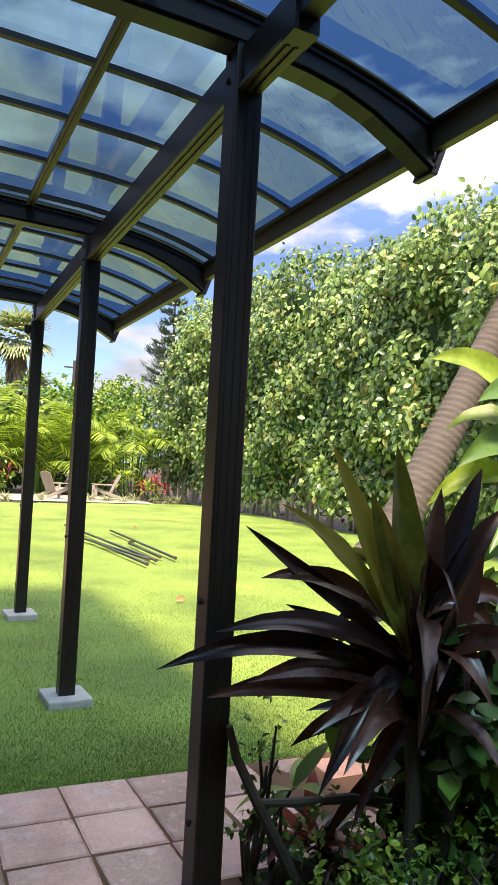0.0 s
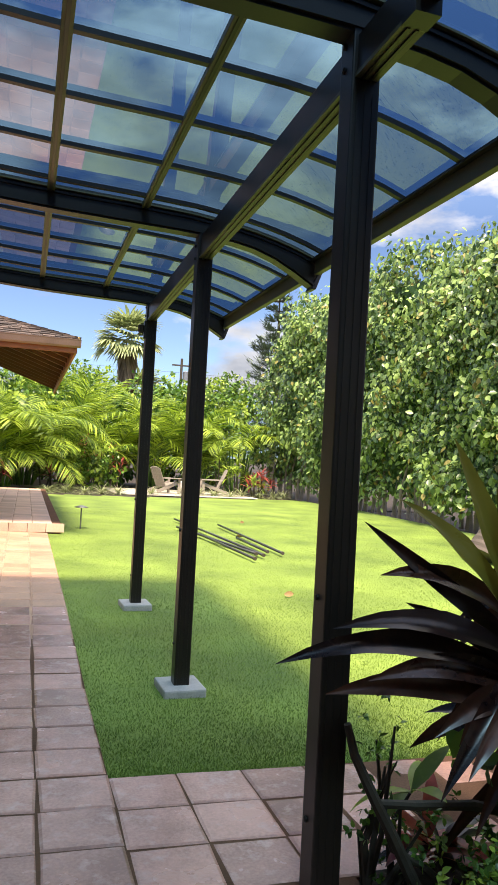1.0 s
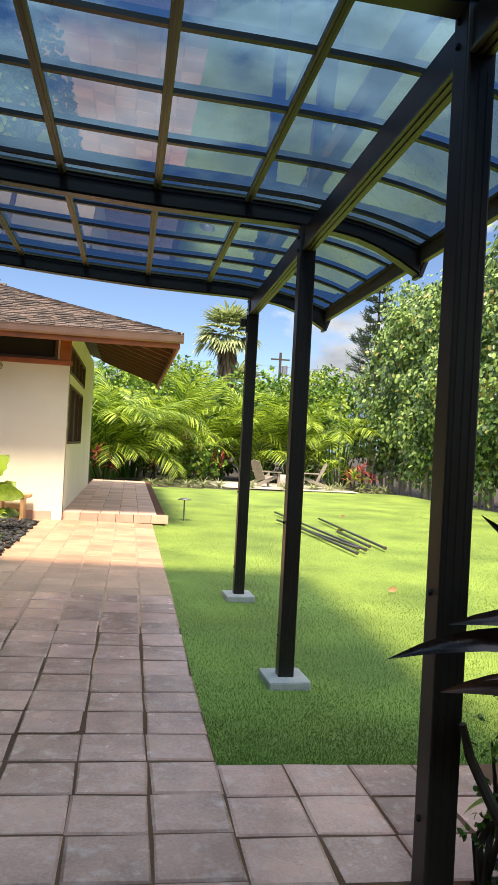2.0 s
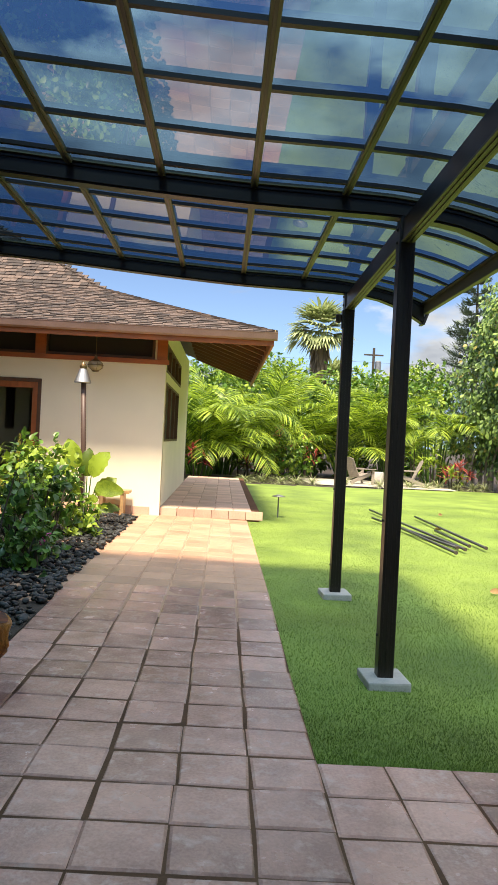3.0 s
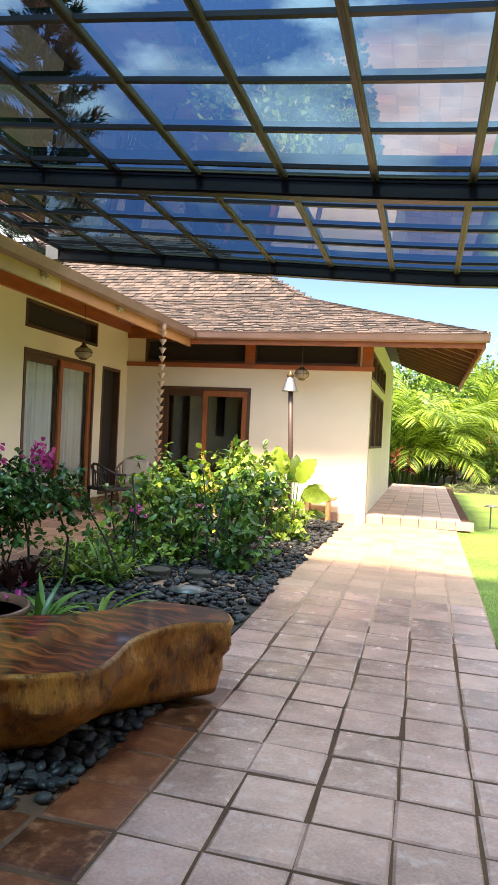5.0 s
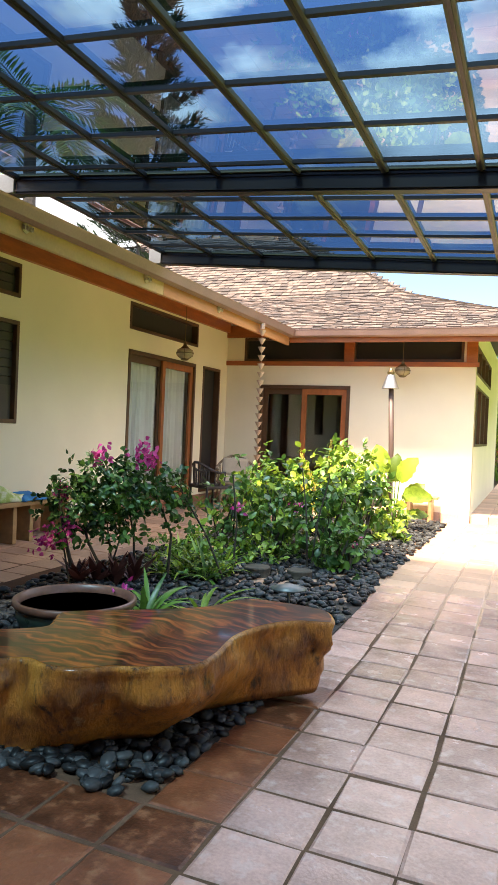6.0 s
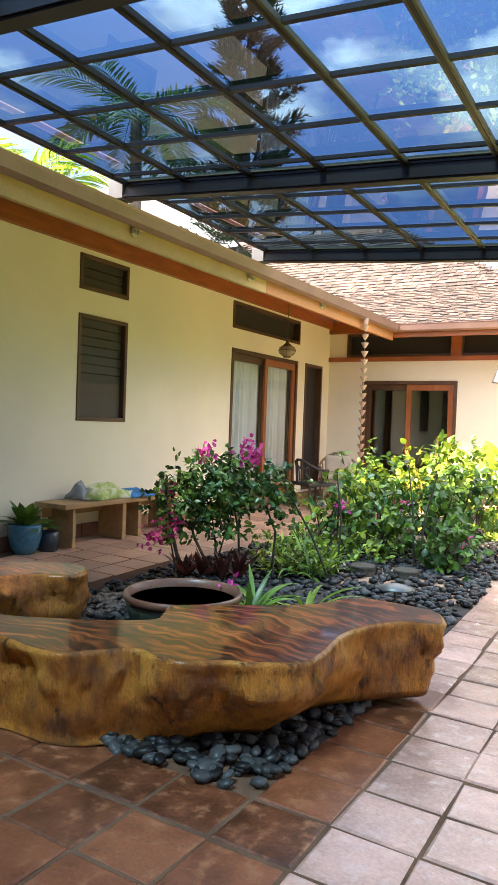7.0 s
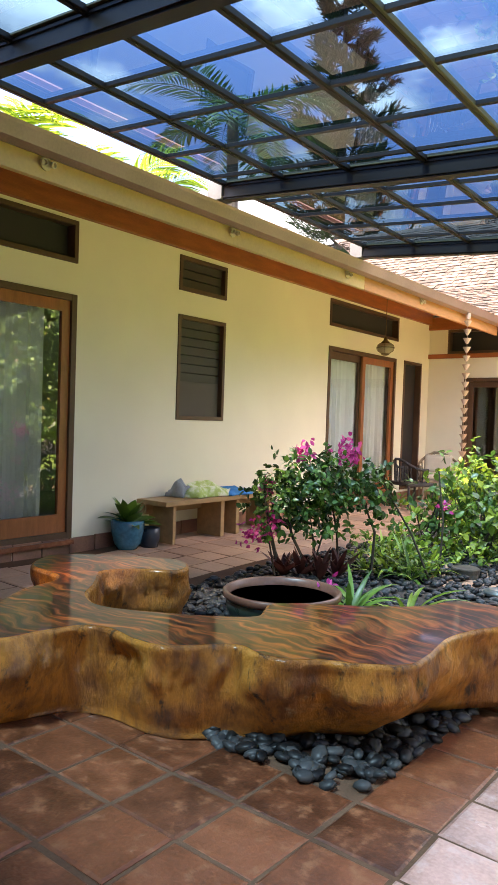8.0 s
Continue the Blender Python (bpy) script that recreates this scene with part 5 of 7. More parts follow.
# ---- planting in the bed ----
def leafy_bush(name, blobs, count, size, mats, label, category, seed, stems=6, ground=None, stem_mat=None, kindred="", parent=None):
    """A shrub: stems, and leaves gathered on shoots inside several uneven blobs (x, y, z, rx, ry, rz)."""
    r = np.random.RandomState(seed)
    bx, by = blobs[0][0], blobs[0][1]
    gz = ground_z(bx, by) if ground is None else ground
    t = tagged(empty(name, bx, by, gz - 0.02), label, category, kindred)
    bm = bmesh.new()
    for k in range(stems):
        b = blobs[k % len(blobs)]
        p0 = np.array([b[0] - bx + r.uniform(-0.5, 0.5) * b[3] * 0.6, b[1] - by + r.uniform(-0.5, 0.5) * b[4] * 0.6, 0.0])
        p2 = np.array([b[0] - bx + r.uniform(-1, 1) * b[3] * 0.7, b[1] - by + r.uniform(-1, 1) * b[4] * 0.7, b[2] - gz + r.uniform(0.2, 0.9) * b[5]])
        p1 = 0.5 * (p0 + p2) + r.uniform(-0.08, 0.08, 3)
        w = 0.008 + 0.012 * r.rand()
        tube(bm, [tuple(p0), tuple(p1), tuple(p2)], [w, w * 0.8, w * 0.35], 6)
    tagged(part("stem_clump", bm, stem_mat or STEM, t, "thin brown stems"), kind="stuff")
    share = count // len(mats)
    for mi, mat in enumerate(mats):
        vol = np.array([b[3] * b[4] * b[5] for b in blobs]) ** 0.67
        pick = r.choice(len(blobs), share // 6 + 1, p=vol / vol.sum())
        c, w, nn = [], [], []
        for k in pick:                     # a shoot with about six leaves
            b = blobs[k]
            d = r.normal(size=3)
            d /= np.linalg.norm(d)
            pick_ = r.rand()
            rad = r.uniform(0.55, 1.05) if pick_ < 0.68 else r.uniform(1.0, 1.42) if pick_ < 0.86 else r.uniform(0.1, 0.6)
            o = np.array(b[:3]) + d * rad * np.array(b[3:])
            o[2] = max(o[2], gz + 0.05)
            shoot = d * 0.6 + r.normal(size=3) * 0.5 + np.array([0, 0, 0.25])
            for q in range(6):
                dirn = shoot * 0.4 + r.normal(size=3)
                dirn[2] -= 0.15
                c.append(o + shoot * size * 0.35 * q / 2 - np.array([bx, by, gz - 0.02]))
                w.append(dirn)
                nn.append(d * 0.8 + np.array([0, 0, 0.8]) + r.normal(size=3) * 0.45)
        n = len(c)
        ln = size * r.uniform(0.65, 1.25, n)
        ob = leaves_mesh("foliage", c, w, nn, ln, ln * r.uniform(0.5, 0.75, n), mat, 0.25, 0.18)
        ob.parent = t
    return t


def flowers(t, spots, size, n, mat, seed):
    """Papery bracts in clusters at places given from the plant's base."""
    r = np.random.RandomState(seed)
    c = []
    for x, y, z, s in spots:
        c += list(np.array([x, y, z]) + r.normal(size=(n, 3)) * s)
    ob = leaves_mesh("blossom", c, rand_dirs(r, len(c)), rand_dirs(r, len(c), 0.6), size * r.uniform(0.7, 1.2, len(c)), size * r.uniform(0.6, 0.9, len(c)), mat, 0.4, 0.1)
    ob.parent = t
    ob["label"] = "bright magenta bracts"


boug = leafy_bush("bougainvillea", [(-3.96, 2.05, 0.88, 0.38, 0.34, 0.24), (-4.16, 1.88, 0.70, 0.26, 0.24, 0.26), (-3.76, 2.20, 0.92, 0.34, 0.28, 0.20), (-3.90, 2.02, 0.64, 0.30, 0.24, 0.18), (-3.52, 2.38, 0.76, 0.18, 0.16, 0.24)],
                  2900, 0.062, (LEAF_DARK, LEAF_DARK, LEAF_MID), "bougainvillea with dark green leaves and magenta flowers", "shrub", 31, 7)
flowers(boug, [(0.20, 0.2, 1.14, 0.05), (0.27, 0.17, 1.09, 0.05), (-0.26, -0.26, 0.47, 0.07), (-0.36, -0.32, 0.40, 0.06), (-0.10, 0.0, 1.10, 0.04), (-0.33, -0.2, 0.8, 0.03)], 0.055, 60, MAGENTA, 5)
flowers(boug, [(0.55, 1.6, 0.55, 0.04), (1.0, 2.2, 0.62, 0.05), (1.7, 2.0, 0.30, 0.04), (0.75, -0.9, 0.22, 0.03)], 0.05, 12, MAGENTA, 6)
bare = tagged(empty("bare_stem", -3.35, 2.45, ground_z(-3.35, 2.45)), "thin brown pruned stems leaning over the bed", "branch")
for pts in (((0.25, 0.2, 0), (0.1, 0.1, 0.42), (-0.18, -0.1, 0.98)), ((0.2, 0.5, 0), (0.22, 0.5, 0.5), (0.16, 0.5, 0.95)), ((0.75, 1.2, 0), (0.8, 1.2, 0.5), (0.9, 1.22, 0.95)), ((0.7, 1.25, 0), (0.66, 1.25, 0.6), (0.60, 1.25, 1.02))):
    part("stem", tube(bmesh.new(), pts, [0.011, 0.009, 0.006], 7), STEM, bare)
dead = tagged(empty("bromeliad", -3.98, 1.95, ground_z(-3.98, 1.95)), "dark red upright bromeliad stump under the bougainvillea", "plant")
for k, (dx, dy) in enumerate(((0, 0), (0.16, 0.05), (-0.14, -0.06), (0.24, 0.2))):
    rosette("leaves", dx, dy, 0.0, 14, 0.30, 0.065, material("maroon_leaf" + "abcd"[k], (0.10, 0.028, 0.022), 0.5, vary=0.4, scale=8, fine=40, bump=0.1, translucent=0.15), (6, 48), 0.35, 40 + k, dead)

lily = tagged(empty("spider_lily", -3.0, 1.05, ground_z(-3.0, 1.05)), "arching strap-leaved green lily among the pebbles", "plant")
rosette("leaves", 0, 0, 0, 22, 0.55, 0.045, LEAF_MID, (15, 70), 1.3, 51, lily)
rosette("leaves", 0.28, 0.32, 0, 20, 0.5, 0.04, LEAF_LIME, (15, 70), 1.3, 52, lily)
rosette("leaves", -0.2, 0.42, 0, 16, 0.42, 0.04, LEAF_MID, (15, 70), 1.3, 53, lily)
lily2 = tagged(empty("strap_leaf_plant", -3.5, 2.6, ground_z(-3.5, 2.6)), "low clump of green strap leaves", "plant")
for k in range(6):
    rosette("leaves", 0.22 * (k % 3) - 0.2, 0.35 * (k // 3), 0, 14, 0.42, 0.035, (LEAF_MID, LEAF_LIME)[k % 2], (10, 65), 1.0, 60 + k, lily2)

leafy_bush("ground_cover_plant", [(-3.45, 2.75, 0.16, 0.40, 0.34, 0.13), (-3.75, 3.3, 0.20, 0.42, 0.42, 0.15), (-3.15, 3.7, 0.18, 0.34, 0.32, 0.13)], 1500, 0.06, (LEAF_LIME, LEAF_MID), "low pale green ground cover among the pebbles", "plant", 70, 8)
leafy_bush("garden_shrub", [(-2.62, 4.3, 0.46, 0.46, 0.52, 0.38), (-2.45, 4.9, 0.72, 0.40, 0.42, 0.36), (-2.30, 3.8, 0.27, 0.26, 0.28, 0.22)], 1500, 0.095, (LEAF_DARK, LEAF_MID, LEAF_MID), "open green shrub with hanging leaves and pink buds over the pebbles", "shrub", 71, 16)
leafy_bush("garden_shrub", [(-3.35, 4.5, 0.60, 0.50, 0.50, 0.42), (-3.2, 3.95, 0.40, 0.36, 0.36, 0.28), (-3.80, 4.1, 0.42, 0.36, 0.36, 0.30)], 1250, 0.092, (LEAF_DARK, LEAF_MID, LEAF_LIME), "loose green shrub with bare brown stems", "shrub", 72, 18)
leafy_bush("garden_shrub", [(-3.7, 5.6, 0.62, 0.5, 0.5, 0.38), (-3.0, 5.7, 0.78, 0.46, 0.5, 0.36)], 1300, 0.10, (LEAF_MID, LEAF_LIME), "sunlit yellow-green shrub in the middle of the bed", "shrub", 73, 12)
leafy_bush("lime_shrub", [(-2.68, 6.0, 0.56, 0.36, 0.46, 0.42), (-2.95, 6.7, 0.88, 0.34, 0.40, 0.40), (-2.30, 6.3, 0.26, 0.22, 0.35, 0.20)], 1500, 0.10, (LEAF_LIME, LEAF_LIME, LEAF_MID), "bright lime-green leafy shrub in the sun", "shrub", 74, 10)


def broad_leaf(bm, base, tip, width, sag=0.12):
    """A wide heart-shaped leaf with a rippled blade on a stalk."""
    base, tip = Vector(base), Vector(tip)
    way = (tip - base)
    length = way.length
    side = way.cross(Vector((-0.1, -0.8, 0.45 + 0.3 * math.sin(tip.x * 31)))).normalized()
    up = side.cross(way).normalized()
    n = 9
    rows = []
    for i in range(n + 1):
        u = i / n
        half = 0.5 * width * (math.sin(math.pi * min(1, u * 0.92 + 0.08)) ** 0.7)
        mid = base + way * u + up * (sag * length * (4 * u * (1 - u)) * 0.5 - sag * length * u * u)
        rip = 0.02 * math.sin(u * 26)
        rows.append([bm.verts.new(mid + side * half * s + up * (0.16 * half * abs(s) + rip * abs(s))) for s in (-1, -0.5, 0, 0.5, 1)])
    for a, b in zip(rows, rows[1:]):
        for k in range(4):
            bm.faces.new((a[k], a[k + 1], b[k + 1], b[k]))
    return bm


LEAF_TARO = material("ribbed_green_leaf", (0.14, 0.24, 0.025), 0.45, vary=0.35, scale=9, fine=50, bump=0.3, hue=(0.24, 0.34, 0.04), per_object=0.5, translucent=0.4)
taro = tagged(empty("broad_leaved_plant", -2.45, 7.3, ground_z(-2.45, 7.3)), "tall plant with big ribbed lime-green leaves beside the torch", "plant")
for k, (bx, by, bz, tx, ty, tz, w) in enumerate(((-0.16, 0, 0.84, -0.30, -0.04, 1.26, 0.34), (0.06, 0, 0.74, 0.30, -0.08, 1.10, 0.36), (0.14, -0.05, 0.58, 0.56, -0.2, 0.54, 0.28), (-0.02, 0.1, 0.72, -0.02, 0.12, 1.14, 0.30),
                                                 (0.12, 0.1, 0.46, 0.40, 0.12, 0.72, 0.28), (0.0, -0.1, 0.35, 0.22, -0.42, 0.44, 0.22), (-0.1, -0.05, 0.45, -0.28, -0.32, 0.70, 0.22), (0.15, 0.0, 0.25, 0.50, 0.02, 0.28, 0.2))):
    part("leaf", broad_leaf(bmesh.new(), (bx, by, bz), (tx, ty, tz), 0.85 * w), LEAF_TARO, taro, "", True)
    part("stalk", tube(bmesh.new(), [(0, 0, 0), (bx * 0.6, by * 0.6, bz * 0.6), (bx, by, bz)], [0.014, 0.011, 0.008], 6), LEAF_MID, taro)
FERN_YELLOW = material("yellow_fern", (0.52, 0.46, 0.07), 0.5, vary=0.25, scale=6, fine=30, bump=0, per_island=0.5, translucent=0.35)
fern = tagged(empty("upright_fern", -3.45, 6.9, ground_z(-3.45, 6.9)), "yellow upright fern fronds above the shrubs", "fern")


def frond(bm_list, base, way, length, leaflet, count, droop, r, spread=1.0):
    """Leaflets along an arching rib; returns the rib's points."""
    p, d = Vector(base), Vector(way).normalized()
    side = d.cross(Vector((0, 0, 1)))
    side = side.normalized() if side.length > 0.01 else Vector((1, 0, 0))
    pts, step = [p.copy()], length / count
    for k in range(count):
        d = (d + Vector((0, 0, -droop / count))).normalized()
        p = p + d * step
        pts.append(p.copy())
        u = (k + 1) / count
        if u > 0.12:
            size = leaflet * (0.55 + 0.9 * math.sin(math.pi * min(1, u * 0.9 + 0.05)))
            nrm = side.cross(d).normalized()
            for s in (-1, 1):
                w = d * 0.75 + side * s * spread + nrm * 0.25 + Vector((r.uniform(-0.1, 0.1), r.uniform(-0.1, 0.1), r.uniform(-0.25, 0.05)))
                bm_list.append((tuple(p), tuple(w), tuple(nrm), size))
    return pts


def frond_plant(t, fronds, leaflet, count, mat, rib_mat, seed, wide=0.09, droop=0.9, spread=1.0, name="fronds", leaf_droop=0.22):
    r = random.Random(seed)
    rows, bm = [], bmesh.new()
    for base, way, length in fronds:
        pts = frond(rows, base, way, length, leaflet, count, droop * r.uniform(0.7, 1.3), r, spread)
        tube(bm, [tuple(q) for q in pts[::3]], [0.012 * (1 - 0.8 * i / max(1, len(pts[::3]) - 1)) * (length / 1.5) for i in range(len(pts[::3]))], 5, False)
    part("ribs", bm, rib_mat, t)
    ob = leaves_mesh(name, [q[0] for q in rows], [q[1] for q in rows], [q[2] for q in rows], [q[3] for q in rows], [max(0.006, q[3] * wide) for q in rows], mat, 0.2, leaf_droop)
    ob.parent = t


frond_plant(fern, [((0, 0, 0.3), (-0.42, 0, 1), 0.80), ((0.06, 0.1, 0.3), (0.03, 0, 1), 0.95), ((-0.1, 0.2, 0.1), (-0.5, 0.2, 1), 0.8)], 0.10, 30, FERN_YELLOW, FERN_YELLOW, 3, 0.34, 0.1)

# ---- dark plants beside the path ----
bed2 = mesh_object("soil_bed", box(0.77, 6.0, -6.0, -0.94, -0.06, 0.006), SOIL)
bed2.location.z = ground_z(0.8, -1.0) + 0.01
tagged(bed2, "dark planting bed beside the tiles", "garden bed", kind="structure")


def leaf_to(bm, base, tip, width, arch, segments=10, fold=0.22):
    """A long leaf from base to tip, arched upwards between them, with a wavy edge."""
    base, tip = Vector(base), Vector(tip)
    way = tip - base
    flat = Vector((way.x, way.y, 0))
    out = Vector((-0.35 + 0.5 * math.sin(base.z * 91 + tip.x * 37), -0.85, 0.5 + 0.4 * math.sin(tip.z * 53)))
    side = way.cross(out).normalized()
    up = side.cross(way.normalized())
    rows = []
    for i in range(segments + 1):
        u = i / segments
        half = 0.5 * width * min(1.0, (0.25 + 2.0 * u)) * (1 - max(0, (u - 0.35) / 0.65) ** 2.4) + 0.001
        mid = base + way * u + Vector((0, 0, arch * 4 * u * (1 - u)))
        wob = 0.10 * half * math.sin(u * 17 + base.x * 40)
        rows.append([bm.verts.new(mid + side * half * s + up * (fold * half * abs(s) * 2 + wob * s)) for s in (-1, -0.5, 0, 0.5, 1)])
    for a, b in zip(rows, rows[1:]):
        for k in range(4):
            bm.faces.new((a[k], a[k + 1], b[k + 1], b[k]))
    return bm


ti = tagged(empty("ti_plant", 1.22, -1.28, ground_z(1.22, -1.28)), "dark purple-leaved ti plant with long glossy leaves", "plant")
part("stem", tube(bmesh.new(), [(0.02, 0, 0), (0.02, 0, 0.35), (0.0, 0.01, 0.7), (-0.06, 0, 1.05)], [0.03, 0.028, 0.024, 0.008], 10), STEM, ti)
part("stem", tube(bmesh.new(), [(0.16, 0.1, 0), (0.20, 0.12, 0.4), (0.24, 0.14, 0.95)], [0.024, 0.022, 0.016], 10), STEM, ti)
part("stem", tube(bmesh.new(), [(0.08, -0.05, 0), (0.14, -0.06, 0.4), (0.30, -0.05, 0.85)], [0.022, 0.02, 0.014], 10), STEM, ti)
TI = [((-0.02, 0.0, 0.74), (-0.94, -0.02, 0.87), 0.095, 0.10), ((-0.02, 0.02, 0.66), (-0.77, 0.0, 0.77), 0.095, 0.06), ((-0.02, -0.03, 0.80), (-0.77, -0.03, 0.97), 0.09, 0.08),
      ((-0.03, 0.0, 0.88), (-0.61, 0.0, 1.12), 0.085, 0.09), ((-0.04, 0.02, 0.86), (-0.67, 0.0, 1.28), 0.060, 0.0), ((0.0, 0.0, 0.70), (-0.66, -0.05, 0.82), 0.085, 0.08),
      ((-0.02, 0.0, 0.78), (-0.50, 0.03, 1.03), 0.06, 0.02), ((0.0, -0.02, 0.66), (-0.46, -0.10, 0.66), 0.09, 0.09), ((0.02, 0.02, 0.70), (-0.55, 0.10, 0.72), 0.08, 0.08),
      ((0.02, 0.0, 0.9), (0.27, 0.0, 1.50), 0.10, 0.02), ((0.02, 0.0, 0.84), (0.33, -0.05, 1.36), 0.10, 0.06), ((0.02, 0.0, 0.84), (0.50, 0.05, 0.92), 0.09, 0.09), ((0.02, 0.0, 0.76), (0.46, 0.12, 0.66), 0.09, 0.1),
      ((0.0, 0.0, 0.92), (0.12, 0.04, 1.42), 0.09, 0.0), ((0.02, -0.03, 0.70), (0.18, -0.12, 1.22), 0.10, 0.0), ((0.0, -0.03, 0.62), (-0.12, -0.10, 1.12), 0.10, 0.02), ((0.02, -0.03, 0.55), (0.06, -0.12, 1.02), 0.10, 0.0),
      ((0, 0, 0.62), (0.05, -0.4, 0.55), 0.09, 0.1), ((0, 0, 0.60), (-0.3, 0.3, 0.46), 0.08, 0.08), ((0.02, 0, 0.6), (0.3, 0.3, 0.5), 0.085, 0.08), ((-0.01, 0, 0.62), (-0.30, 0.02, 0.52), 0.08, 0.1),
      ((0, 0, 0.8), (0.2, -0.35, 0.95), 0.09, 0.06), ((0.2, 0.14, 0.8), (-0.1, 0.35, 0.7), 0.08, 0.06)]
r_ti = random.Random(77)
for k in range(40):
    a = math.pi * r_ti.uniform(-0.75, 0.75) if k % 3 else math.pi + r_ti.uniform(-0.8, 0.8)
    zb_ = r_ti.uniform(0.34, 1.0)
    reach = r_ti.uniform(0.3, 0.58)
    ox = 0.2 * (k % 2) + 0.03
    if math.sin(a) < -0.2 and zb_ < 0.55:
        continue
    TI.append(((ox, 0.1 * (k % 2), zb_), (ox + reach * math.cos(a), 0.1 * (k % 2) + 0.8 * reach * math.sin(a), zb_ + r_ti.uniform(-0.38, 0.16)), r_ti.uniform(0.07, 0.10), r_ti.uniform(0.08, 0.18)))
for b, tip, w, arch in TI:
    part("leaf", leaf_to(bmesh.new(), b, tip, w, arch), LEAF_BLACK, ti, "", True)
for b, tip, w, arch in (((-0.05, -0.03, 0.84), (-0.36, 0.02, 1.55), 0.10, 0.0), ((-0.03, -0.03, 0.88), (-0.13, -0.02, 1.56), 0.115, 0.0), ((-0.06, -0.03, 0.86), (-0.55, 0.0, 1.35), 0.10, 0.05), ((-0.04, -0.03, 0.9), (-0.24, -0.04, 1.40), 0.08, 0.02)):
    part("young_leaf", leaf_to(bmesh.new(), b, tip, w, arch, 10, 0.3), LEAF_OLIVE, ti, "olive green upright young leaf", True)
ti2 = tagged(empty("green_ti_plant", 1.98, -1.05, ground_z(1.98, -1.05)), "broad green-leaved ti plant behind the dark one", "plant")
part("stem", tube(bmesh.new(), [(0, 0, 0), (-0.02, 0.0, 0.8), (0.0, 0, 1.75)], [0.03, 0.026, 0.018], 10), STEM, ti2)
for k, (tip, zb_, w) in enumerate((((-0.52, 0.05, 1.95), 1.72, 0.13), ((-0.40, -0.1, 1.78), 1.68, 0.13), ((-0.30, 0.2, 1.68), 1.6, 0.14), ((0.45, 0.1, 1.95), 1.7, 0.13), ((0.1, 0.1, 2.25), 1.75, 0.12), ((-0.45, -0.05, 1.52), 1.56, 0.13),
                                   ((-0.42, 0.15, 1.36), 1.45, 0.12), ((-0.36, -0.15, 1.20), 1.35, 0.13), ((0.4, -0.2, 1.6), 1.6, 0.13), ((-0.38, 0.1, 1.02), 1.2, 0.12), ((-0.3, -0.2, 0.86), 1.05, 0.13), ((0.3, 0.2, 1.2), 1.3, 0.12), ((-0.25, 0.2, 0.65), 0.8, 0.12))):
    part("leaf", leaf_to(bmesh.new(), (0, 0, zb_), tip, w, 0.10), (LEAF_TARO, LEAF_MID)[k % 2] if k < 8 else LEAF_MID, ti2, "", True)
flower_stalk = tagged(empty("ginger_flower", 1.62, -0.95, ground_z(1.62, -0.95)), "dusky pink ginger flower head on a stalk", "flower")
part("stalk", tube(bmesh.new(), [(0, 0, 0), (0, 0, 1.08)], [0.008, 0.006], 6), LEAF_MID, flower_stalk)
rosette("petals", 0, 0, 1.06, 18, 0.07, 0.025, LEAF_RED, (5, 100), 0.3, 9, flower_stalk)
croton = tagged(empty("croton", 1.02, -0.98, ground_z(1.02, -0.98)), "low croton with dark red and yellow leaves", "plant")
rosette("leaves", 0, 0, 0.15, 12, 0.26, 0.07, LEAF_RED, (20, 95), 0.9, 14, croton, "", 0.1)
rosette("leaves", -0.05, 0.05, 0.28, 5, 0.24, 0.06, LEAF_LIME, (40, 95), 0.9, 15, croton)
rosette("leaves", 0.05, 0.0, 0.1, 12, 0.28, 0.07, LEAF_BLACK, (20, 95), 0.9, 16, croton)
branch = tagged(empty("fallen_branch", 0.80, -1.15, ground_z(0.8, -1.15)), "dark bare curved branch low over the soil", "branch")
part("limb", tube(bmesh.new(), [(-0.21, 0, 0.62), (-0.18, 0, 0.52), (-0.10, 0.0, 0.37), (-0.03, 0.0, 0.25), (0.05, 0.0, 0.10), (0.12, 0, -0.02)], [0.012, 0.016, 0.019, 0.02, 0.022, 0.023], 8), STEM, branch)
part("limb", tube(bmesh.new(), [(-0.10, 0.0, 0.36), (0.05, 0.01, 0.335), (0.27, 0.0, 0.32), (0.62, 0.0, 0.23), (0.95, 0.0, 0.11)], [0.013, 0.016, 0.018, 0.018, 0.02], 8), STEM, branch)
part("limb", tube(bmesh.new(), [(-0.08, 0.0, 0.34), (-0.02, 0.01, 0.20), (0.10, 0.0, 0.13), (0.22, -0.02, 0.02)], [0.010, 0.012, 0.013, 0.014], 8), STEM, branch)
leafy_bush("ground_cover", [(1.15, -1.35, 0.16, 0.35, 0.30, 0.16), (1.5, -1.6, 0.2, 0.4, 0.4, 0.18), (0.95, -1.5, 0.15, 0.25, 0.3, 0.14)], 2600, 0.03, (LEAF_MID, LEAF_LIME), "fine-leaved dark ground cover under the ti plants", "plant", 81, 12)
leafy_bush("vine", [(0.78, -1.0, 0.35, 0.08, 0.08, 0.3), (0.88, -1.05, 0.22, 0.16, 0.10, 0.14)], 240, 0.028, (LEAF_MID,), "thin twining vine with tiny leaves", "vine", 82, 10)
leafy_bush("dark_shrub", [(1.75, -1.3, 0.55, 0.42, 0.35, 0.5), (2.3, -1.15, 0.6, 0.5, 0.35, 0.6), (1.45, -1.15, 0.4, 0.3, 0.25, 0.36)], 2400, 0.11, (LEAF_DARK, LEAF_MID), "dark leafy shrub in the bed", "shrub", 83, 10)

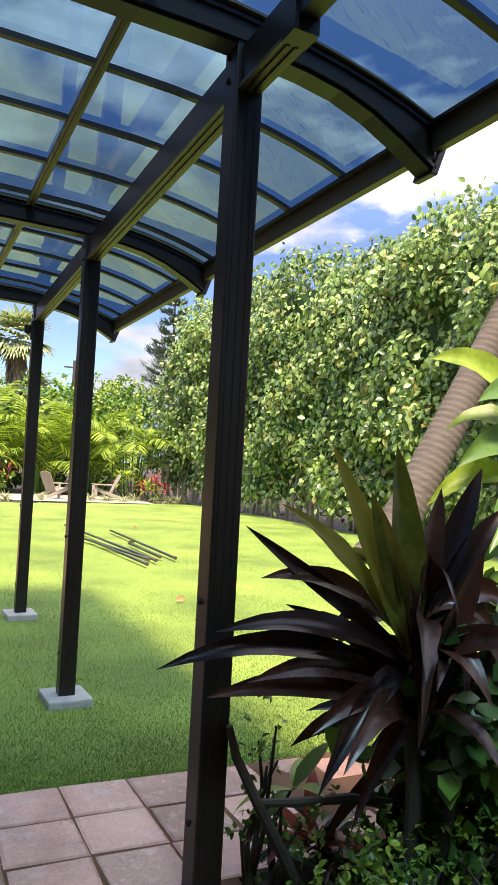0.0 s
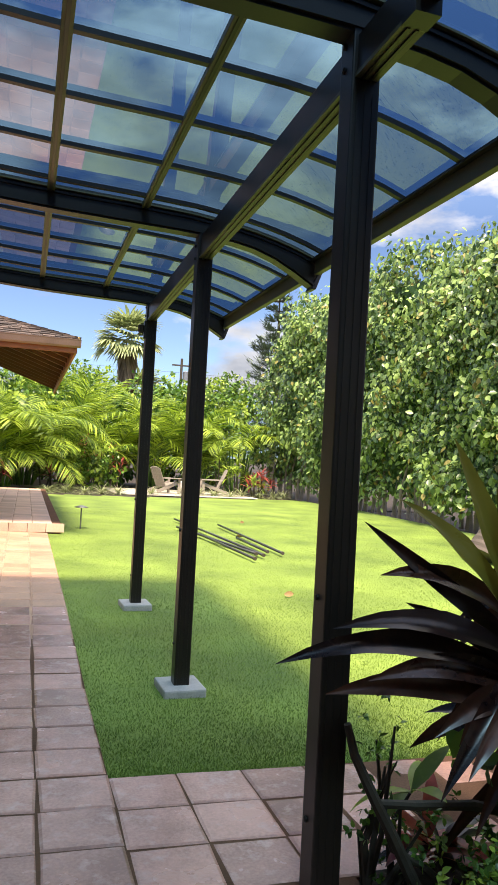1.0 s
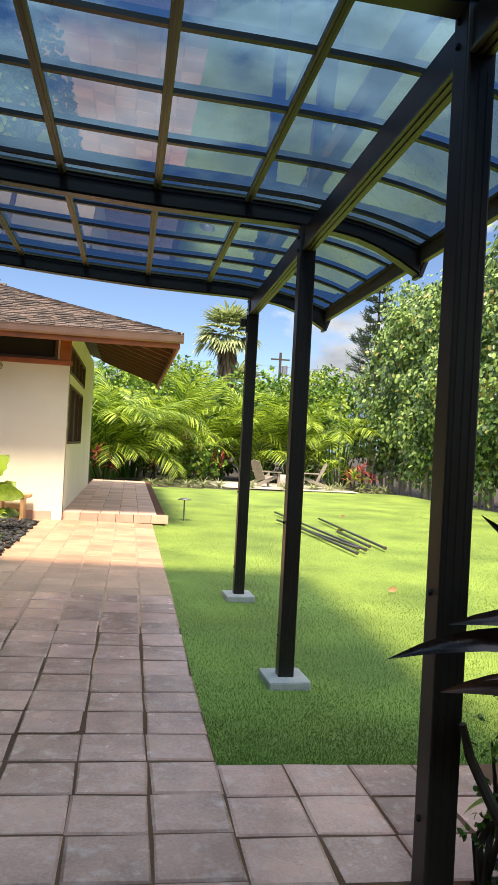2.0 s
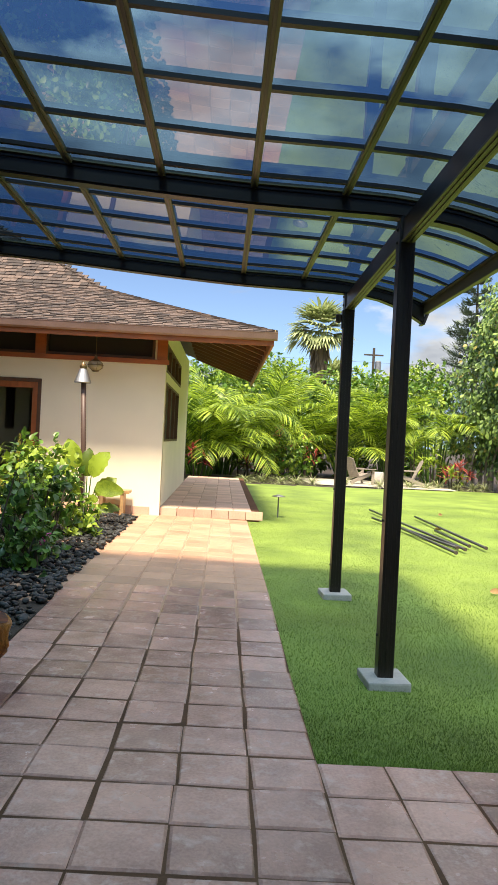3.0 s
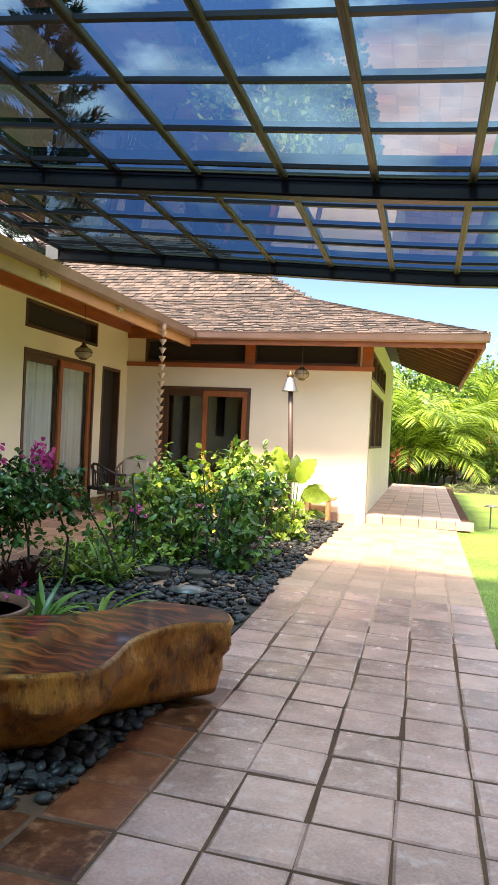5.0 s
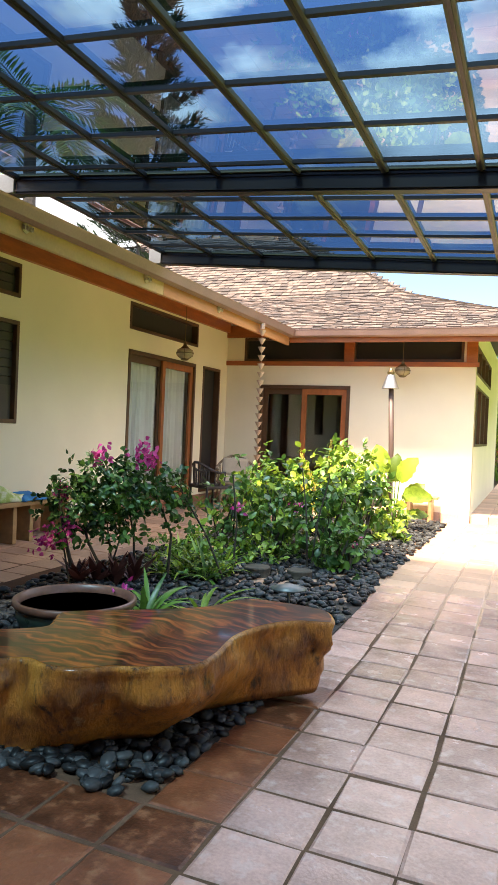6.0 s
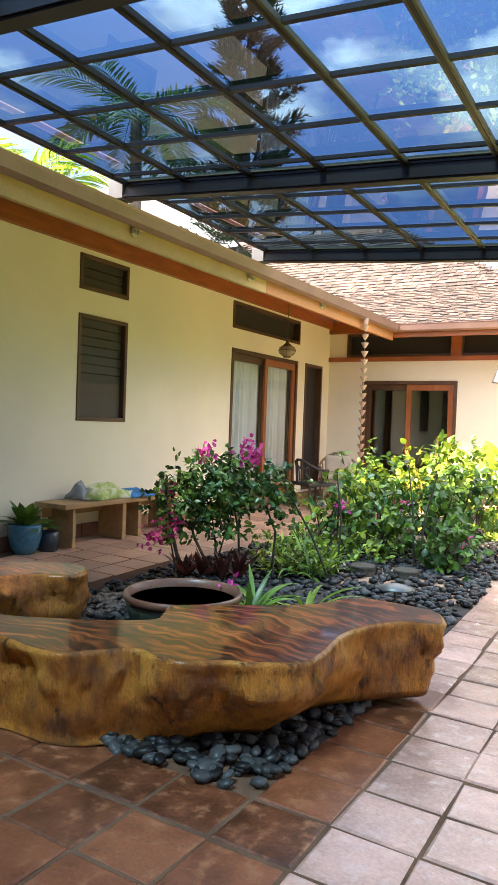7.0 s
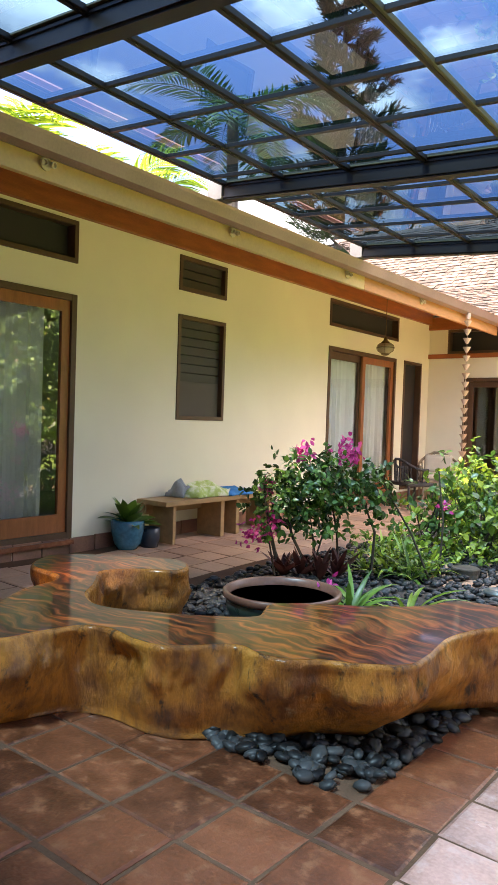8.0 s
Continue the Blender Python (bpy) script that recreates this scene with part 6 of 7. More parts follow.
# ---- leaning palm trunk ----
TRUNK = material("ringed_palm_bark", (0.088, 0.070, 0.057), 0.85, vary=0.4, scale=3, fine=30, bump=0.8, stretch=(1, 1, 5))
palm = tagged(empty("coconut_palm", 7.1, 7.0, ground_z(7.1, 7.0) - 0.05), "leaning coconut palm trunk with ringed grey bark", "palm")
bm = bmesh.new()
pts, rad = [], []
for k in range(240):
    u = k / 239
    x = 7.6 * u ** 0.95
    z = 13.4 * u
    pts.append((x, 0.15 * math.sin(2.5 * u), z))
    rad.append((0.37 - 0.15 * min(1, u * 1.6) + 0.12 * max(0, 1 - u * 18)) * (1 + 0.018 * (1 if k % 2 == 0 else -0.5)))
tube(bm, pts, rad, 30)
part("trunk", bm, TRUNK, palm)
frond_plant(palm, [((7.6, 0.1, 13.3), (math.cos(a) * 1.0, math.sin(a), 0.5 + 0.4 * math.sin(3 * a)), 3.6) for a in (k * math.tau / 14 for k in range(14))], 0.5, 34, PALM_LEAF, LEAF_MID, 12, 0.07, 1.4)

# ---- tall hedge ----
def hedge_row(name, x_of, y0, y1, height, leaves, seed, label):
    """A tall clipped mass of vines: trunks at the foot, a rough inner wall of shade, and many leaves on an uneven face."""
    r = np.random.RandomState(seed)
    t = tagged(empty(name, x_of(y0), y0, 0), label, "hedge")
    bx, by = x_of(y0), y0
    bm = bmesh.new()
    y = y0
    while y < y1:
        x = x_of(y) + r.uniform(0.15, 0.55)
        lean = r.uniform(-0.3, 0.3)
        bm = bmesh.new()
        tube(bm, [(x - bx, y - by, -0.1), (x - bx + 0.1 * lean, y - by + lean * 0.5, 0.8), (x - bx + 0.3, y - by + lean, 2.2)], [r.uniform(0.05, 0.10), 0.05, 0.03], 6)
        part("trunk", bm, BARK, t)
        y += r.uniform(0.22, 0.55)
    n = leaves // 5
    ys = r.uniform(y0, y1, n)
    top = np.array([height(v) for v in ys])
    zs = top * (0.06 + 0.94 * r.rand(n) ** 0.85)
    c, w, nn = [], [], []
    for yy, zz, tp in zip(ys, zs, top):
        puff = 1.3 * noise.noise((yy * 0.5, zz * 0.5, seed)) + 0.75 * noise.noise((yy * 1.3, zz * 1.1, seed + 3)) + 0.25 * noise.noise((yy * 3.1, zz * 2.4, seed + 6))
        round_in = 1.5 * max(0, (zz / tp - 0.78) / 0.22) ** 2 + 0.35 * max(0, (0.9 - zz) / 0.9)
        x = x_of(yy) - puff + round_in + abs(r.normal()) * 0.22
        zt = zz + (1.0 * noise.noise((yy * 1.3, 0, seed)) + 0.16 * r.normal() if zz > 0.9 * tp else 0)
        o = np.array([x - bx, yy - by, zt])
        tone = r.normal(size=3) * 0.35
        for q in range(5):
            d = np.array([-0.25, 0, -0.95]) + r.normal(size=3) * 0.55 + tone
            c.append(o + r.normal(size=3) * 0.16)
            w.append(d)
            nn.append(np.array([-0.8, -0.35, 0.55]) + r.normal(size=3) * 0.4)
    c, w, nn = np.array(c), np.array(w), np.array(nn)
    ln = r.uniform(0.12, 0.23, len(c))
    dry = r.rand(len(c)) < 0.05
    for sel, mat, nm in ((~dry, LEAF_HEDGE, "foliage"), (dry, LEAF_DRY, "yellow_foliage")):
        ob = leaves_mesh(nm, c[sel], w[sel], nn[sel], ln[sel], ln[sel] * r.uniform(0.5, 0.72, sel.sum()), mat, 0.22, 0.12)
        ob.parent = t
    # dark leaf-coloured sheet put in for the shade between the leaves
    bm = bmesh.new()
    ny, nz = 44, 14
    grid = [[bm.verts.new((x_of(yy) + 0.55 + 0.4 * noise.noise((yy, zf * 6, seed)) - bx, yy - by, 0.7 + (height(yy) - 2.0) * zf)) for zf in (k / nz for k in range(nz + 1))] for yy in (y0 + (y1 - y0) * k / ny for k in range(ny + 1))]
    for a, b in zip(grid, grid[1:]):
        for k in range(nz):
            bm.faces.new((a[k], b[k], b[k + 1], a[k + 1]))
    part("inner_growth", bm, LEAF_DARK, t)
    return t


hedge_row("tall_hedge", lambda y: 10.3 - 0.03 * (y - 8), 1.0, 13.0, lambda y: 7.85 + 0.4 * math.sin(y * 0.9) + 0.5 * noise.noise((y * 0.8, 0, 0)), 38000, 91, "tall wall of glossy green vine-like hedge leaves")
hedge_row("tall_hedge", lambda y: 10.1 - 0.06 * (y - 13), 13.0, 25.5, lambda y: 8.05 + 0.3 * math.sin(y * 1.3) + 0.5 * noise.noise((y * 0.8, 0, 5)), 32000, 92, "tall wall of green hedge narrowing towards the far bed")

# ---- far bed: areca palms, crotons, grasses ----
def areca(x, y, h, n, seed, mat=PALM_LEAF, label="clump of yellow-green areca palms", low=0.04, high=0.5, reach=1.0):
    r = random.Random(seed)
    t = tagged(empty("areca_palm", x, y, ground_z(x, y)), label, "palm", group="areca palms")
    fr, bm = [], bmesh.new()
    for k in range(n):
        a = k * 2.4 + r.uniform(-0.4, 0.4)
        rad = 0.75 * math.sqrt(r.random())
        bx, by = rad * math.cos(a), rad * math.sin(a)
        hz = h * r.uniform(low, high)
        tube(bm, [(bx * 0.6, by * 0.6, 0), (bx, by, hz)], [0.04, 0.03], 6)
        lean = r.uniform(0.15, 0.85)
        fr.append(((bx, by, hz), (math.cos(a) * lean, math.sin(a) * lean, 1), h * r.uniform(0.5, 0.75) * reach))
    tagged(part("cane_clump", bm, LEAF_MID, t), kind="stuff")
    frond_plant(t, fr, 0.60, 36, mat, LEAF_LIME, seed, 0.065, 1.7, 0.8, leaf_droop=0.5)
    return t


for k, (x, y, h, n) in enumerate(((-2.6, 23.0, 4.0, 24), (-0.5, 23.6, 4.3, 26), (-1.3, 22.2, 3.6, 24), (1.2, 26.5, 4.8, 22), (3.0, 27.2, 4.7, 22), (4.8, 27.0, 4.5, 22), (6.6, 27.0, 4.4, 22), (8.2, 26.0, 3.6, 18), (-4.6, 25, 4.2, 16))):
    areca(x, y, h, n, 100 + k)
leafy_bush("green_shrub", [(2.0, 23.6, 1.0, 0.9, 0.7, 0.85), (1.3, 23.4, 0.7, 0.5, 0.5, 0.5)], 1300, 0.16, (LEAF_MID, LEAF_LIME), "rounded bright green shrub behind the lawn", "shrub", 111, 6)
leafy_bush("far_hedge", [(x, 29.5 + 0.6 * math.sin(x), 2.2, 1.6, 1.0, 2.1) for x in (-7, -4.5, -2, 0.5, 3, 5.5, 8)], 24000, 0.24, (LEAF_MID, LEAF_LIME, LEAF_MID), "dense green boundary planting behind the palms", "hedge", 112, 8)
leafy_bush("background_tree", [(x, y, z, 2.0, 2.0, 1.6) for x, y, z in ((0.0, 36, 4.2), (2.2, 38, 4.4), (7.0, 38, 4.0), (10.5, 37, 4.4), (-4.0, 37, 4.6))], 20000, 0.24, (LEAF_MID, LEAF_LIME), "green tree tops behind the boundary", "tree", 113, 12)
for k, (x, y, h, mats) in enumerate(((0.55, 22.6, 0.9, (LEAF_RED, LEAF_OLIVE)), (1.9, 25.0, 2.2, (LEAF_RED, LEAF_BLACK)), (0.2, 23.4, 0.9, (LEAF_LIME, LEAF_OLIVE)), (2.9, 25.2, 1.8, (LEAF_RED, LEAF_OLIVE)),
                                     (7.6, 23.6, 1.5, (LEAF_LIME, LEAF_LIME)), (8.4, 23.0, 1.1, (LEAF_RED, LEAF_RED)), (7.0, 24.2, 1.8, (LEAF_LIME, LEAF_MID)), (8.0, 22.7, 0.8, (LEAF_LIME, LEAF_RED)), (-1.35, 21.0, 1.3, (LEAF_RED, LEAF_BLACK)))):
    t = tagged(empty("croton_plant", x, y, ground_z(x, y)), "croton with red and lime strap leaves" if LEAF_RED in mats else "lime-green strap-leaved bed plant", "plant", group="bed plants")
    for q in range(3):
        ox, oy, hh = 0.3 * math.cos(q * 2.1), 0.3 * math.sin(q * 2.1), h * (0.55 + 0.15 * q)
        part("stem", tube(bmesh.new(), [(ox * 0.5, oy * 0.5, 0), (ox, oy, hh)], [0.03, 0.02], 6), STEM, t)
        rosette("leaves", ox, oy, hh, 18, 0.42, 0.09, mats[q % 2], (15, 100), 0.7, 120 + 5 * k + q, t, "", hh * 0.5)
GRASSY = material("variegated_grass", (0.24, 0.30, 0.12), 0.6, vary=0.25, scale=3, fine=30, bump=0, hue=(0.40, 0.44, 0.24), per_island=0.8, translucent=0.3)
for k in range(16):
    x = 0.3 + 0.6 * k
    y = 20.7 + 0.33 * x - 0.012 * x * x + 0.25 * math.sin(k * 2.2)
    if 2.9 < x < 5.2 and k % 2:
        continue
    tuft = tagged(rosette("grass_tuft", 0, 0, 0, 110, 0.55, 0.020, GRASSY, (10, 85), 1.5, 200 + k), "pale variegated grass tuft at the lawn's edge", "grass", group="grass tufts")
    tuft.matrix_world = pose(x, y, ground_z(x, y) - 0.03)
gravel = tagged(mesh_object("gravel_seat", box(2.6, 7.8, 21.6, 25.6, 0.0, 0.02), material("pale_gravel", (0.48, 0.44, 0.38), 0.9, vary=0.3, scale=5, fine=60, bump=0.7)), "pale gravel sitting area by the chairs", "gravel", kind="structure")
gravel.location.z = ground_z(4, 23) - 0.03

# ---- deck chairs ----
GREY_WOOD = material("weathered_grey_wood", (0.30, 0.26, 0.22), 0.8, vary=0.25, scale=4, fine=50, bump=0.25, stretch=(1, 1, 4))


def adirondack(x, y, rz, label):
    t = tagged(empty("adirondack_chair", x, y, ground_z(x, y), rz), label, "chair", group="lawn chairs")
    for k in range(6):
        sx = -0.26 + 0.104 * k
        b = box(-0.047, 0.047, -0.011, 0.011, 0, 0.74 + 0.06 * math.cos((k - 2.5) * 0.6), 0.004)
        part("back_slat", b, GREY_WOOD, t).matrix_basis = pose(sx, 0.24, 0.24, -24, 0, 0)
    for k in range(6):
        part("seat_slat", box(-0.28, 0.28, -0.042, 0.042, -0.01, 0.01, 0.004), GREY_WOOD, t).matrix_basis = pose(0, -0.32 + 0.1 * k, 0.37 - 0.022 * k, -12, 0, 0)
    for s in (-1, 1):
        part("arm", box(s * 0.36 - 0.065, s * 0.36 + 0.065, -0.42, 0.36, 0.54, 0.565, 0.008), GREY_WOOD, t)
        part("front_leg", box(s * 0.33 - 0.02, s * 0.33 + 0.02, -0.40, -0.30, 0, 0.539, 0.006), GREY_WOOD, t)
        part("rear_leg", box(-0.018, 0.018, -0.95, 0.0, -0.06, 0.06, 0.006), GREY_WOOD, t).matrix_basis = pose(s * 0.285, 0.60, 0.06, -20, 0, 0) @ pose(0, 0.0, 0.0)
    return t


adirondack(4.62, 23.0, 115, "weathered grey wooden garden chair facing the lawn")
adirondack(6.35, 23.0, -115 + 20, "weathered grey wooden garden chair beside a low table")
tbl = tagged(empty("side_table", 5.4, 23.5, ground_z(5.4, 23.5)), "small pale round stool between the chairs", "table")
part("drum", lathe(bmesh.new(), [(0.2, 0), (0.22, 0.2), (0.21, 0.42), (0.19, 0.44)], 20), CONCRETE, tbl, "", True)

# ---- pipes on the lawn ----
PIPE = material("dark_bronze_pipe", (0.05, 0.055, 0.06), 0.35, metal=0.4, vary=0.2, scale=5, fine=60, bump=0.05)
for x0, y0, x1, y1 in ((3.52, 7.35, 3.60, 11.6), (3.32, 7.5, 3.35, 9.35), (3.05, 7.25, 2.55, 10.9), (2.85, 6.7, 2.75, 9.8), (3.12, 7.1, 2.85, 12.6)):
    d = Vector((x1 - x0, y1 - y0, 0))
    pipe = tagged(empty("aluminium_pipe", x0, y0, ground_z(x0, y0) + 0.022), "long dark metal pipe lying on the lawn", "pipe", group="pipes on the lawn")
    dz = ground_z(x1, y1) - ground_z(x0, y0)
    rod = part("tube", tube(bmesh.new(), [(0, 0, 0.02), (d.x, d.y, dz + 0.02)], [0.021, 0.021], 12), PIPE, pipe, "", True)
    part("end_cap", tube(bmesh.new(), [tuple(-d.normalized() * 0.012 + Vector((0, 0, 0.02))), tuple(d.normalized() * 0.03 + Vector((0, 0, 0.02)))], [0.027, 0.027], 12), STEM, rod)

# ---- distance: fan palm, poles, pines, hills ----
fan = tagged(empty("fan_palm", 5.9, 46.0, 0.0), "tall fan palm with a skirt of dry leaves", "palm")
part("trunk", tube(bmesh.new(), [(0, 0, 0), (0.1, 0, 4), (0, 0, 8.6)], [0.32, 0.28, 0.26], 12), BARK, fan)
rr = random.Random(4)
bm, bs = bmesh.new(), bmesh.new()
for k in range(84):
    a, el = k * 2.4, rr.uniform(-0.35, 1.45)
    way = Vector((math.cos(a) * math.cos(el), math.sin(a) * math.cos(el), math.sin(el)))
    hub = Vector((0, 0, 8.9)) + way * rr.uniform(0.9, 1.5)
    for q in range(9):
        s = (q - 4) * 0.2
        side = way.cross(Vector((0, 0, 1))).normalized()
        blade(bm, hub, way * math.cos(s) + side * math.sin(s), Vector((0, 0, 1)), rr.uniform(1.2, 1.7), 0.19, 0.8, 4, 0.2)
for k in range(130):
    a = k * 2.4
    z = rr.uniform(6.6, 8.9)
    blade(bs, (0.3 * math.cos(a), 0.3 * math.sin(a), z), (math.cos(a) * 0.45, math.sin(a) * 0.45, -1), (math.cos(a), math.sin(a), 0.3), rr.uniform(1.0, 1.9), 0.28, 0.2, 4, 0.2)
part("crown", bm, PALM_FAR, fan, "", True)
part("dry_skirt", bs, THATCH, fan, "brown skirt of dead fronds", True)
fan2 = copy_thing(fan, pose(7.7, 52, -3.2))


def norfolk(x, y, h, seed, label="dark Norfolk pine rising behind the garden", wide=0.24, thick=1.0, mat=None):
    """A tall pine: tiers of limbs that sag and turn up at the tips, thick with brushes of needles."""
    r = random.Random(seed)
    t = tagged(empty("norfolk_pine", x, y, 0), label, "tree", group="pines")
    bm = bmesh.new()
    tube(bm, [(0, 0, 0), (0.1, 0, h * 0.5), (0, 0, h)], [0.30, 0.18, 0.04], 10)
    c, w, nn = [], [], []
    z = h * 0.2
    while z < h * 0.98:
        n = r.randrange(5, 8)
        ln = ((h - z) * wide + 0.5) * r.uniform(0.75, 1.15)
        for k in range(n):
            a = k * math.tau / n + r.uniform(-0.4, 0.4)
            lk = ln * r.uniform(0.7, 1.1)
            tip = Vector((math.cos(a) * lk, math.sin(a) * lk, r.uniform(-0.02, 0.22) * lk))
            sag = r.uniform(0.15, 0.45) * lk
            tube(bm, [(0, 0, z), tuple(Vector((0, 0, z)) + tip * 0.5 - Vector((0, 0, sag * 0.5))), tuple(Vector((0, 0, z)) + tip)], [0.05, 0.03, 0.012], 5, False)
            for q in range(int((60 + lk * 70) * thick)):
                u = r.uniform(0.18, 1.0) ** 0.7
                p = Vector((0, 0, z)) + tip * u - Vector((0, 0, 2 * sag * u * (1 - u)))
                p += Vector((r.gauss(0, 0.10), r.gauss(0, 0.10), r.gauss(0.05, 0.09))) * min(1.6, lk * 0.6)
                s = 1 if q % 2 else -1
                c.append(tuple(p))
                w.append((math.cos(a) * 0.7 - s * math.sin(a) * r.uniform(0.2, 1), math.sin(a) * 0.7 + s * math.cos(a) * r.uniform(0.2, 1), r.uniform(-0.1, 0.8)))
                nn.append((r.uniform(-0.6, 0.6), r.uniform(-0.6, 0.6), 1))
        z += r.uniform(0.45, 0.8)
    part("trunk", bm, STEM, t)
    m = len(c)
    rs = np.random.RandomState(seed)
    ob = leaves_mesh("needles", c, w, nn, rs.uniform(0.25, 0.55, m), rs.uniform(0.04, 0.075, m), mat or PINE, 0.3, -0.1)
    ob.parent = t
    return t


norfolk(-15.5, 21.5, 21, 7, wide=0.20)
norfolk(16.0, 44.0, 13.2, 8, "soft grey-green pine rising above the hedge", 0.3, 0.7, PINE_HAZED)
cocos = tagged(empty("coconut_palm", -13.5, 12.0, 0), "coconut palm behind the house with drooping fronds", "palm")
part("trunk", tube(bmesh.new(), [(0, 0, 0), (0.4, 0, 5), (0.2, 0.1, 9.6)], [0.25, 0.18, 0.15], 12), TRUNK, cocos)
frond_plant(cocos, [((0.2, 0.1, 9.6), (math.cos(a), math.sin(a), 0.5 + 0.4 * math.sin(3 * a)), 3.2) for a in (k * math.tau / 13 for k in range(13))], 0.6, 40, LEAF_DARK, LEAF_DARK, 14, 0.07, 1.5)
for k, (x, y) in enumerate(((-12.2, -1.5), (-12.4, 1.3), (-12.3, 4.2), (-12.5, 7.0))):
    t = areca(x, y, 7.2, 30, 300 + k, low=0.45, high=0.78, reach=0.42)
    t["label"] = "tall yellow-green palms rising behind the house roof"
pole = tagged(empty("utility_pole", 14.6, 70.0, 0), "wooden utility pole with a crossarm and wires", "utility pole")
part("mast", tube(bmesh.new(), [(0, 0, 0), (0, 0, 11.5)], [0.17, 0.13], 10), STEM, pole)
part("crossarm", box(-1.0, 1.0, -0.07, 0.07, 10.7, 10.85), STEM, pole)
part("transformer", lathe(bmesh.new(), [(0.3, 9.0), (0.32, 9.1), (0.32, 10.1), (0.2, 10.2)], 14, (0.5, 0, 0)), STEEL, pole)
for z in (10.9, 9.6):
    part("wire", tube(bmesh.new(), [(-60 + 12 * k, 0, z - 0.9 * (1 - (abs(k - 5) / 5) ** 2)) for k in range(11)], [0.012] * 11, 4), STEM, pole)
# the blue haze of distance is put into the hills' base colour
HILL = material("haze_tinted_hill", (0.10, 0.17, 0.24), 1.0, vary=0.15, scale=0.01, fine=0.1, bump=0)
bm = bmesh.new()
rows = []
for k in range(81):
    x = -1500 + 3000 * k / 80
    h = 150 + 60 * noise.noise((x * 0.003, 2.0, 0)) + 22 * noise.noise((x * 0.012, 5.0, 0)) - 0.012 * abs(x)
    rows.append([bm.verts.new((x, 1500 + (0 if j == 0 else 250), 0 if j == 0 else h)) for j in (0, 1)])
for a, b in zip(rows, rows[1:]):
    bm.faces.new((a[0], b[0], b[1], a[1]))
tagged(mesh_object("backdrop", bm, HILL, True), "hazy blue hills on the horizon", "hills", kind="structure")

# ---- grass ----
r_np = np.random.RandomState(17)
gy = r_np.uniform(0.0, 1, 210000) ** 1.7 * 15.0
gx = r_np.uniform(0.0, 1, 210000) * (2.6 + 0.6 * gy)
keepers = [(x, y) for x, y in zip(gx, gy) if lawn_edge(x, y)]
n = len(keepers)
gx = np.array([q[0] for q in keepers])
base = np.array([(x, y, ground_z(x, y) - 0.024) for x, y in keepers])
hgt = r_np.uniform(0.009, 0.020, n)[:, None]
lean = r_np.normal(size=(n, 3)) * np.array([0.5, 0.5, 0.0]) + np.array([0, 0, 1.0])
turn_g = r_np.uniform(0, math.tau, n)
side = np.stack([np.cos(turn_g), np.sin(turn_g), np.zeros(n)], 1) * 0.0019
vv = np.stack([base - side, base + side, base + side * 0.6 + lean * hgt * 0.6, base + lean * hgt], 1).reshape(-1, 3)
ff = [(4 * k, 4 * k + 1, 4 * k + 2, 4 * k + 3) for k in range(n)]
me = bpy.data.meshes.new("grass")
me.from_pydata(vv.tolist(), [], ff)
me.materials.append(GRASS)
tagged(new("grass", me), "short mown grass blades", "grass", kind="stuff")
FALLEN = material("fallen_leaf", (0.35, 0.22, 0.10), 0.7, vary=0.3, scale=6, fine=30, bump=0)
for k, (x, y) in enumerate(((2.35, 4.1), (1.1, 6.4), (3.6, 9.8), (1.55, 8.9), (4.4, 12.6))):
    lf = broad_leaf(bmesh.new(), (0, 0, 0.0), (0.12, 0.03, 0.004), 0.06, 0.05)
    ob = tagged(mesh_object("fallen_leaf", lf, FALLEN, True), "dry brown fallen leaf on the grass", "leaf", group="fallen leaves")
    ob.matrix_world = pose(x, y, ground_z(x, y) + 0.018, 0, 0, 70 * k)


# ---- paving tiles, piece by piece ----
def tile_mesh(name, mat, seed):
    r = random.Random(seed)
    bm = bmesh.new()
    h, e = 0.1510, 0.012
    j = lambda: r.uniform(-0.004, 0.004)
    corners = [(-h, -h), (h, -h), (h, h), (-h, h)]
    low = [bm.verts.new((x + j(), y + j(), -0.02)) for x, y in corners]
    rim = [bm.verts.new((v.co.x, v.co.y, -0.006)) for v in low]
    top = [bm.verts.new((v.co.x * (1 - e / h), v.co.y * (1 - e / h), 0.0 + r.uniform(-0.0015, 0.0015))) for v in low]
    mid = bm.verts.new((0, 0, r.uniform(-0.002, 0.002)))
    for a, b in ((low, rim), (rim, top)):
        for i in range(4):
            bm.faces.new((a[i], a[(i + 1) % 4], b[(i + 1) % 4], b[i]))
    for i in range(4):
        bm.faces.new((top[i], top[(i + 1) % 4], mid))
    me = bpy.data.meshes.new(name)
    bm.to_mesh(me)
    bm.free()
    me.materials.append(mat)
    return me


TILES = {mat: [tile_mesh("tile", mat, 10 * i + k) for k in range(4)] for i, mat in enumerate((TILE, TILE_RED, TILE_FAR, TILE_PINK))}
rng = random.Random(11)
spots = []
for i in range(-20, 15):
    for jrow in range(-26, 31):
        x = (i + 0.5) * P
        y = (jrow + 0.5) * P + (0.035 if x < 0 else 0.0)
        if x < 0:
            if x < XA + 0.12 or y > 9.35 or y < -6.5 or inside(x, y, BED) or (x < -1.86 and inside(x + 0.12, y, BED)) or (x < -1.86 and inside(x, y + 0.1, BED)):
                continue
        else:
            if y > -0.05 or y < -6.5 or (x > 0.76 and y < -0.93) or x > 4.4:
                continue
        spots.append((x, y, i, jrow))
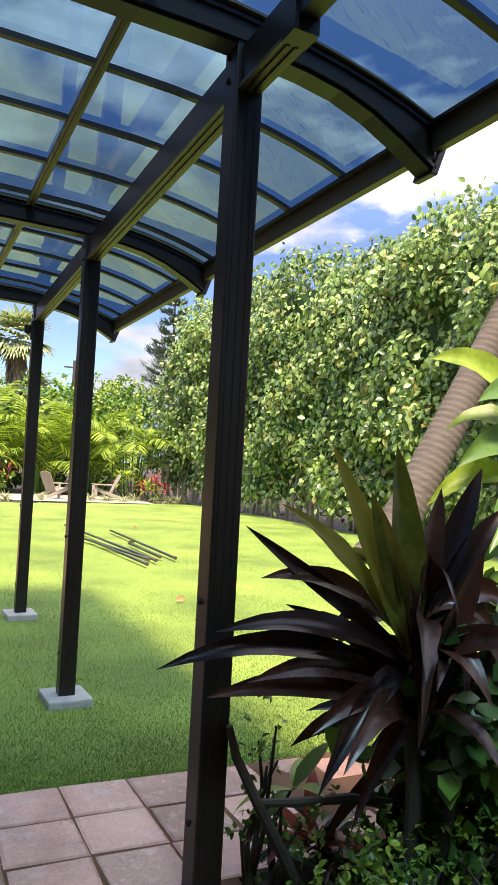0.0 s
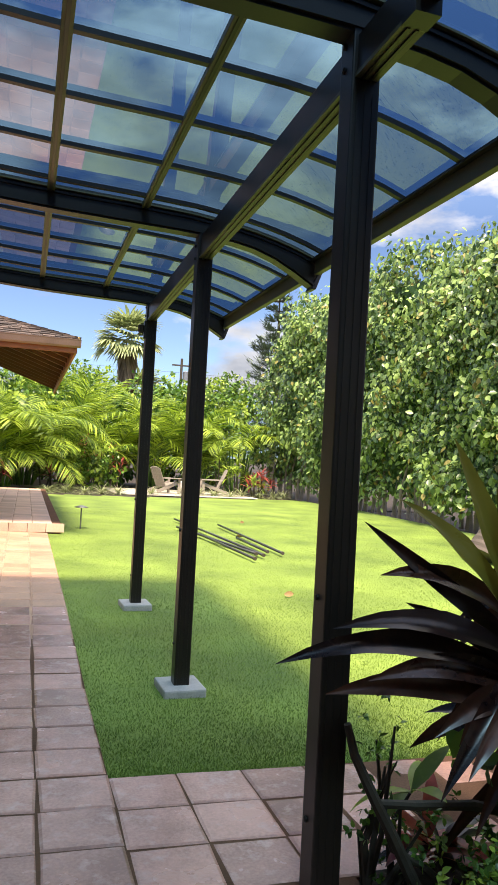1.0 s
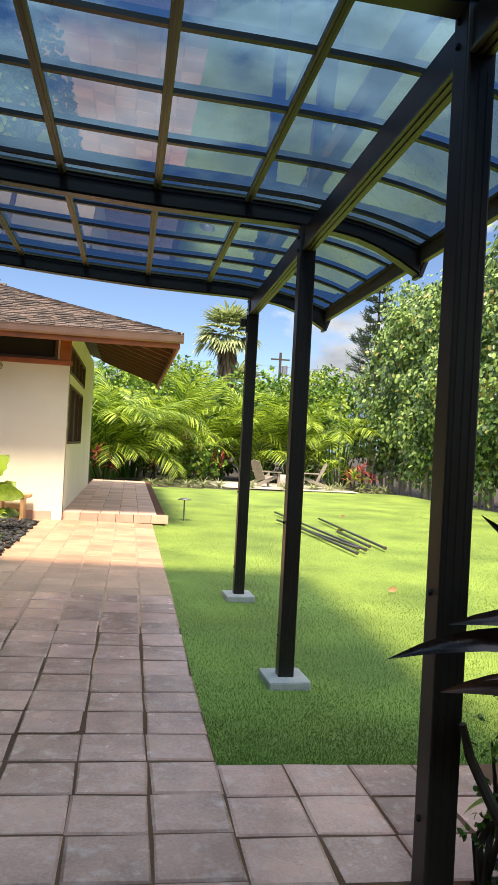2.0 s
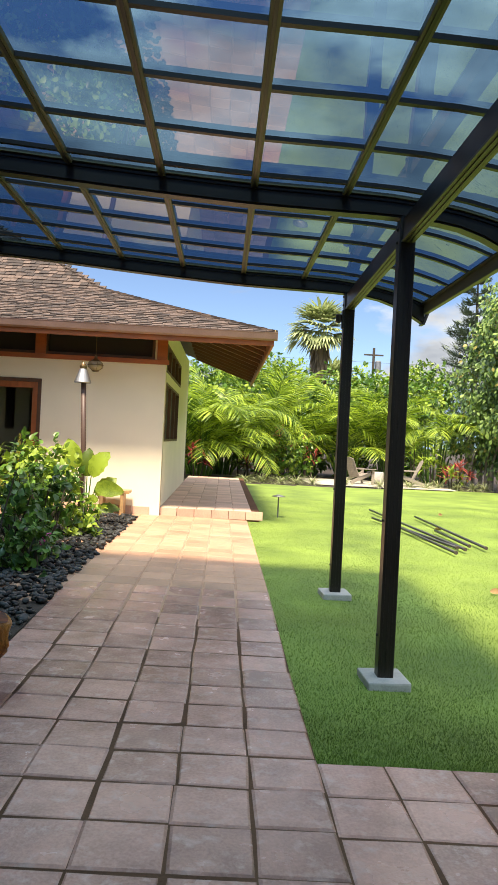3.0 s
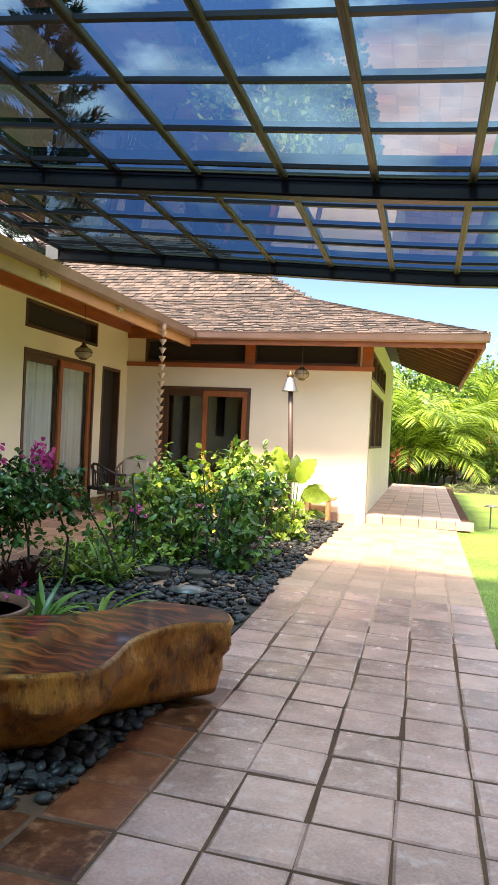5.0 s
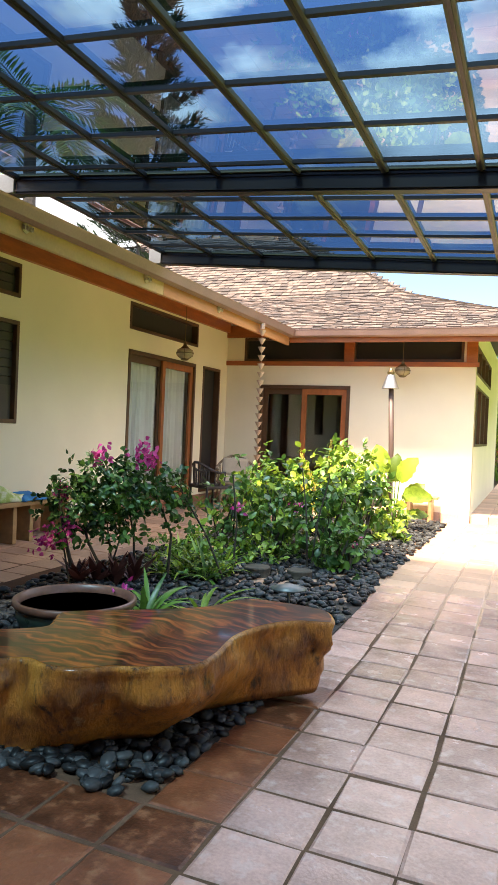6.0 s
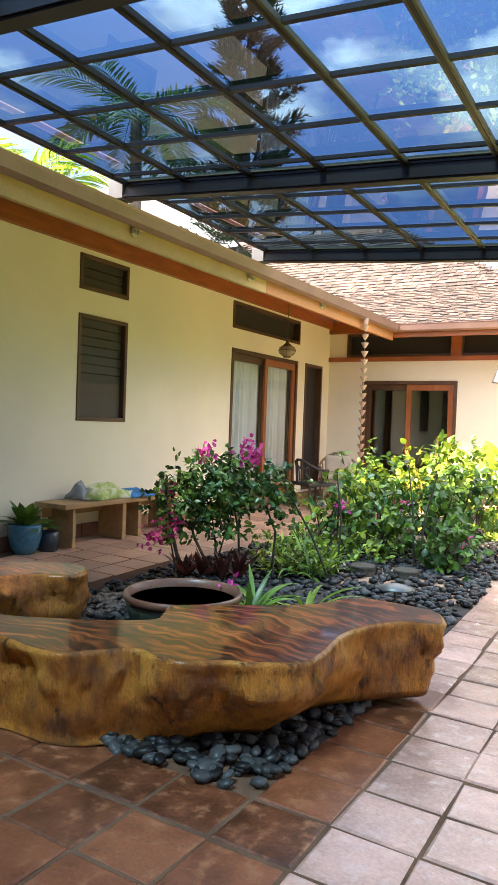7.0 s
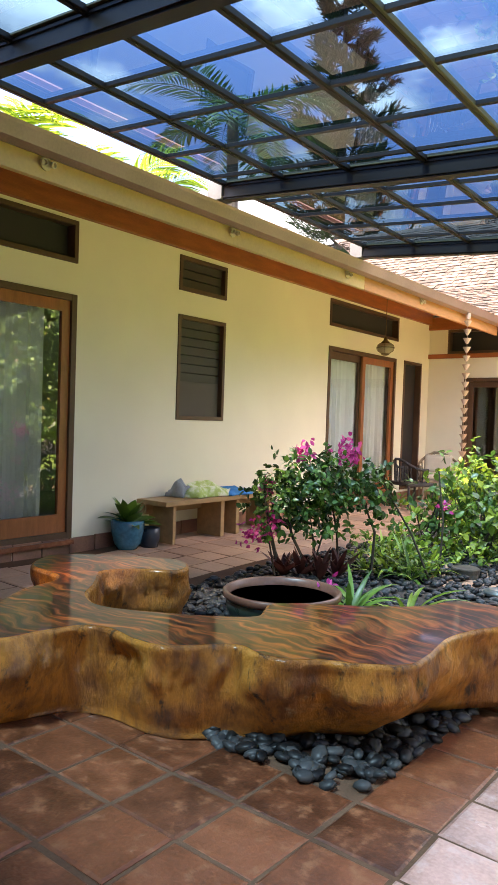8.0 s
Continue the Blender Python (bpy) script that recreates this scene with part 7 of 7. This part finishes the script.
spots.sort(key=lambda s: (s[0] + 0.9) ** 2 + (s[1] + 0.6) ** 2)
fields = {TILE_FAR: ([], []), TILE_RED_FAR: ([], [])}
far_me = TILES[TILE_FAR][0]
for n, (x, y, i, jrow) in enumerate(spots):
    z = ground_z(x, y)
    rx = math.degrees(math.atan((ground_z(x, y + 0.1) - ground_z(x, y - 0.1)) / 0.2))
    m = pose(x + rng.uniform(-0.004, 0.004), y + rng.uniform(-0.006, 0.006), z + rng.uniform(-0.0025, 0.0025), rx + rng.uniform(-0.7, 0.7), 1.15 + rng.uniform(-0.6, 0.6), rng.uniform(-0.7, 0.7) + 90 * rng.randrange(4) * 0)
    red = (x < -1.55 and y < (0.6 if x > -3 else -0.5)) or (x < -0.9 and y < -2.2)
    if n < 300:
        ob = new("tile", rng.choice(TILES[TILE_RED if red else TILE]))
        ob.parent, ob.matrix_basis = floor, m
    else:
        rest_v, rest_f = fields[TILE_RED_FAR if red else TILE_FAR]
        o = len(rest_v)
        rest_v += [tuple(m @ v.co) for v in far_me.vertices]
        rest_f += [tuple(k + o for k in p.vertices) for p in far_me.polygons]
for mat, (rest_v, rest_f) in fields.items():
    me = bpy.data.meshes.new("tile_field")
    me.from_pydata(rest_v, [], rest_f)
    me.materials.append(mat)
    field = tagged(new("tile_field", me), "rows of warm terracotta tiles", kind="stuff")
    field.parent = floor
# the raised walkway's own tiles and its step edge
for i in range(5):
    for jrow in range(32):
        x, y = -1.39 + 0.325 * i, 9.62 + 0.325 * jrow
        ob = new("tile", TILES[TILE_PINK][jrow % 4])
        ob.parent, ob.matrix_basis = walkway, pose(x, y, ZW, 0, 0, rng.uniform(-0.6, 0.6)) @ Matrix.Diagonal((1.06, 1.055, 1, 1))
riser_me = base_me.copy()
riser_me.materials.clear()
riser_me.materials.append(TILE_PINK)
for i in range(6):
    ob = new("step_tile", riser_me)
    ob.parent, ob.matrix_basis = walkway, pose(-1.40 + 0.305 * i, 9.446, ZW - 0.157, 0, 0, -90)
